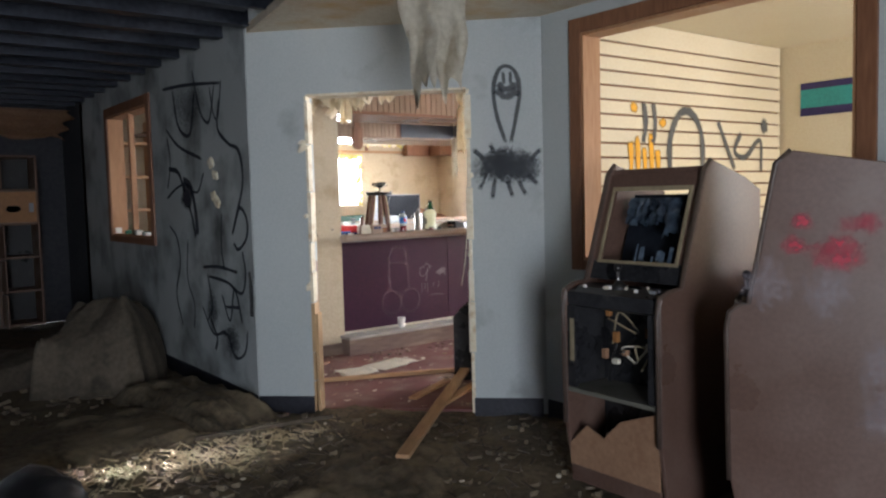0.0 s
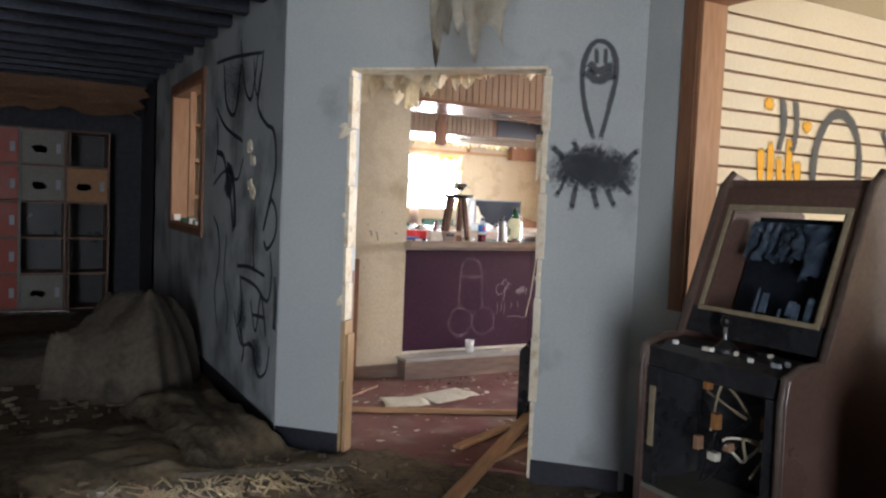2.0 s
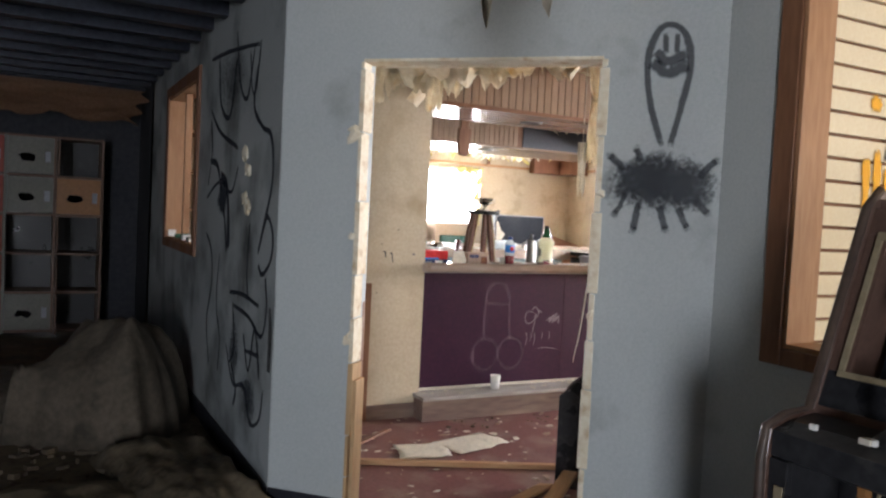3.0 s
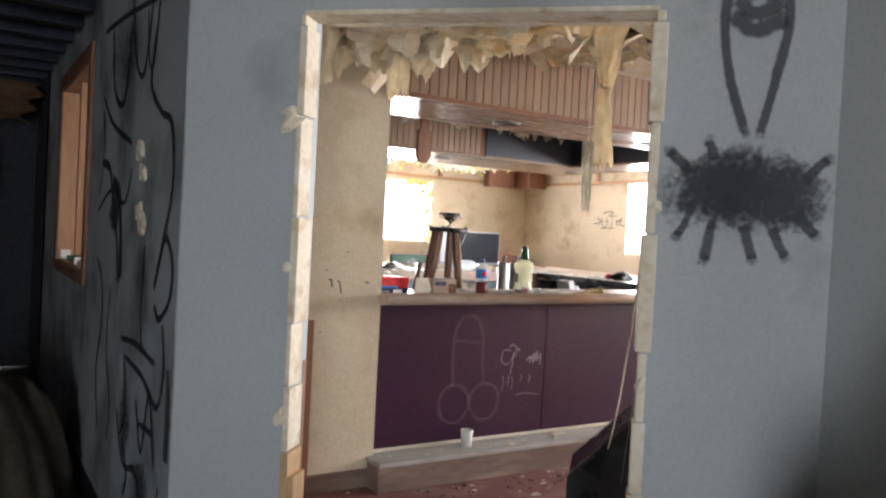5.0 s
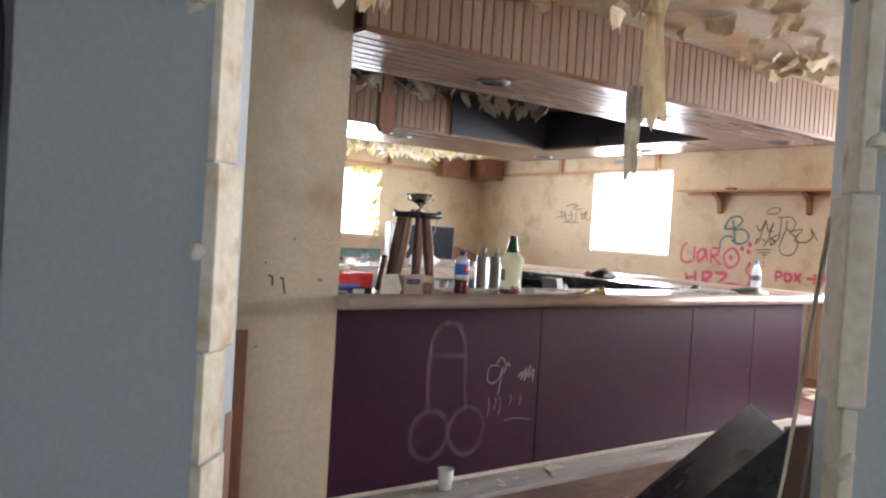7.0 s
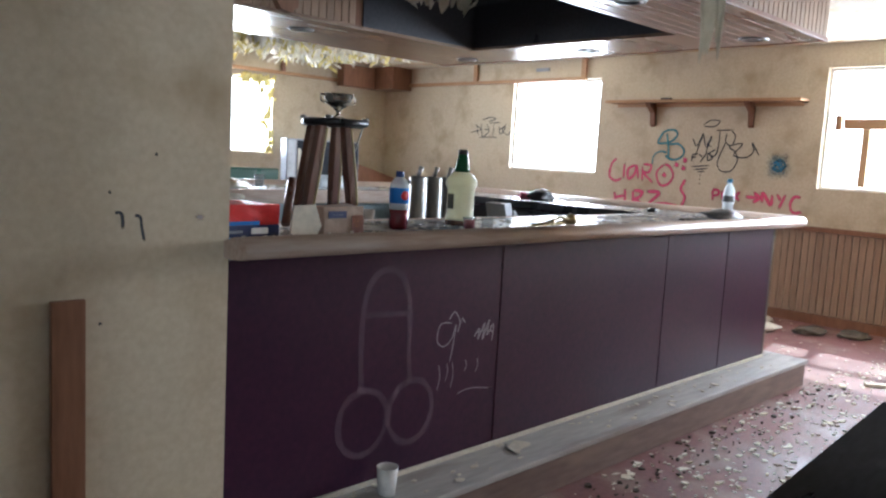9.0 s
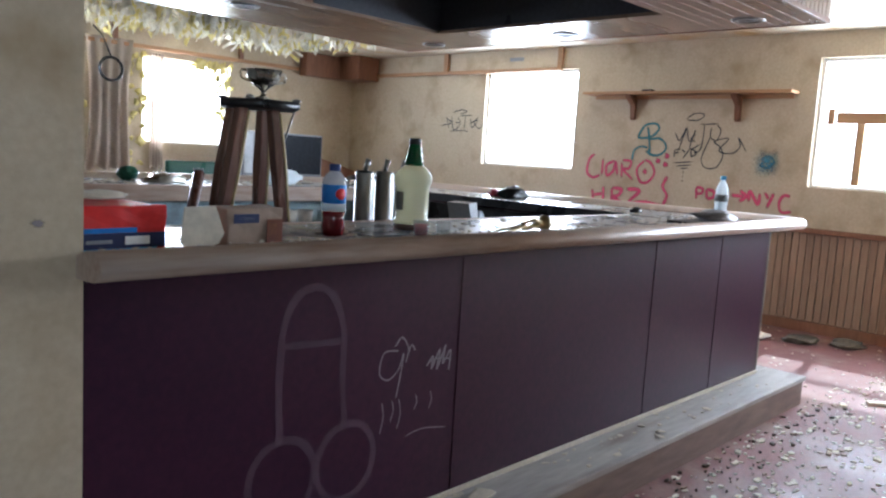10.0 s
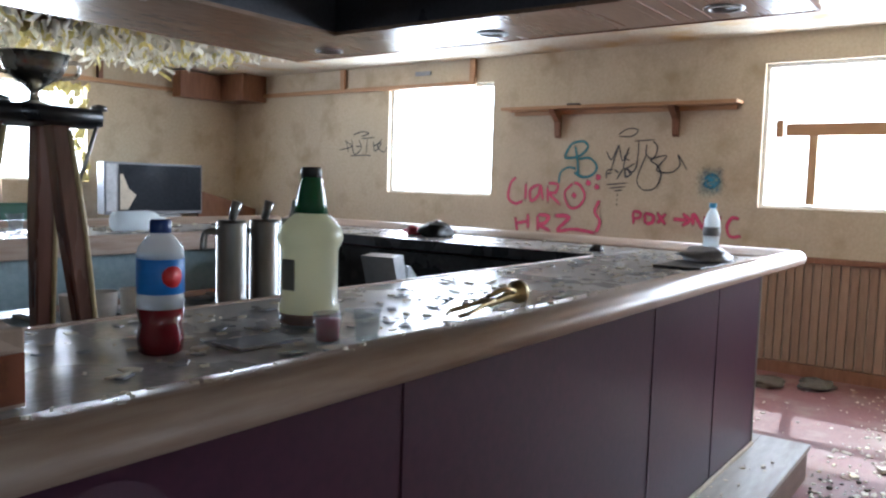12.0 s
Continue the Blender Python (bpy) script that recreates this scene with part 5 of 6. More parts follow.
painted(pw2, "letter_stroke", "spray_pink", 0.024, [(8.83, 1.04), (8.8, 0.91)], [(8.7, 1.08), (8.69, 0.93)], [(8.82, 0.98), (8.69, 1.01)], [(8.6, 1.07), (8.59, 0.92)],
        [(8.6, 1.07), (8.49, 1.06), (8.52, 1.0), (8.58, 0.98), (8.46, 0.93)], [(8.44, 1.07), (8.29, 1.06), (8.4, 0.94), (8.24, 0.96), (8.03, 0.94)],
        [(8.01, 1.22), (8.05, 1.12), (8.0, 1.04), (8.03, 0.94)])
for u, v in ((8.12, 1.36), (8.03, 1.41), (8.04, 1.33), (8.25, 1.25)):
    part("paint_dot", blot(bmesh.new(), on_east, u, v, 0.032, 0.032), "spray_pink", pw2)
fy = thing("black_writing", "small black painted letters on the beige wall", "writing")
painted(fy, "letter_stroke", "spray_black", 0.011, [(7.96, 1.47), (7.96, 1.4)], [(7.96, 1.47), (7.9, 1.48)], [(7.96, 1.44), (7.91, 1.45)], [(7.89, 1.48), (7.85, 1.45)],
        [(7.81, 1.49), (7.87, 1.39)], [(7.8, 1.49), (7.79, 1.41)], [(7.8, 1.49), (7.74, 1.45), (7.79, 1.41)])
tg = thing("teal_tag", "teal looping initials sprayed on the beige wall", "graffiti")
painted(tg, "teal_stroke", "spray_teal", 0.017, [(8.36, 1.58), (8.29, 1.69), (8.18, 1.71), (8.14, 1.66), (8.21, 1.59), (8.31, 1.57), (8.36, 1.58)], [(8.26, 1.68), (8.23, 1.54), (8.22, 1.42)],
        [(8.23, 1.56), (8.12, 1.57), (8.05, 1.5), (8.09, 1.43), (8.18, 1.41), (8.26, 1.45)], [(8.4, 1.35), (8.39, 1.44), (8.32, 1.49), (8.24, 1.48)])
bb = thing("blue_blot", "round blue sprayed blot on the beige wall", "graffiti")
part("sprayed_blot", blot(bmesh.new(), on_east, 7.09, 1.40, 0.13, 0.13, strength=0.6), "spray_blue", bb)
painted(bb, "sprayed_ring", "spray_teal", 0.016, [(7.14, 1.42), (7.08, 1.45), (7.03, 1.40), (7.08, 1.35), (7.14, 1.37), (7.10, 1.41)])
mt = thing("black_tag", "thin black looping tag on the beige wall", "graffiti")
painted(mt, "tag_line", "spray_black", 0.0085, [(7.97, 1.63), (7.92, 1.56), (7.86, 1.68), (7.93, 1.45)], [(7.86, 1.68), (7.82, 1.55), (7.77, 1.66)], [(7.76, 1.55), (7.81, 1.58), (7.76, 1.62)],
        [(7.77, 1.66), (7.81, 1.49), (7.71, 1.53)], [(7.73, 1.71), (7.55, 1.72)], [(7.69, 1.71), (7.69, 1.6), (7.71, 1.48), (7.77, 1.45)],
        [(7.62, 1.69), (7.62, 1.6), (7.56, 1.57), (7.53, 1.66), (7.57, 1.71)],
        [(7.62, 1.6), (7.66, 1.5), (7.69, 1.39), (7.64, 1.32), (7.54, 1.33), (7.49, 1.43), (7.52, 1.51), (7.58, 1.56), (7.45, 1.59), (7.53, 1.48), (7.41, 1.46), (7.34, 1.52), (7.36, 1.6), (7.28, 1.48)],
        [(7.87, 1.76), (7.79, 1.81), (7.7, 1.8), (7.75, 1.75), (7.87, 1.75)], [(7.96, 1.35), (7.76, 1.37)], [(7.94, 1.32), (7.78, 1.34)], [(7.89, 1.3), (7.81, 1.31)])
for v in (1.27, 1.23, 1.19):
    part("paint_dot", blot(bmesh.new(), on_east, 7.855, v, 0.007, 0.012), "spray_black", mt)
ht = thing("black_tag", "black scribbled name tag beside the window", "graffiti")
painted(ht, "tag_line", "spray_black", 0.0085, [(11.04, 1.64), (10.86, 1.68), (10.96, 1.74)], [(10.94, 1.75), (10.9, 1.61)], [(10.86, 1.76), (10.82, 1.6), (10.72, 1.66), (10.76, 1.75)],
        [(10.8, 1.68), (10.71, 1.68)], [(10.73, 1.76), (10.53, 1.77)], [(10.64, 1.76), (10.65, 1.6)], [(10.56, 1.74), (10.53, 1.63), (10.45, 1.71), (10.56, 1.68)],
        [(10.44, 1.75), (10.5, 1.68), (10.41, 1.62), (10.36, 1.68)], [(10.88, 1.58), (10.67, 1.59), (10.58, 1.58)], [(10.84, 1.8), (10.71, 1.83), (10.62, 1.81), (10.73, 1.78)])

# ---------------------------------------------------------------- north wall: curtains, hanging ring
def curtain(x0, x1, z0, z1, label, seed, mat="curtain", depth=0.035):
    bm = bmesh.new()
    g = {}
    nx, nz = 44, 26
    for i in range(nx + 1):
        for j in range(nz + 1):
            u, v = i / nx, j / nz
            pinch = 1 - 0.18 * math.sin(math.pi * v)
            x = (x0 + x1) / 2 + (u - 0.5) * (x1 - x0) * pinch
            y = 12.69 - depth * math.sin(u * 26 + seed + 2 * v) * (0.4 + 0.6 * v) - 0.03 * noise.noise(Vector((u * 5, v * 2, seed)))
            g[i, j] = bm.verts.new((x, y, z1 + (z0 - z1) * v * (1 + 0.06 * noise.noise(Vector((u * 6, seed, 0))))))
    for i in range(nx):
        for j in range(nz):
            f = bm.faces.new((g[i, j], g[i + 1, j], g[i + 1, j + 1], g[i, j + 1]))
            f.smooth = True
    bmesh.ops.solidify(bm, geom=bm.faces[:], thickness=0.006)
    return single("curtain", bm, mat, label, "curtain", group="far wall curtains")


curtain(6.10, 6.60, 0.95, 2.30, "faded pinkish curtain hanging between the far windows", 1)
curtain(6.80, 6.95, 0.95, 2.2, "narrow twisted curtain at the window edge", 4, depth=0.02)
random.seed(21)
for x0, x1, z0, z1 in ((6.58, 6.76, 1.0, 2.2), (7.62, 7.84, 1.25, 2.2), (5.9, 6.1, 1.2, 2.22), (7.3, 7.8, 2.10, 2.2)):
    b = bmesh.new()
    for k in range(30):
        x, z, r = random.uniform(x0, x1), random.uniform(z0, z1), random.uniform(0.02, 0.05)
        bmesh.ops.create_icosphere(b, subdivisions=1, radius=r, matrix=Matrix.Translation((x, 12.735, z)) @ Matrix.Diagonal((random.uniform(0.6, 1.2), 0.5, random.uniform(0.6, 1.6), 1)))
    for v in b.verts:
        v.co += Vector((1, 0.3, 1)) * 0.03 * noise.noise(v.co * 25)
    single("torn_insulation", b, "lace", "ragged yellow insulation round the far window", "insulation", "stuff")
cl = thing("hanging_ring", "black ring of coiled cable hanging on the curtain", "ring", (6.33, 12.58, 1.97))
for r, dy in ((0.118, 0.0), (0.110, 0.012), (0.124, 0.010)):
    part("cable_coil", tube([(r * math.cos(0.2094 * k), dy, r * math.sin(0.2094 * k)) for k in range(31)], 0.009, 8), "black", cl)
single("ring_cord", tube([(6.33, 12.6, 2.1), (6.25, 12.62, 2.3), (6.1, 12.66, 2.46)], 0.008, 6), "black", "black cord holding the ring", "cord")

# ---------------------------------------------------------------- things on the bar
CT = 1.031


def bottle(name, label, loc, profile, liquid=None, wrap=None, cap=None, body="clear", tilt=None):
    t = thing(name, label, "bottle", loc)
    part("bottle_body", lathe(profile), body, t)
    if liquid:
        part("liquid", lathe(liquid[0]), liquid[1], t)
    for nm, pr, mt_ in wrap or ():
        part(nm, lathe(pr), mt_, t)
    if cap:
        part("cap", lathe(cap[0], 18), cap[1], t)
    return t


soda = bottle("soda_bottle", "clear soda bottle with a blue label and dark red drink", (4.31, 6.29, CT),
              [(0.0375, 0.0755), (0.0375, 0.094), (0.036, 0.097), (0.036, 0.156), (0.0375, 0.160), (0.035, 0.172), (0.022, 0.190), (0.0135, 0.196), (0.0135, 0.203)],
              ([(0.0, 0.0), (0.028, 0.0), (0.034, 0.005), (0.037, 0.028), (0.0325, 0.050), (0.0372, 0.074), (0.0, 0.0745)], "cola"),
              [("label", [(0.0365, 0.099), (0.0372, 0.100), (0.0372, 0.154), (0.0365, 0.155)], "blue")], ([(0.0165, 0.196), (0.017, 0.197), (0.017, 0.214), (0.015, 0.217), (0.0, 0.217)], "cap_blue"), "pet")
b = lathe([(0.0, 0.0), (0.017, 0.0), (0.017, 0.0015), (0.0, 0.0015)], 20)
for v in b.verts:
    a = v.co.x / 0.0372
    v.co = Vector((math.sin(a) * (0.0375 + v.co.z), -math.cos(a) * (0.0375 + v.co.z), 0.128 + v.co.y))
b.transform(Matrix.Rotation(radians(-5), 4, "Z"))
part("label_disc", b, "red", soda, "red round emblem")
big = bottle("liquor_bottle", "large bottle with cloudy pale liquid and a green neck", (4.65, 6.30, CT),
             [(0.054, 0.0), (0.060, 0.006), (0.061, 0.040), (0.056, 0.050), (0.056, 0.150), (0.060, 0.158), (0.066, 0.172), (0.064, 0.190), (0.050, 0.208), (0.034, 0.222), (0.029, 0.240), (0.020, 0.288), (0.0185, 0.296)],
             None, [("dregs", [(0.0, 0.004), (0.0585, 0.008), (0.0592, 0.026), (0.0, 0.027)], "amber"), ("liquid", [(0.0, 0.028), (0.0588, 0.029), (0.0594, 0.04), (0.0545, 0.051), (0.0545, 0.150), (0.0585, 0.159), (0.0642, 0.172), (0.062, 0.189), (0.048, 0.206), (0.033, 0.220), (0.0, 0.221)], "pale_liquid"),
                    ("neck_sleeve", [(0.0342, 0.2225), (0.0297, 0.240), (0.0207, 0.288), (0.0190, 0.294)], "green_glass")],
             ([(0.0195, 0.292), (0.0205, 0.293), (0.0205, 0.308), (0.018, 0.312), (0.0, 0.312)], "black"))
part("label", box(-0.0585, -0.016, 0.075, -0.0545, 0.016, 0.135, 0.0015), "locker_grey", big)
part("label", box(0.0545, -0.016, 0.075, 0.0585, 0.016, 0.135, 0.0015), "locker_grey", big)
wb = bottle("water_bottle", "small crumpled water bottle with a light blue cap", (6.75, 6.17, CT + 0.055),
            [(0.028, 0.0), (0.032, 0.006), (0.031, 0.03), (0.033, 0.05), (0.032, 0.095), (0.030, 0.12), (0.019, 0.15), (0.0125, 0.160), (0.0125, 0.17)], None,
            [("label", [(0.0335, 0.055), (0.0342, 0.056), (0.0342, 0.09), (0.0335, 0.091)], "tv_grey")], ([(0.0145, 0.166), (0.015, 0.167), (0.015, 0.186), (0.0, 0.188)], "sky_blue"), "cloudy")
# tray and rag under the water bottle
single("black_tray", box(6.36, 6.08, CT, 6.80, 6.26, CT + 0.012, 0.004), "black", "flat black tray on the bar corner", "tray")
def lump(name, label, category, c, r, mat, seed, rough=0.5, sub=3, group=""):
    b = bmesh.new()
    bmesh.ops.create_icosphere(b, subdivisions=sub, radius=1)
    for v in b.verts:
        d = 1 + rough * noise.noise(v.co * 1.6 + Vector((seed, 0, 0))) + 0.4 * rough * noise.noise(v.co * 4.5 + Vector((0, seed, 0)))
        v.co = Vector((v.co.x * r[0] * d, v.co.y * r[1] * d, max(0, v.co.z * r[2] * d + r[2] * 0.5)))
    for f in b.faces:
        f.smooth = True
    return single(name, b, mat, label, category, group=group, loc=c)


lump("grey_rag", "crumpled grey rag on the tray", "rag", (6.70, 6.17, CT + 0.012), (0.15, 0.09, 0.035), "tv_grey", 3)
lump("dark_glove", "dark crumpled glove on the side counter", "glove", (6.97, 7.72, CT), (0.10, 0.08, 0.05), "black", 7)
lump("red_scrap", "red scrap under the dark glove", "scrap", (6.96, 7.86, CT), (0.06, 0.05, 0.035), "pink_red", 9)
lump("dark_scrap", "small dark scrap on the side counter", "scrap", (6.86, 6.72, CT), (0.04, 0.03, 0.02), "black", 12)
# beer taps
def tap(x, y, h, r):
    t = thing("beer_tap", "dull steel beer tap column behind the bar", "beer tap", (x, y, 0.962), group="beer taps")
    part("column", lathe([(r + 0.008, 0), (r + 0.008, 0.006), (r, 0.012), (r, h - 0.01), (r * 0.9, h), (0.0, h)], 28), "steel", t)
    part("handle", tube([(0, 0, h), (0.008, -0.01, h + 0.045)], 0.009, 10, 1.4), "steel", t)
    part("spout", tube(smooth_line([(0, 0.02, h - 0.03), (-0.05, 0.03, h - 0.03), (-0.06, 0.03, h - 0.07)], 5), 0.008), "steel", t)
    return t


for x, y, r in ((4.770, 6.69, 0.036), (4.870, 6.69, 0.036), (4.970, 6.70, 0.03)):
    tap(x, y, 0.255, r)
# shot glasses, cup
def tumbler(x, y, h, r, label, mat="clear", base=CT, sub=None):
    t = thing("shot_glass" if mat == "clear" else "paper_cup", label, "glass" if mat == "clear" else "cup", (x, y, base))
    part("glass_wall" if mat == "clear" else "cup_wall", lathe([(0, 0.0), (r * 0.78, 0.0), (r, h), (r - 0.002, h), (r * 0.74, 0.006), (0, 0.006)], 24), mat, t)
    if sub:
        part("glass_content", lathe([(0, 0.0065), (r * 0.7, 0.0065), (r * 0.82, h * 0.8), (0, h * 0.8)], 18), sub, t)
    return t


tumbler(4.62, 6.12, 0.055, 0.026, "small empty shot glass on the bar")
tumbler(4.55, 6.15, 0.055, 0.027, "shot glass with red dregs on the bar", sub="pink_red")
tumbler(4.06, 6.0, 0.095, 0.037, "white paper cup standing on the bar step", "white", 0.166)
tumbler(5.3, 8.9, 0.09, 0.036, "empty tumbler on the far counter")
# brass nozzle lying on the bar
nz = thing("brass_nozzle", "tarnished brass pourer lying on the bar", "pourer", (5.10, 6.14, CT + 0.022))
b = lathe([(0.005, -0.05), (0.008, -0.04), (0.009, 0.0), (0.011, 0.03), (0.016, 0.05), (0.018, 0.07), (0.028, 0.078), (0.030, 0.09), (0.024, 0.092)], 20)
b.transform(Matrix.Rotation(radians(82), 4, "Y"))
part("nozzle_body", b, "brass", nz)
for s0, s1 in ((0.012, 0.03), (-0.012, -0.02)):
    part("nozzle_arm", tube(smooth_line([(-0.04, s0, 0.004), (-0.10, s0 * 1.3, -0.004), (-0.15, s1, -0.012), (-0.18, s1 * 0.6, -0.015)], 5), 0.0065, 8, 0.7), "brass", nz)
part("nozzle_lever", tube(smooth_line([(-0.05, 0.0, 0.012), (0.0, -0.012, 0.026), (0.045, -0.014, 0.018)], 5), 0.006), "brass", nz)
part("nozzle_collar", tube([(-0.052, -0.018, 0.0), (-0.052, 0.018, 0.0)], 0.010, 10), "brass", nz)
# boxes
def carton(name, label, loc, rz, w, d, h, mat, bands=()):
    t = thing(name, label, "box", loc, rz)
    b = box(-w / 2, -d / 2, 0, w / 2, d / 2, h, 0.004)
    bmesh.ops.subdivide_edges(b, edges=b.edges[:], cuts=3, use_grid_fill=True)
    for v in b.verts:
        v.co += Vector((noise.noise(v.co * 20), noise.noise(v.co * 20 + Vector((5, 0, 0))), 0.6 * noise.noise(v.co * 17))) * 0.008 * (v.co.z / h)
    part("carton_body", b, mat, t)
    for nm, x0, x1, z0, z1, m in bands:
        part(nm, box(x0, -d / 2 - 0.006, z0, x1, -d / 2 - 0.004, z1), m, t)
    return t


bag = carton("bag_box", "crushed red and navy box lying on the bar", (3.59, 6.26, CT), 4, 0.23, 0.20, 0.105, "red",
       [("print_band", -0.112, 0.112, 0.009, 0.044, "navy"), ("print_band", -0.112, 0.04, 0.0445, 0.056, "blue"), ("print_edge", -0.112, 0.09, 0.0, 0.0085, "sky_blue")])
for nm, x0, x1, z0, z1, m in (("print_plate", 0.01, 0.07, 0.017, 0.036, "white"), ("print_bar", -0.08, -0.02, 0.021, 0.029, "tv_grey")):
    part(nm, box(x0, -0.1085, z0, x1, -0.1062, z1, 0.0008), m, bag)
single("box_flap", extrude([(3.73, 1.05), (3.74, 1.135), (3.82, 1.138), (3.845, 1.07), (3.83, 1.045), (3.80, 1.036), (3.78, 1.045), (3.755, 1.034)], "y", 6.128, 6.134), "paper", "torn cream cardboard flap standing against the boxes", "cardboard flap")
carton("snack_box", "brown printed carton with a torn top", (3.94, 6.19, CT), 3, 0.17, 0.10, 0.10, "card",
       [("print_plate", -0.07, 0.005, 0.062, 0.085, "navy"), ("print_bar", -0.055, -0.01, 0.07, 0.077, "tv_grey"), ("print_picture", 0.03, 0.08, 0.008, 0.07, "amber"), ("print_glass", 0.036, 0.06, 0.03, 0.06, "locker_orange")])
lump("crumpled_wrap", "crumpled pale wrapping on the bar", "wrapping", (3.60, 6.36, CT + 0.11), (0.10, 0.05, 0.012), "paper", 5)
single("stick", tube([(3.92, 6.45, 1.04), (3.99, 6.52, 1.20)], 0.016, 10), "stool_wood", "loose turned wooden leg leaning on the bar", "wooden leg")
# stool standing on the bar with a trophy on top
st = thing("bar_stool", "dark wooden stool standing upside on the bar with a black seat", "stool", (4.31, 6.71, 0.0))
seat = lathe([(0.0, 1.408), (0.135, 1.408), (0.148, 1.415), (0.148, 1.43), (0.140, 1.438), (0.0, 1.438)], 6)
part("seat", seat, "black", st, "black plate seat")
def square_leg(foot, top, half):
    """A square-sawn tapering leg."""
    bm = bmesh.new()
    foot, top = Vector(foot), Vector(top)
    rings = [[bm.verts.new(p + Vector((a * h, b * h, 0))) for a, b in ((-1, -1), (1, -1), (1, 1), (-1, 1))] for p, h in ((foot, half * 0.9), (foot.lerp(top, 0.55), half * 1.15), (top, half))]
    for lo, hi in zip(rings, rings[1:]):
        for i in range(4):
            bm.faces.new((lo[i], lo[(i + 1) % 4], hi[(i + 1) % 4], hi[i]))
    bm.faces.new(rings[0][::-1])
    bm.faces.new(rings[-1])
    bmesh.ops.bevel(bm, geom=bm.edges[:], offset=0.003, segments=1, affect="EDGES")
    return bm


for (fx, fy_), (tx, ty) in (((-0.125, 0.075), (-0.065, 0.06)), ((-0.16, -0.035), (-0.085, -0.03)), ((0.04, 0.05), (0.045, 0.045)), ((0.085, -0.04), (0.035, -0.03))):
    leg = part("leg", square_leg((fx, fy_, 0.989), (tx, ty, 1.41), 0.0175), "stool_wood", st)
    # pale strip along the same front edge of every leg
    part("leg_edge", tube([(fx + 0.0155, fy_ - 0.0145, 0.99), (fx * 0.45 + tx * 0.55 + 0.0195, fy_ * 0.45 + ty * 0.55 - 0.0185, 1.22), (tx + 0.0165, ty - 0.0165, 1.40)], 0.0055, 5), "stool_pale", leg, "pale strip down one edge of the leg")
for sx, sy in ((-1, -1), (1, -1), (-1, 1), (1, 1)):
    part("bolt", lathe([(0.0, 1.436), (0.016, 1.438), (0.014, 1.447), (0.0, 1.451)], 12), "steel", st).matrix_basis = pose(sx * 0.09, sy * 0.085, 0)
part("brace_rod", tube([(0.10, -0.06, 1.41), (0.085, -0.045, 1.34), (0.06, -0.03, 1.25)], 0.004, 6), "steel", st)
part("drain_board", box(-0.55, -0.14, 0.965, 0.5, 0.16, 0.988, 0.004), "steel", st, "steel drain board under the legs")
tr = thing("trophy_cup", "tarnished two-handled trophy cup on the stool", "trophy", (4.31, 6.69, 1.438))
part("bowl", lathe([(0.035, 0.0), (0.03, 0.006), (0.009, 0.015), (0.008, 0.03), (0.018, 0.04), (0.045, 0.058), (0.056, 0.078), (0.060, 0.098), (0.064, 0.10), (0.056, 0.096), (0.04, 0.065), (0.0, 0.05)], 28), "silver", tr)
for s in (-1, 1):
    part("handle", tube(smooth_line([(s * 0.055, 0, 0.09), (s * 0.085, 0, 0.092), (s * 0.082, 0, 0.068), (s * 0.05, 0, 0.06)], 6), 0.004, 8), "silver", tr)
# register on the far work side
rg = thing("card_terminal", "pale grey plastic till printer on a ledge behind the bar", "till printer", (5.50, 6.80, 0.0), 12)
part("printer_body", box(-0.05, -0.06, 0.90, 0.10, 0.07, 0.985, 0.012), "pale_grey", rg)
part("printer_lid", extrude([(-0.10, 1.085), (-0.03, 1.09), (-0.005, 1.0), (-0.06, 0.985)], "y", -0.055, 0.06), "pale_grey", rg, "raised glossy grey lid")
part("paper_slot", extrude([(0.01, 0.986), (0.02, 1.05), (0.03, 1.05), (0.09, 1.0), (0.095, 0.986)], "y", -0.05, 0.055), "pale_grey", rg)
part("printer_roll", tube([(0.005, -0.04, 1.0), (0.005, 0.045, 1.0)], 0.016, 12), "white", rg)
part("ledge", box(-0.2, -0.15, 0.872, 0.22, 0.12, 0.899, 0.004), "cab_black", rg)
part("ledge_support", box(-0.18, -0.13, 0.0, 0.2, 0.10, 0.871, 0.006), "cab_black", rg)
# television and clutter on the far counter
single("tv_stand", box(7.62, 11.85, 0.0, 8.62, 12.35, 0.88, 0.008), "locker_brown", "plain brown cabinet under the television", "cabinet")
tv = thing("television", "silver-grey wide television with a smashed black screen", "television", (8.13, 12.1, 0.88))
part("casing", box(-0.545, -0.03, 0.05, 0.545, 0.10, 0.555, 0.012), "tv_grey", tv)
part("screen", box(-0.40, -0.036, 0.085, 0.525, -0.031, 0.535, 0.002), "screen", tv)
part("speaker_strip", box(-0.53, -0.036, 0.085, -0.425, -0.0305, 0.535, 0.002), "pale_grey", tv, "pale grey speaker strip")
# pale patch on the left part of the black screen
part("smear", extrude([(-0.39, 0.10), (-0.31, 0.10), (-0.22, 0.24), (-0.30, 0.30), (-0.36, 0.44), (-0.39, 0.44)], "y", -0.039, -0.0365), "paper", tv, "pale smear on the left of the screen")
part("foot", box(-0.25, -0.10, 0.0, 0.25, 0.14, 0.05, 0.006), "tv_grey", tv)
pd = thing("ceiling_fitting", "small brass lamp fitting on the stained ceiling", "ceiling lamp", (8.60, 11.52, CEIL - 0.002))
part("rose", lathe([(0.06, 0.0), (0.06, -0.012), (0.03, -0.025), (0.012, -0.03), (0.0, -0.031)], 18), "brass", pd)
part("stem", lathe([(0.010, -0.03), (0.010, -0.075), (0.03, -0.085), (0.034, -0.11), (0.0, -0.115)], 14), "brass", pd)
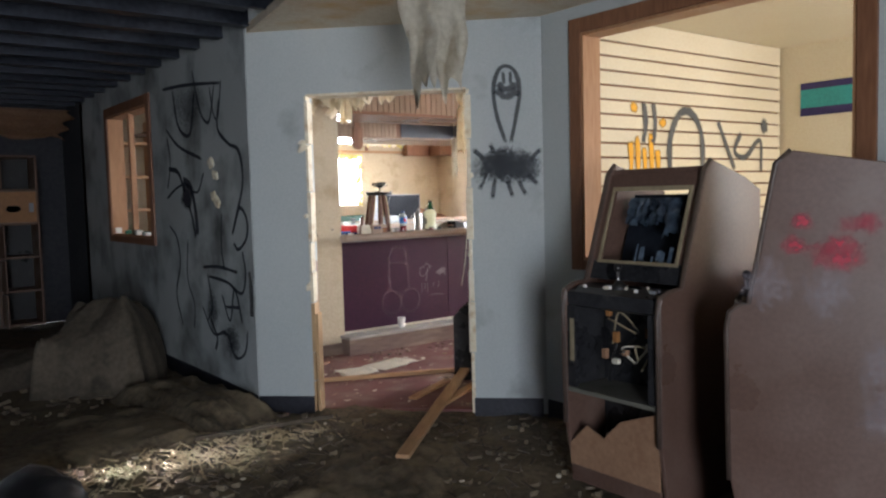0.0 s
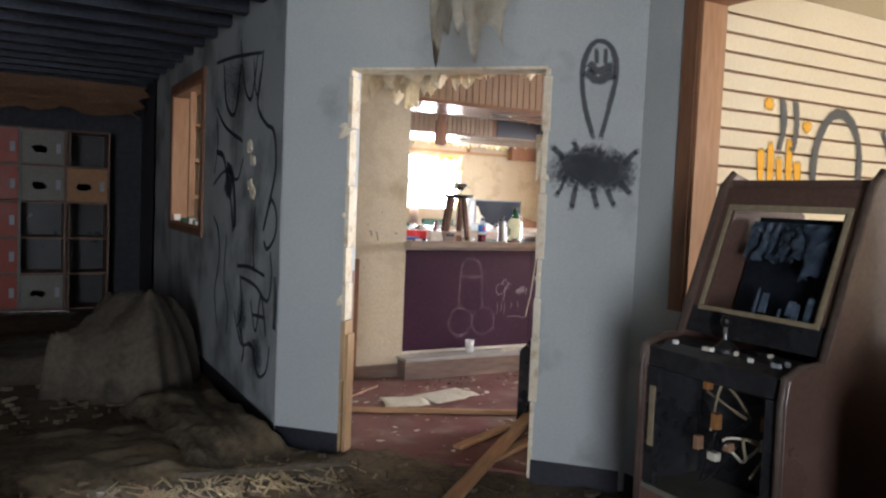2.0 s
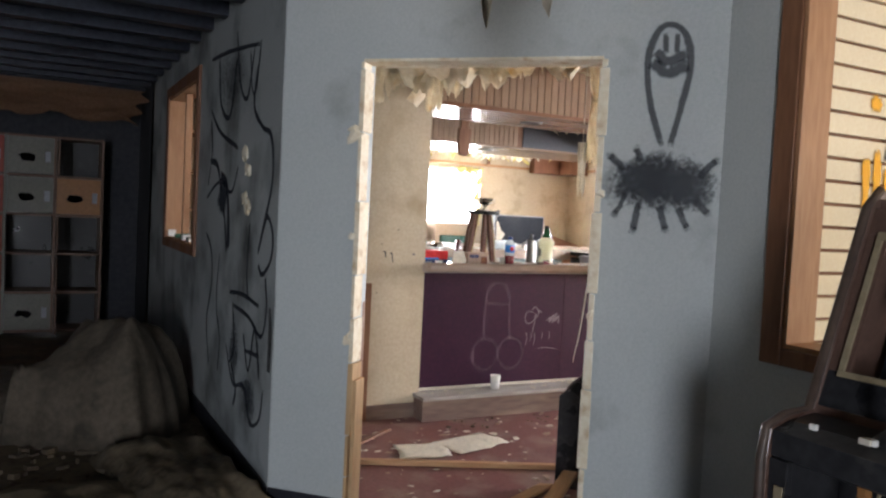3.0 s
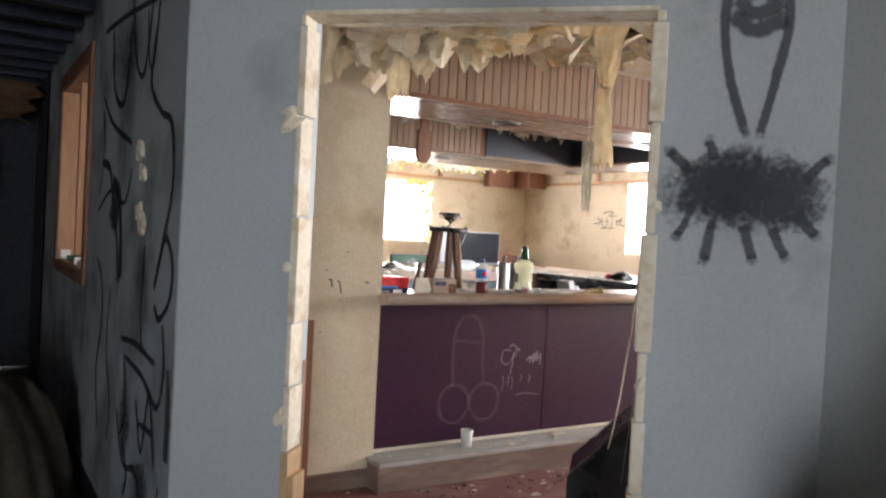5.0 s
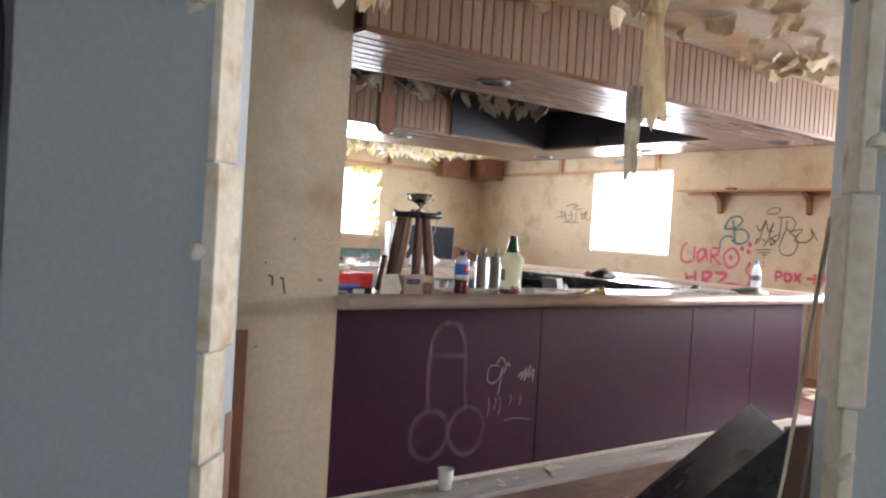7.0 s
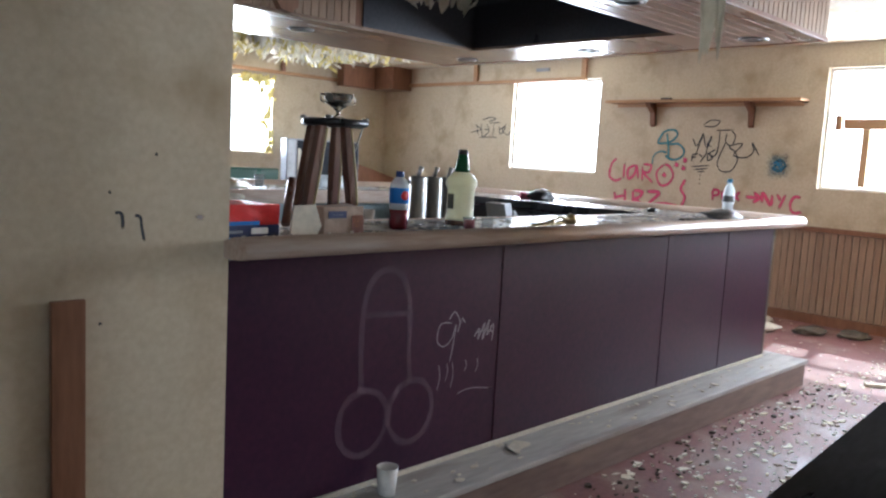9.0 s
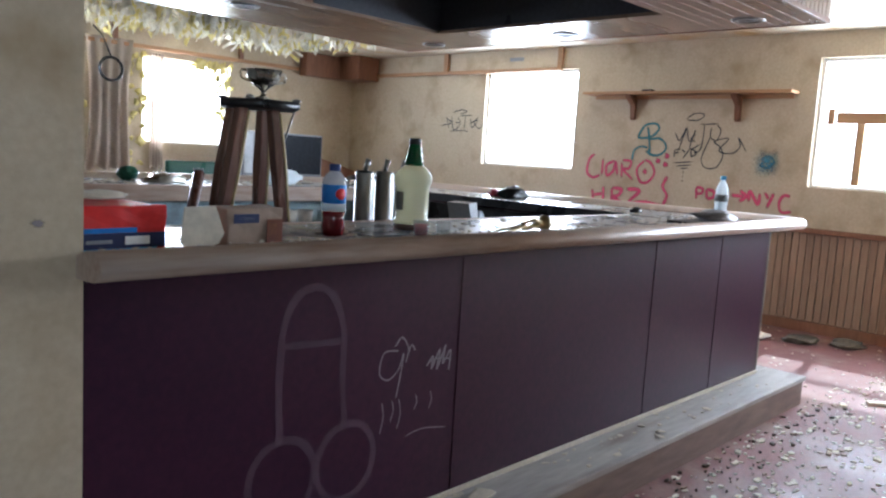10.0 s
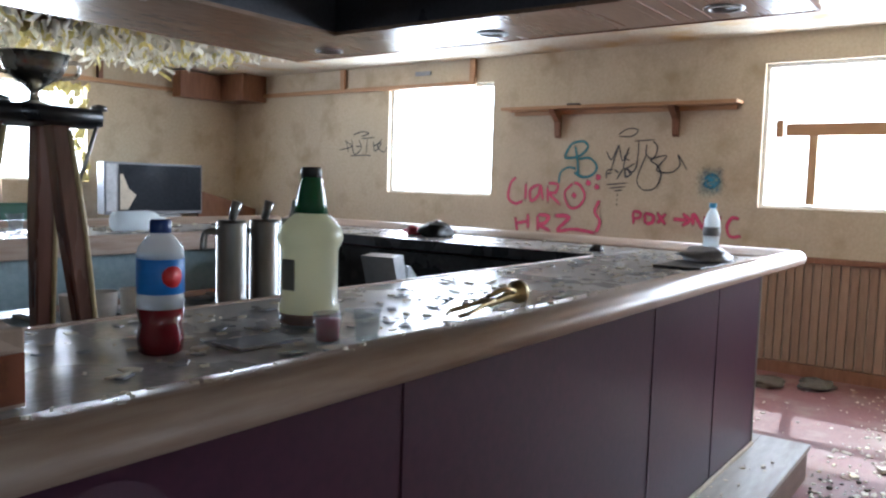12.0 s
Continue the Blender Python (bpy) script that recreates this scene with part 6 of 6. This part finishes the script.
for k in range(3):
    a = k * 2.094
    part("arm", tube(smooth_line([(0, 0, -0.07), (0.05 * math.cos(a), 0.05 * math.sin(a), -0.09), (0.085 * math.cos(a), 0.085 * math.sin(a), -0.06)], 5), 0.006, 6), "brass", pd)
jug = thing("plastic_jug", "clear plastic bottle lying on the far counter", "bottle", (5.86, 8.80, CT + 0.052))
b = lathe([(0.03, -0.14), (0.05, -0.13), (0.052, 0.05), (0.045, 0.09), (0.018, 0.13), (0.018, 0.15)], 22)
b.transform(Matrix.Rotation(radians(90), 4, "Y"))
part("jug_body", b, "cloudy", jug)
lump("foil_heap", "crumpled foil on the far counter", "foil", (5.05, 8.85, CT), (0.12, 0.07, 0.035), "silver", 4)
lump("green_cloth", "dark green cloth on the far counter", "cloth", (4.92, 9.05, CT), (0.06, 0.05, 0.06), "green", 14)
ch = thing("green_chair", "green rounded chair back beyond the far counter", "chair", (5.75, 9.75, 0.0))
part("backrest", box(-0.24, -0.02, 0.85, 0.24, 0.02, 1.14, 0.018), "green", ch)
part("seat", box(-0.22, -0.05, 0.44, 0.22, 0.38, 0.48, 0.015), "green", ch)
for x in (-0.2, 0.2):
    part("leg", tube([(x, -0.02, 0.0), (x, -0.01, 0.9)], 0.012), "steel", ch)
    part("leg", tube([(x, 0.36, 0.0), (x, 0.35, 0.45)], 0.012), "steel", ch)
single("leaning_board", extrude([(8.78, 0.0), (9.6, 0.0), (9.58, 0.96), (9.15, 1.08), (8.80, 1.17)], "y", 12.3, 12.33), "frame", "brown board leaning beyond the bar", "board")
# scraps on the counter and step
def litter(seed, count, x0, y0, x1, y1, z, smin, smax, tall, keep=lambda x, y: True, height=None):
    rnd = random.Random(seed)
    verts, faces = [], []
    for _ in range(count):
        x, y = rnd.uniform(x0, x1), rnd.uniform(y0, y1)
        if not keep(x, y):
            continue
        zz = height(x, y) if height else z
        s, a, n_ = rnd.uniform(smin, smax) * rnd.uniform(0.4, 1), rnd.uniform(0, 6.28), rnd.randint(4, 6)
        h, base = rnd.uniform(0.3, 1) * tall, len(verts)
        tx, ty = rnd.uniform(-0.25, 0.25), rnd.uniform(-0.25, 0.25)
        el = rnd.uniform(0.3, 1)
        ring = []
        for i in range(n_):
            b_ = a + 6.283 * i / n_
            r = s * rnd.uniform(0.6, 1.1)
            px, py = r * math.cos(b_), r * math.sin(b_) * el
            ring.append((px, py))
        for px, py in ring:
            verts.append((x + px, y + py, zz + 0.0005 + max(0, tx * px + ty * py)))
        for px, py in ring:
            verts.append((x + px * 0.92, y + py * 0.92, zz + h + max(0, tx * px + ty * py)))
        faces.append(tuple(range(base + n_, base + 2 * n_)))
        for i in range(n_):
            j = (i + 1) % n_
            faces.append((base + i, base + j, base + n_ + j, base + n_ + i))
    me = bpy.data.meshes.new("litter")
    me.from_pydata(verts, [], faces)
    bm = bmesh.new()
    bm.from_mesh(me)
    bpy.data.meshes.remove(me)
    return bm


single("counter_litter", litter(31, 330, BX0, 6.06, 7.1, 6.58, CT, 0.006, 0.028, 0.005), "paper", "plaster crumbs and scraps on the bar top", "litter", "stuff")
single("counter_litter", litter(32, 150, BX0, 6.06, 7.1, 6.58, CT, 0.01, 0.04, 0.004), "tv_grey", "dull foil scraps on the bar top", "litter", "stuff")
single("counter_litter", litter(33, 120, 6.66, 6.6, 7.2, 8.6, CT, 0.006, 0.03, 0.006), "paper", "crumbs on the side counter", "litter", "stuff")
single("counter_litter", litter(34, 160, 3.5, 8.62, 7.1, 9.15, CT, 0.01, 0.06, 0.012), "paper", "scraps on the far counter", "litter", "stuff")
single("rail_crumbs", litter(35, 220, BX0, BY0 - 0.13, 6.9, BY0 - 0.07, 1.058, 0.003, 0.010, 0.006), "paper", "crumbs along the arm rail", "litter", "stuff")
single("step_litter", litter(36, 70, BX0, 5.9, BX1, 6.07, 0.166, 0.008, 0.035, 0.006), "paper", "scraps on the bar step", "litter", "stuff")
rnd = random.Random(58)
for k in range(16):
    x, y, r = rnd.uniform(4.35, 5.2), rnd.uniform(6.08, 6.4), rnd.uniform(0.012, 0.035)
    n = rnd.randint(3, 5)
    b = extrude([(r * rnd.uniform(0.6, 1.2) * math.cos(6.283 * i / n), r * rnd.uniform(0.5, 1.2) * math.sin(6.283 * i / n)) for i in range(n)], "z", 0.0, 0.003)
    single("glass_shard", b, ("clear", "tv_grey", "paper")[k % 3], "broken shard lying on the dusty bar top", "glass shard", loc=(x, y, CT + 0.0005), rz=rnd.uniform(0, 360), group="shards on the bar top")
single("menu_card", box(4.40, 6.20, CT, 4.54, 6.28, CT + 0.006, 0.002), "tv_grey", "flat grey card on the bar top", "card")

# ---------------------------------------------------------------- floor clutter
off_bar = lambda x, y: not (3.4 < x < 7.45 and 5.85 < y < 9.3) and x + y > DIAG + 0.2
single("floor_litter", litter(41, 900, 2.4, 3.6, 9.5, 7.6, 0.0, 0.008, 0.04, 0.005, off_bar), "paper", "plaster flakes scattered on the bar floor", "litter", "stuff")
single("floor_litter", litter(42, 420, 2.4, 3.6, 9.5, 6.0, 0.0, 0.008, 0.04, 0.008, off_bar), "card", "brown crumbled debris on the bar floor", "litter", "stuff")
single("floor_litter", litter(47, 170, 3.5, 5.62, 7.6, 5.88, 0.0, 0.006, 0.026, 0.012, off_bar), "sodden", "dark crumbled debris against the bar step", "litter", "stuff")
single("floor_litter", litter(48, 1500, 4.5, 4.0, 9.4, 5.85, 0.0, 0.004, 0.02, 0.004, off_bar), "flake_white", "small white flakes on the maroon floor", "litter", "stuff")
single("floor_litter", litter(43, 320, 5.2, 5.2, 8.6, 5.86, 0.0, 0.01, 0.045, 0.008, off_bar), "flake_white", "white flakes along the bar step", "litter", "stuff")
in_hall = lambda x, y: (x < 2.0 if y > 4.7 else x + y < DIAG - 0.1) and x < 3.35
single("hall_litter", litter(44, 2200, -2.5, 0.2, 3.4, 7.5, 0.0, 0.01, 0.07, 0.03, in_hall, rubble), "mud", "muddy crumbled debris on the hall floor", "litter", "stuff")
single("hall_litter", litter(45, 500, -2.0, 1.0, 3.4, 6.0, 0.0, 0.01, 0.05, 0.02, in_hall, rubble), "sodden", "pale plaster bits on the hall floor", "litter", "stuff")
single("hall_litter", litter(46, 160, -1.5, 2.2, 2.8, 4.6, 0.0, 0.008, 0.03, 0.012, in_hall, rubble), "paper", "pale scraps on the hall floor", "litter", "stuff")


def splinters(seed, count, a, b, spread):
    """Short straw-like splinters strewn along a line on the hall floor: one mesh."""
    rnd = random.Random(seed)
    bm = bmesh.new()
    for _ in range(count):
        u = rnd.random()
        x, y = a[0] + (b[0] - a[0]) * u + rnd.gauss(0, spread), a[1] + (b[1] - a[1]) * u + rnd.gauss(0, spread)
        if not in_hall(x, y):
            continue
        l, w_, t = rnd.uniform(0.03, 0.12), rnd.uniform(0.002, 0.007), rnd.uniform(0, 3.14)
        dx, dy, z = math.cos(t), math.sin(t), rubble(x, y) + 0.004
        tip = rnd.uniform(0, 0.03)
        vs = [bm.verts.new((x + p * dx * l / 2 - q * dy * w_, y + p * dy * l / 2 + q * dx * w_, z + (tip if p > 0 else 0) + r)) for r in (0, 0.004) for p, q in ((-1, -1), (1, -1), (1, 1), (-1, 1))]
        for f in ((3, 2, 1, 0), (4, 5, 6, 7), (0, 1, 5, 4), (1, 2, 6, 5), (2, 3, 7, 6), (3, 0, 4, 7)):
            bm.faces.new([vs[i] for i in f])
    return bm


single("floor_splinters", splinters(91, 650, (0.2, 4.05), (2.1, 4.2), 0.15), "straw", "pale straw-like splinters strewn on the hall floor", "splinters", "stuff")
single("floor_splinters", splinters(92, 500, (0.4, 3.4), (3.0, 3.4), 0.4), "sodden", "dark sodden splinters strewn on the hall floor", "splinters", "stuff")


def plank(label, a, b, w, h, mat="plank", group="broken planks"):
    a, b = Vector(a), Vector(b)
    d = b - a
    bm = box(0, -w / 2, 0, d.length, w / 2, h, 0.004)
    for v in bm.verts:
        if v.co.x > d.length - 0.02:
            v.co.x += 0.05 * noise.noise(v.co * 30)
    ob = single("loose_plank", bm, mat, label, "plank", group=group)
    ob.matrix_basis = Matrix.Translation(a) @ d.to_track_quat("X", "Z").to_matrix().to_4x4()
    return ob


plank("pale broken plank lying across the doorway", (2.20, 3.28, 0.035), (3.63, 4.52, 0.075), 0.075, 0.022)
plank("short broken plank by the doorway", (2.98, 4.30, 0.004), (3.5, 4.55, 0.008), 0.06, 0.02)
plank("broken plank under the longer one", (3.05, 4.06, 0.004), (3.62, 4.34, 0.008), 0.07, 0.02)
plank("narrow batten across the floor beyond the doorway", (2.72, 5.22, 0.002), (3.85, 4.72, 0.002), 0.035, 0.03)
plank("thin dark batten on the hall floor", (1.5, 4.35, 0.03), (2.3, 4.22, 0.03), 0.03, 0.02, "sodden")
plank("small scrap of wood by the beige wall", (2.85, 5.55, 0.004), (3.1, 5.72, 0.012), 0.03, 0.015, "frame")
for k, (x, y, rz, w, d) in enumerate(((3.5, 5.35, 15, 0.42, 0.26), (3.15, 5.3, -10, 0.3, 0.25), (7.9, 5.35, 10, 0.42, 0.25), (8.5, 5.2, 40, 0.22, 0.30), (4.6, 5.3, 30, 0.2, 0.16), (4.75, 6.0, 20, 0.10, 0.07))):
    b = uneven(-w / 2, -d / 2, w / 2, d / 2, 10, 8, lambda px, py: 0.006 + 0.012 * noise.noise(Vector((px * 9, py * 9, k))) ** 2)
    for v in b.verts:
        v.co += Vector((noise.noise(v.co * 14), noise.noise(v.co * 14 + Vector((3, 3, 3))), 0)) * 0.04
    bmesh.ops.solidify(b, geom=b.faces[:], thickness=-0.003)
    single("paper_sheet", b, "white" if k in (2, 3) else "paper", "dirty crumpled paper sheet on the floor", "paper", loc=(x, y, 0.166 if k == 5 else 0.003), rz=rz, group="paper sheets")
for k, (x, y) in enumerate(((9.2, 6.5), (9.0, 6.8), (9.35, 6.2), (9.3, 7.0))):
    lump("plaster_chunk", "broken plaster chunk on the floor by the panelling", "plaster chunk", (x, y, 0.0), (0.16, 0.12, 0.03), "paper" if k % 2 else "sodden", 20 + k, group="plaster chunks")
plank("pale batten on the maroon floor", (7.75, 5.62, 0.003), (8.05, 5.3, 0.003), 0.04, 0.02, "flake_white")
# dark overturned cabinet behind the doorway, with a torn strip hanging by the door edge
oc = thing("overturned_cabinet", "dark box cabinet tipped over beside the doorway", "cabinet", (3.83, 4.27, 0.0), -45)
fp = extrude([(-0.40, 0.0), (0.0, 0.0), (0.0, 0.88), (-0.40, 0.48)], "y", 0.0, 0.018)
part("front_panel", fp, "cab_black", oc)
sp = extrude([(0.0, 0.0), (0.62, 0.0), (0.62, 0.99), (0.0, 0.88)], "y", 0.02, 0.038)
part("side_panel", sp, "locker_brown", oc, "dull brown side panel")
part("top_panel", extrude([(0.0, 0.865), (0.0, 0.85), (-0.40, 0.45), (-0.40, 0.465)], "y", 0.02, 0.40), "cab_black", oc)
part("handle", tube([(-0.35, -0.002, 0.515), (-0.35, -0.03, 0.53), (-0.30, -0.03, 0.58), (-0.30, -0.002, 0.565)], 0.006, 8), "black", oc)
single("torn_strip", tube(smooth_line([(3.165, 3.86, 1.40), (3.16, 3.88, 1.2), (3.145, 3.90, 0.95), (3.13, 3.92, 0.80)], 8), 0.005, 6, 0.35), "plaster_edge", "thin torn strip hanging on the door edge", "torn strip")
single("torn_strip", tube(smooth_line([(3.19, 3.86, 1.30), (3.185, 3.88, 1.0), (3.17, 3.90, 0.7)], 8), 0.004, 6, 0.35), "steel", "thin wire hanging on the door edge", "wire")
lan = thing("ceiling_lantern", "small brass and glass ceiling lantern", "ceiling lamp", (4.24, 4.82, 2.478))
part("lantern_cap", lathe([(0.10, 0.0), (0.10, -0.012), (0.09, -0.02), (0.0, -0.021)], 8), "brass", lan)
part("lantern_glass", lathe([(0.088, -0.02), (0.088, -0.075), (0.0, -0.125)], 8), "clear", lan)
for k in range(8):
    a = 2 * math.pi * k / 8
    part("lantern_rib", tube([(0.089 * math.cos(a), 0.089 * math.sin(a), -0.02), (0.089 * math.cos(a), 0.089 * math.sin(a), -0.075), (0, 0, -0.126)], 0.004, 5), "brass", lan)

# ---------------------------------------------------------------- hall: lockers, fallen tiles
lk = thing("locker_bank", "bank of small battered lockers in red, grey and orange", "lockers", (0.0, 9.72, 0.0))
LW, LH, LZ = 0.42, 0.375, 0.07
cols = {0: "locker_red", 1: "locker_grey", 2: "locker_orange", 3: "locker_red", 4: "locker_grey"}
part("carcass_back", box(-0.42, 0.40, 0.05, 1.70, 0.43, 1.95), "black", lk)
for c in range(6):
    x = -0.40 + LW * c
    part("divider", box(x - 0.012, 0.0, 0.05, x + 0.012, 0.40, 1.95, 0.002), "locker_brown" if c > 3 else "locker_grey", lk)
for r in range(6):
    part("shelf_plate", box(-0.40, 0.005, LZ + LH * r - 0.012, 1.70, 0.40, LZ + LH * r + 0.010, 0.002), "locker_brown", lk)
random.seed(3)
for c in range(5):
    for r in range(5):
        x, z = -0.40 + LW * c, LZ + LH * r
        col = {0: "locker_red", 1: "locker_red", 2: "locker_red", 3: "locker_grey", 4: "locker_orange"}[c]
        is_open = (c == 4 and r in (0, 1, 2, 4)) or (c == 3 and r in (1, 2)) or (c == 1 and r == 2)
        if is_open:
            if c == 4:
                part("locker_door", box(x + 0.015, -0.34, z + 0.015, x + 0.03, -0.005, z + LH - 0.015, 0.003), "locker_brown", lk)
            continue
        dr = part("locker_door", box(x + 0.015, -0.012, z + 0.015, x + LW - 0.015, 0.004, z + LH - 0.015, 0.004), col, lk)
        part("lock_plate", box(x + LW - 0.09, -0.022, z + 0.13, x + LW - 0.045, -0.013, z + 0.23, 0.003), "tv_grey", dr)
        b = bmesh.new()
        vs = [b.verts.new((x + LW * 0.42 + (0.07 + 0.03 * noise.noise(Vector((a, c, r)))) * math.cos(a), -0.0155, z + LH * 0.45 + (0.04 + 0.04 * noise.noise(Vector((c, a, r)))) * math.sin(a))) for a in [i * 0.4488 for i in range(14)]]
        b.faces.new(vs)
        bmesh.ops.solidify(b, geom=b.faces[:], thickness=0.001)
        part("torn_hole", b, "black", dr)


def draped(name, label, w, d, h, seed, loc, rz, mat="sodden"):
    """A sodden sheet slumped over a heap: steep front, lumpy top."""
    bm = bmesh.new()
    g = {}
    nx, ny = 34, 34
    for i in range(nx + 1):
        for j in range(ny + 1):
            u, v = 2 * i / nx - 1, 2 * j / ny - 1
            e = max(abs(u) ** 2.2, abs(v) ** 2.2)
            z = h * max(0, 1 - e ** 2.6) * (0.86 + 0.3 * noise.noise(Vector((u * 1.8, v * 1.8, seed))))
            p = Vector((u * 3, v * 3, seed))
            g[i, j] = bm.verts.new((u * w / 2 * (1 + 0.12 * noise.noise(p)), v * d / 2 * (1 + 0.12 * noise.noise(p + Vector((9, 0, 0)))), max(0, z + 0.03 * noise.noise(p * 2.2))))
    for i in range(nx):
        for j in range(ny):
            f = bm.faces.new((g[i, j], g[i + 1, j], g[i + 1, j + 1], g[i, j + 1]))
            f.smooth = True
    return single(name, bm, mat, label, "debris", loc=loc, rz=rz)


draped("slumped_board", "sodden ceiling board slumped over a heap in the hall", 0.85, 0.8, 0.70, 4.6, (1.50, 6.35, -0.02), -30)
draped("rubble_mound", "low heap of sodden debris on the hall floor", 1.5, 1.1, 0.22, 5.1, (0.9, 7.2, -0.02), 20)
draped("rubble_mound", "low heap of muddy debris by the wall", 0.6, 1.4, 0.16, 8.4, (1.78, 5.2, -0.03), 8, "mud")
draped("rubble_mound", "flat spread of muddy debris on the hall floor", 1.6, 1.0, 0.10, 3.7, (0.9, 4.9, -0.03), 0, "mud")
draped("rubble_mound", "flat sodden carpet piece before the doorway", 1.0, 0.8, 0.05, 6.7, (2.1, 3.3, -0.02), 40, "mud")
lump("black_bag", "collapsed black bag on the hall floor", "bag", (0.55, 3.9, -0.02), (0.26, 0.2, 0.12), "black", 31)
single("sagging_lining", sheet(2.2, 0.36, 0.06, 23, nx=40, taper=0.95), "board_raw", "sagging brown lining hanging above the lockers", "hanging lining", loc=(0.95, 9.4, 2.44), rz=4)
# scratches and nail holes on the beige wall
on_beige = lambda u, v, d: (u, 6.037 - d, v)
mk = thing("wall_mark", "dark scratched marks and nail holes on the beige wall", "mark")
for pts in ([(3.154, 1.129), (3.171, 1.124), (3.174, 1.086)], [(3.203, 1.121), (3.218, 1.116), (3.222, 1.089), (3.229, 1.054)]):
    part("scratch", stroke(bmesh.new(), on_beige, pts, 0.006, 6), "spray_black", mk)
for u, v in [(3.141, 1.179), (3.258, 1.276), (3.119, 0.853)]:
    part("nail_hole", blot(bmesh.new(), on_beige, u, v, 0.005, 0.006), "spray_black", mk)
part("chip", blot(bmesh.new(), on_beige, 3.379, 1.114, 0.016, 0.010), "chalk", mk)
# beer mats and loose cable behind the bar
single("hanging_cable", tube(smooth_line([(5.35, 8.27, 0.66), (5.45, 8.22, 0.5), (5.6, 8.24, 0.45), (5.7, 8.27, 0.6)], 6), 0.008, 6), "black", "black cable looped on the work unit", "cable")
single("steel_pan", box(4.62, 6.64, 0.93, 5.2, 6.86, 0.961, 0.006), "steel", "shallow steel pan behind the bar", "pan")
for k in range(3):
    tumbler(4.44 + 0.07 * k, 6.80, 0.07, 0.03, "cloudy plastic cup behind the bar", "white", 0.989)
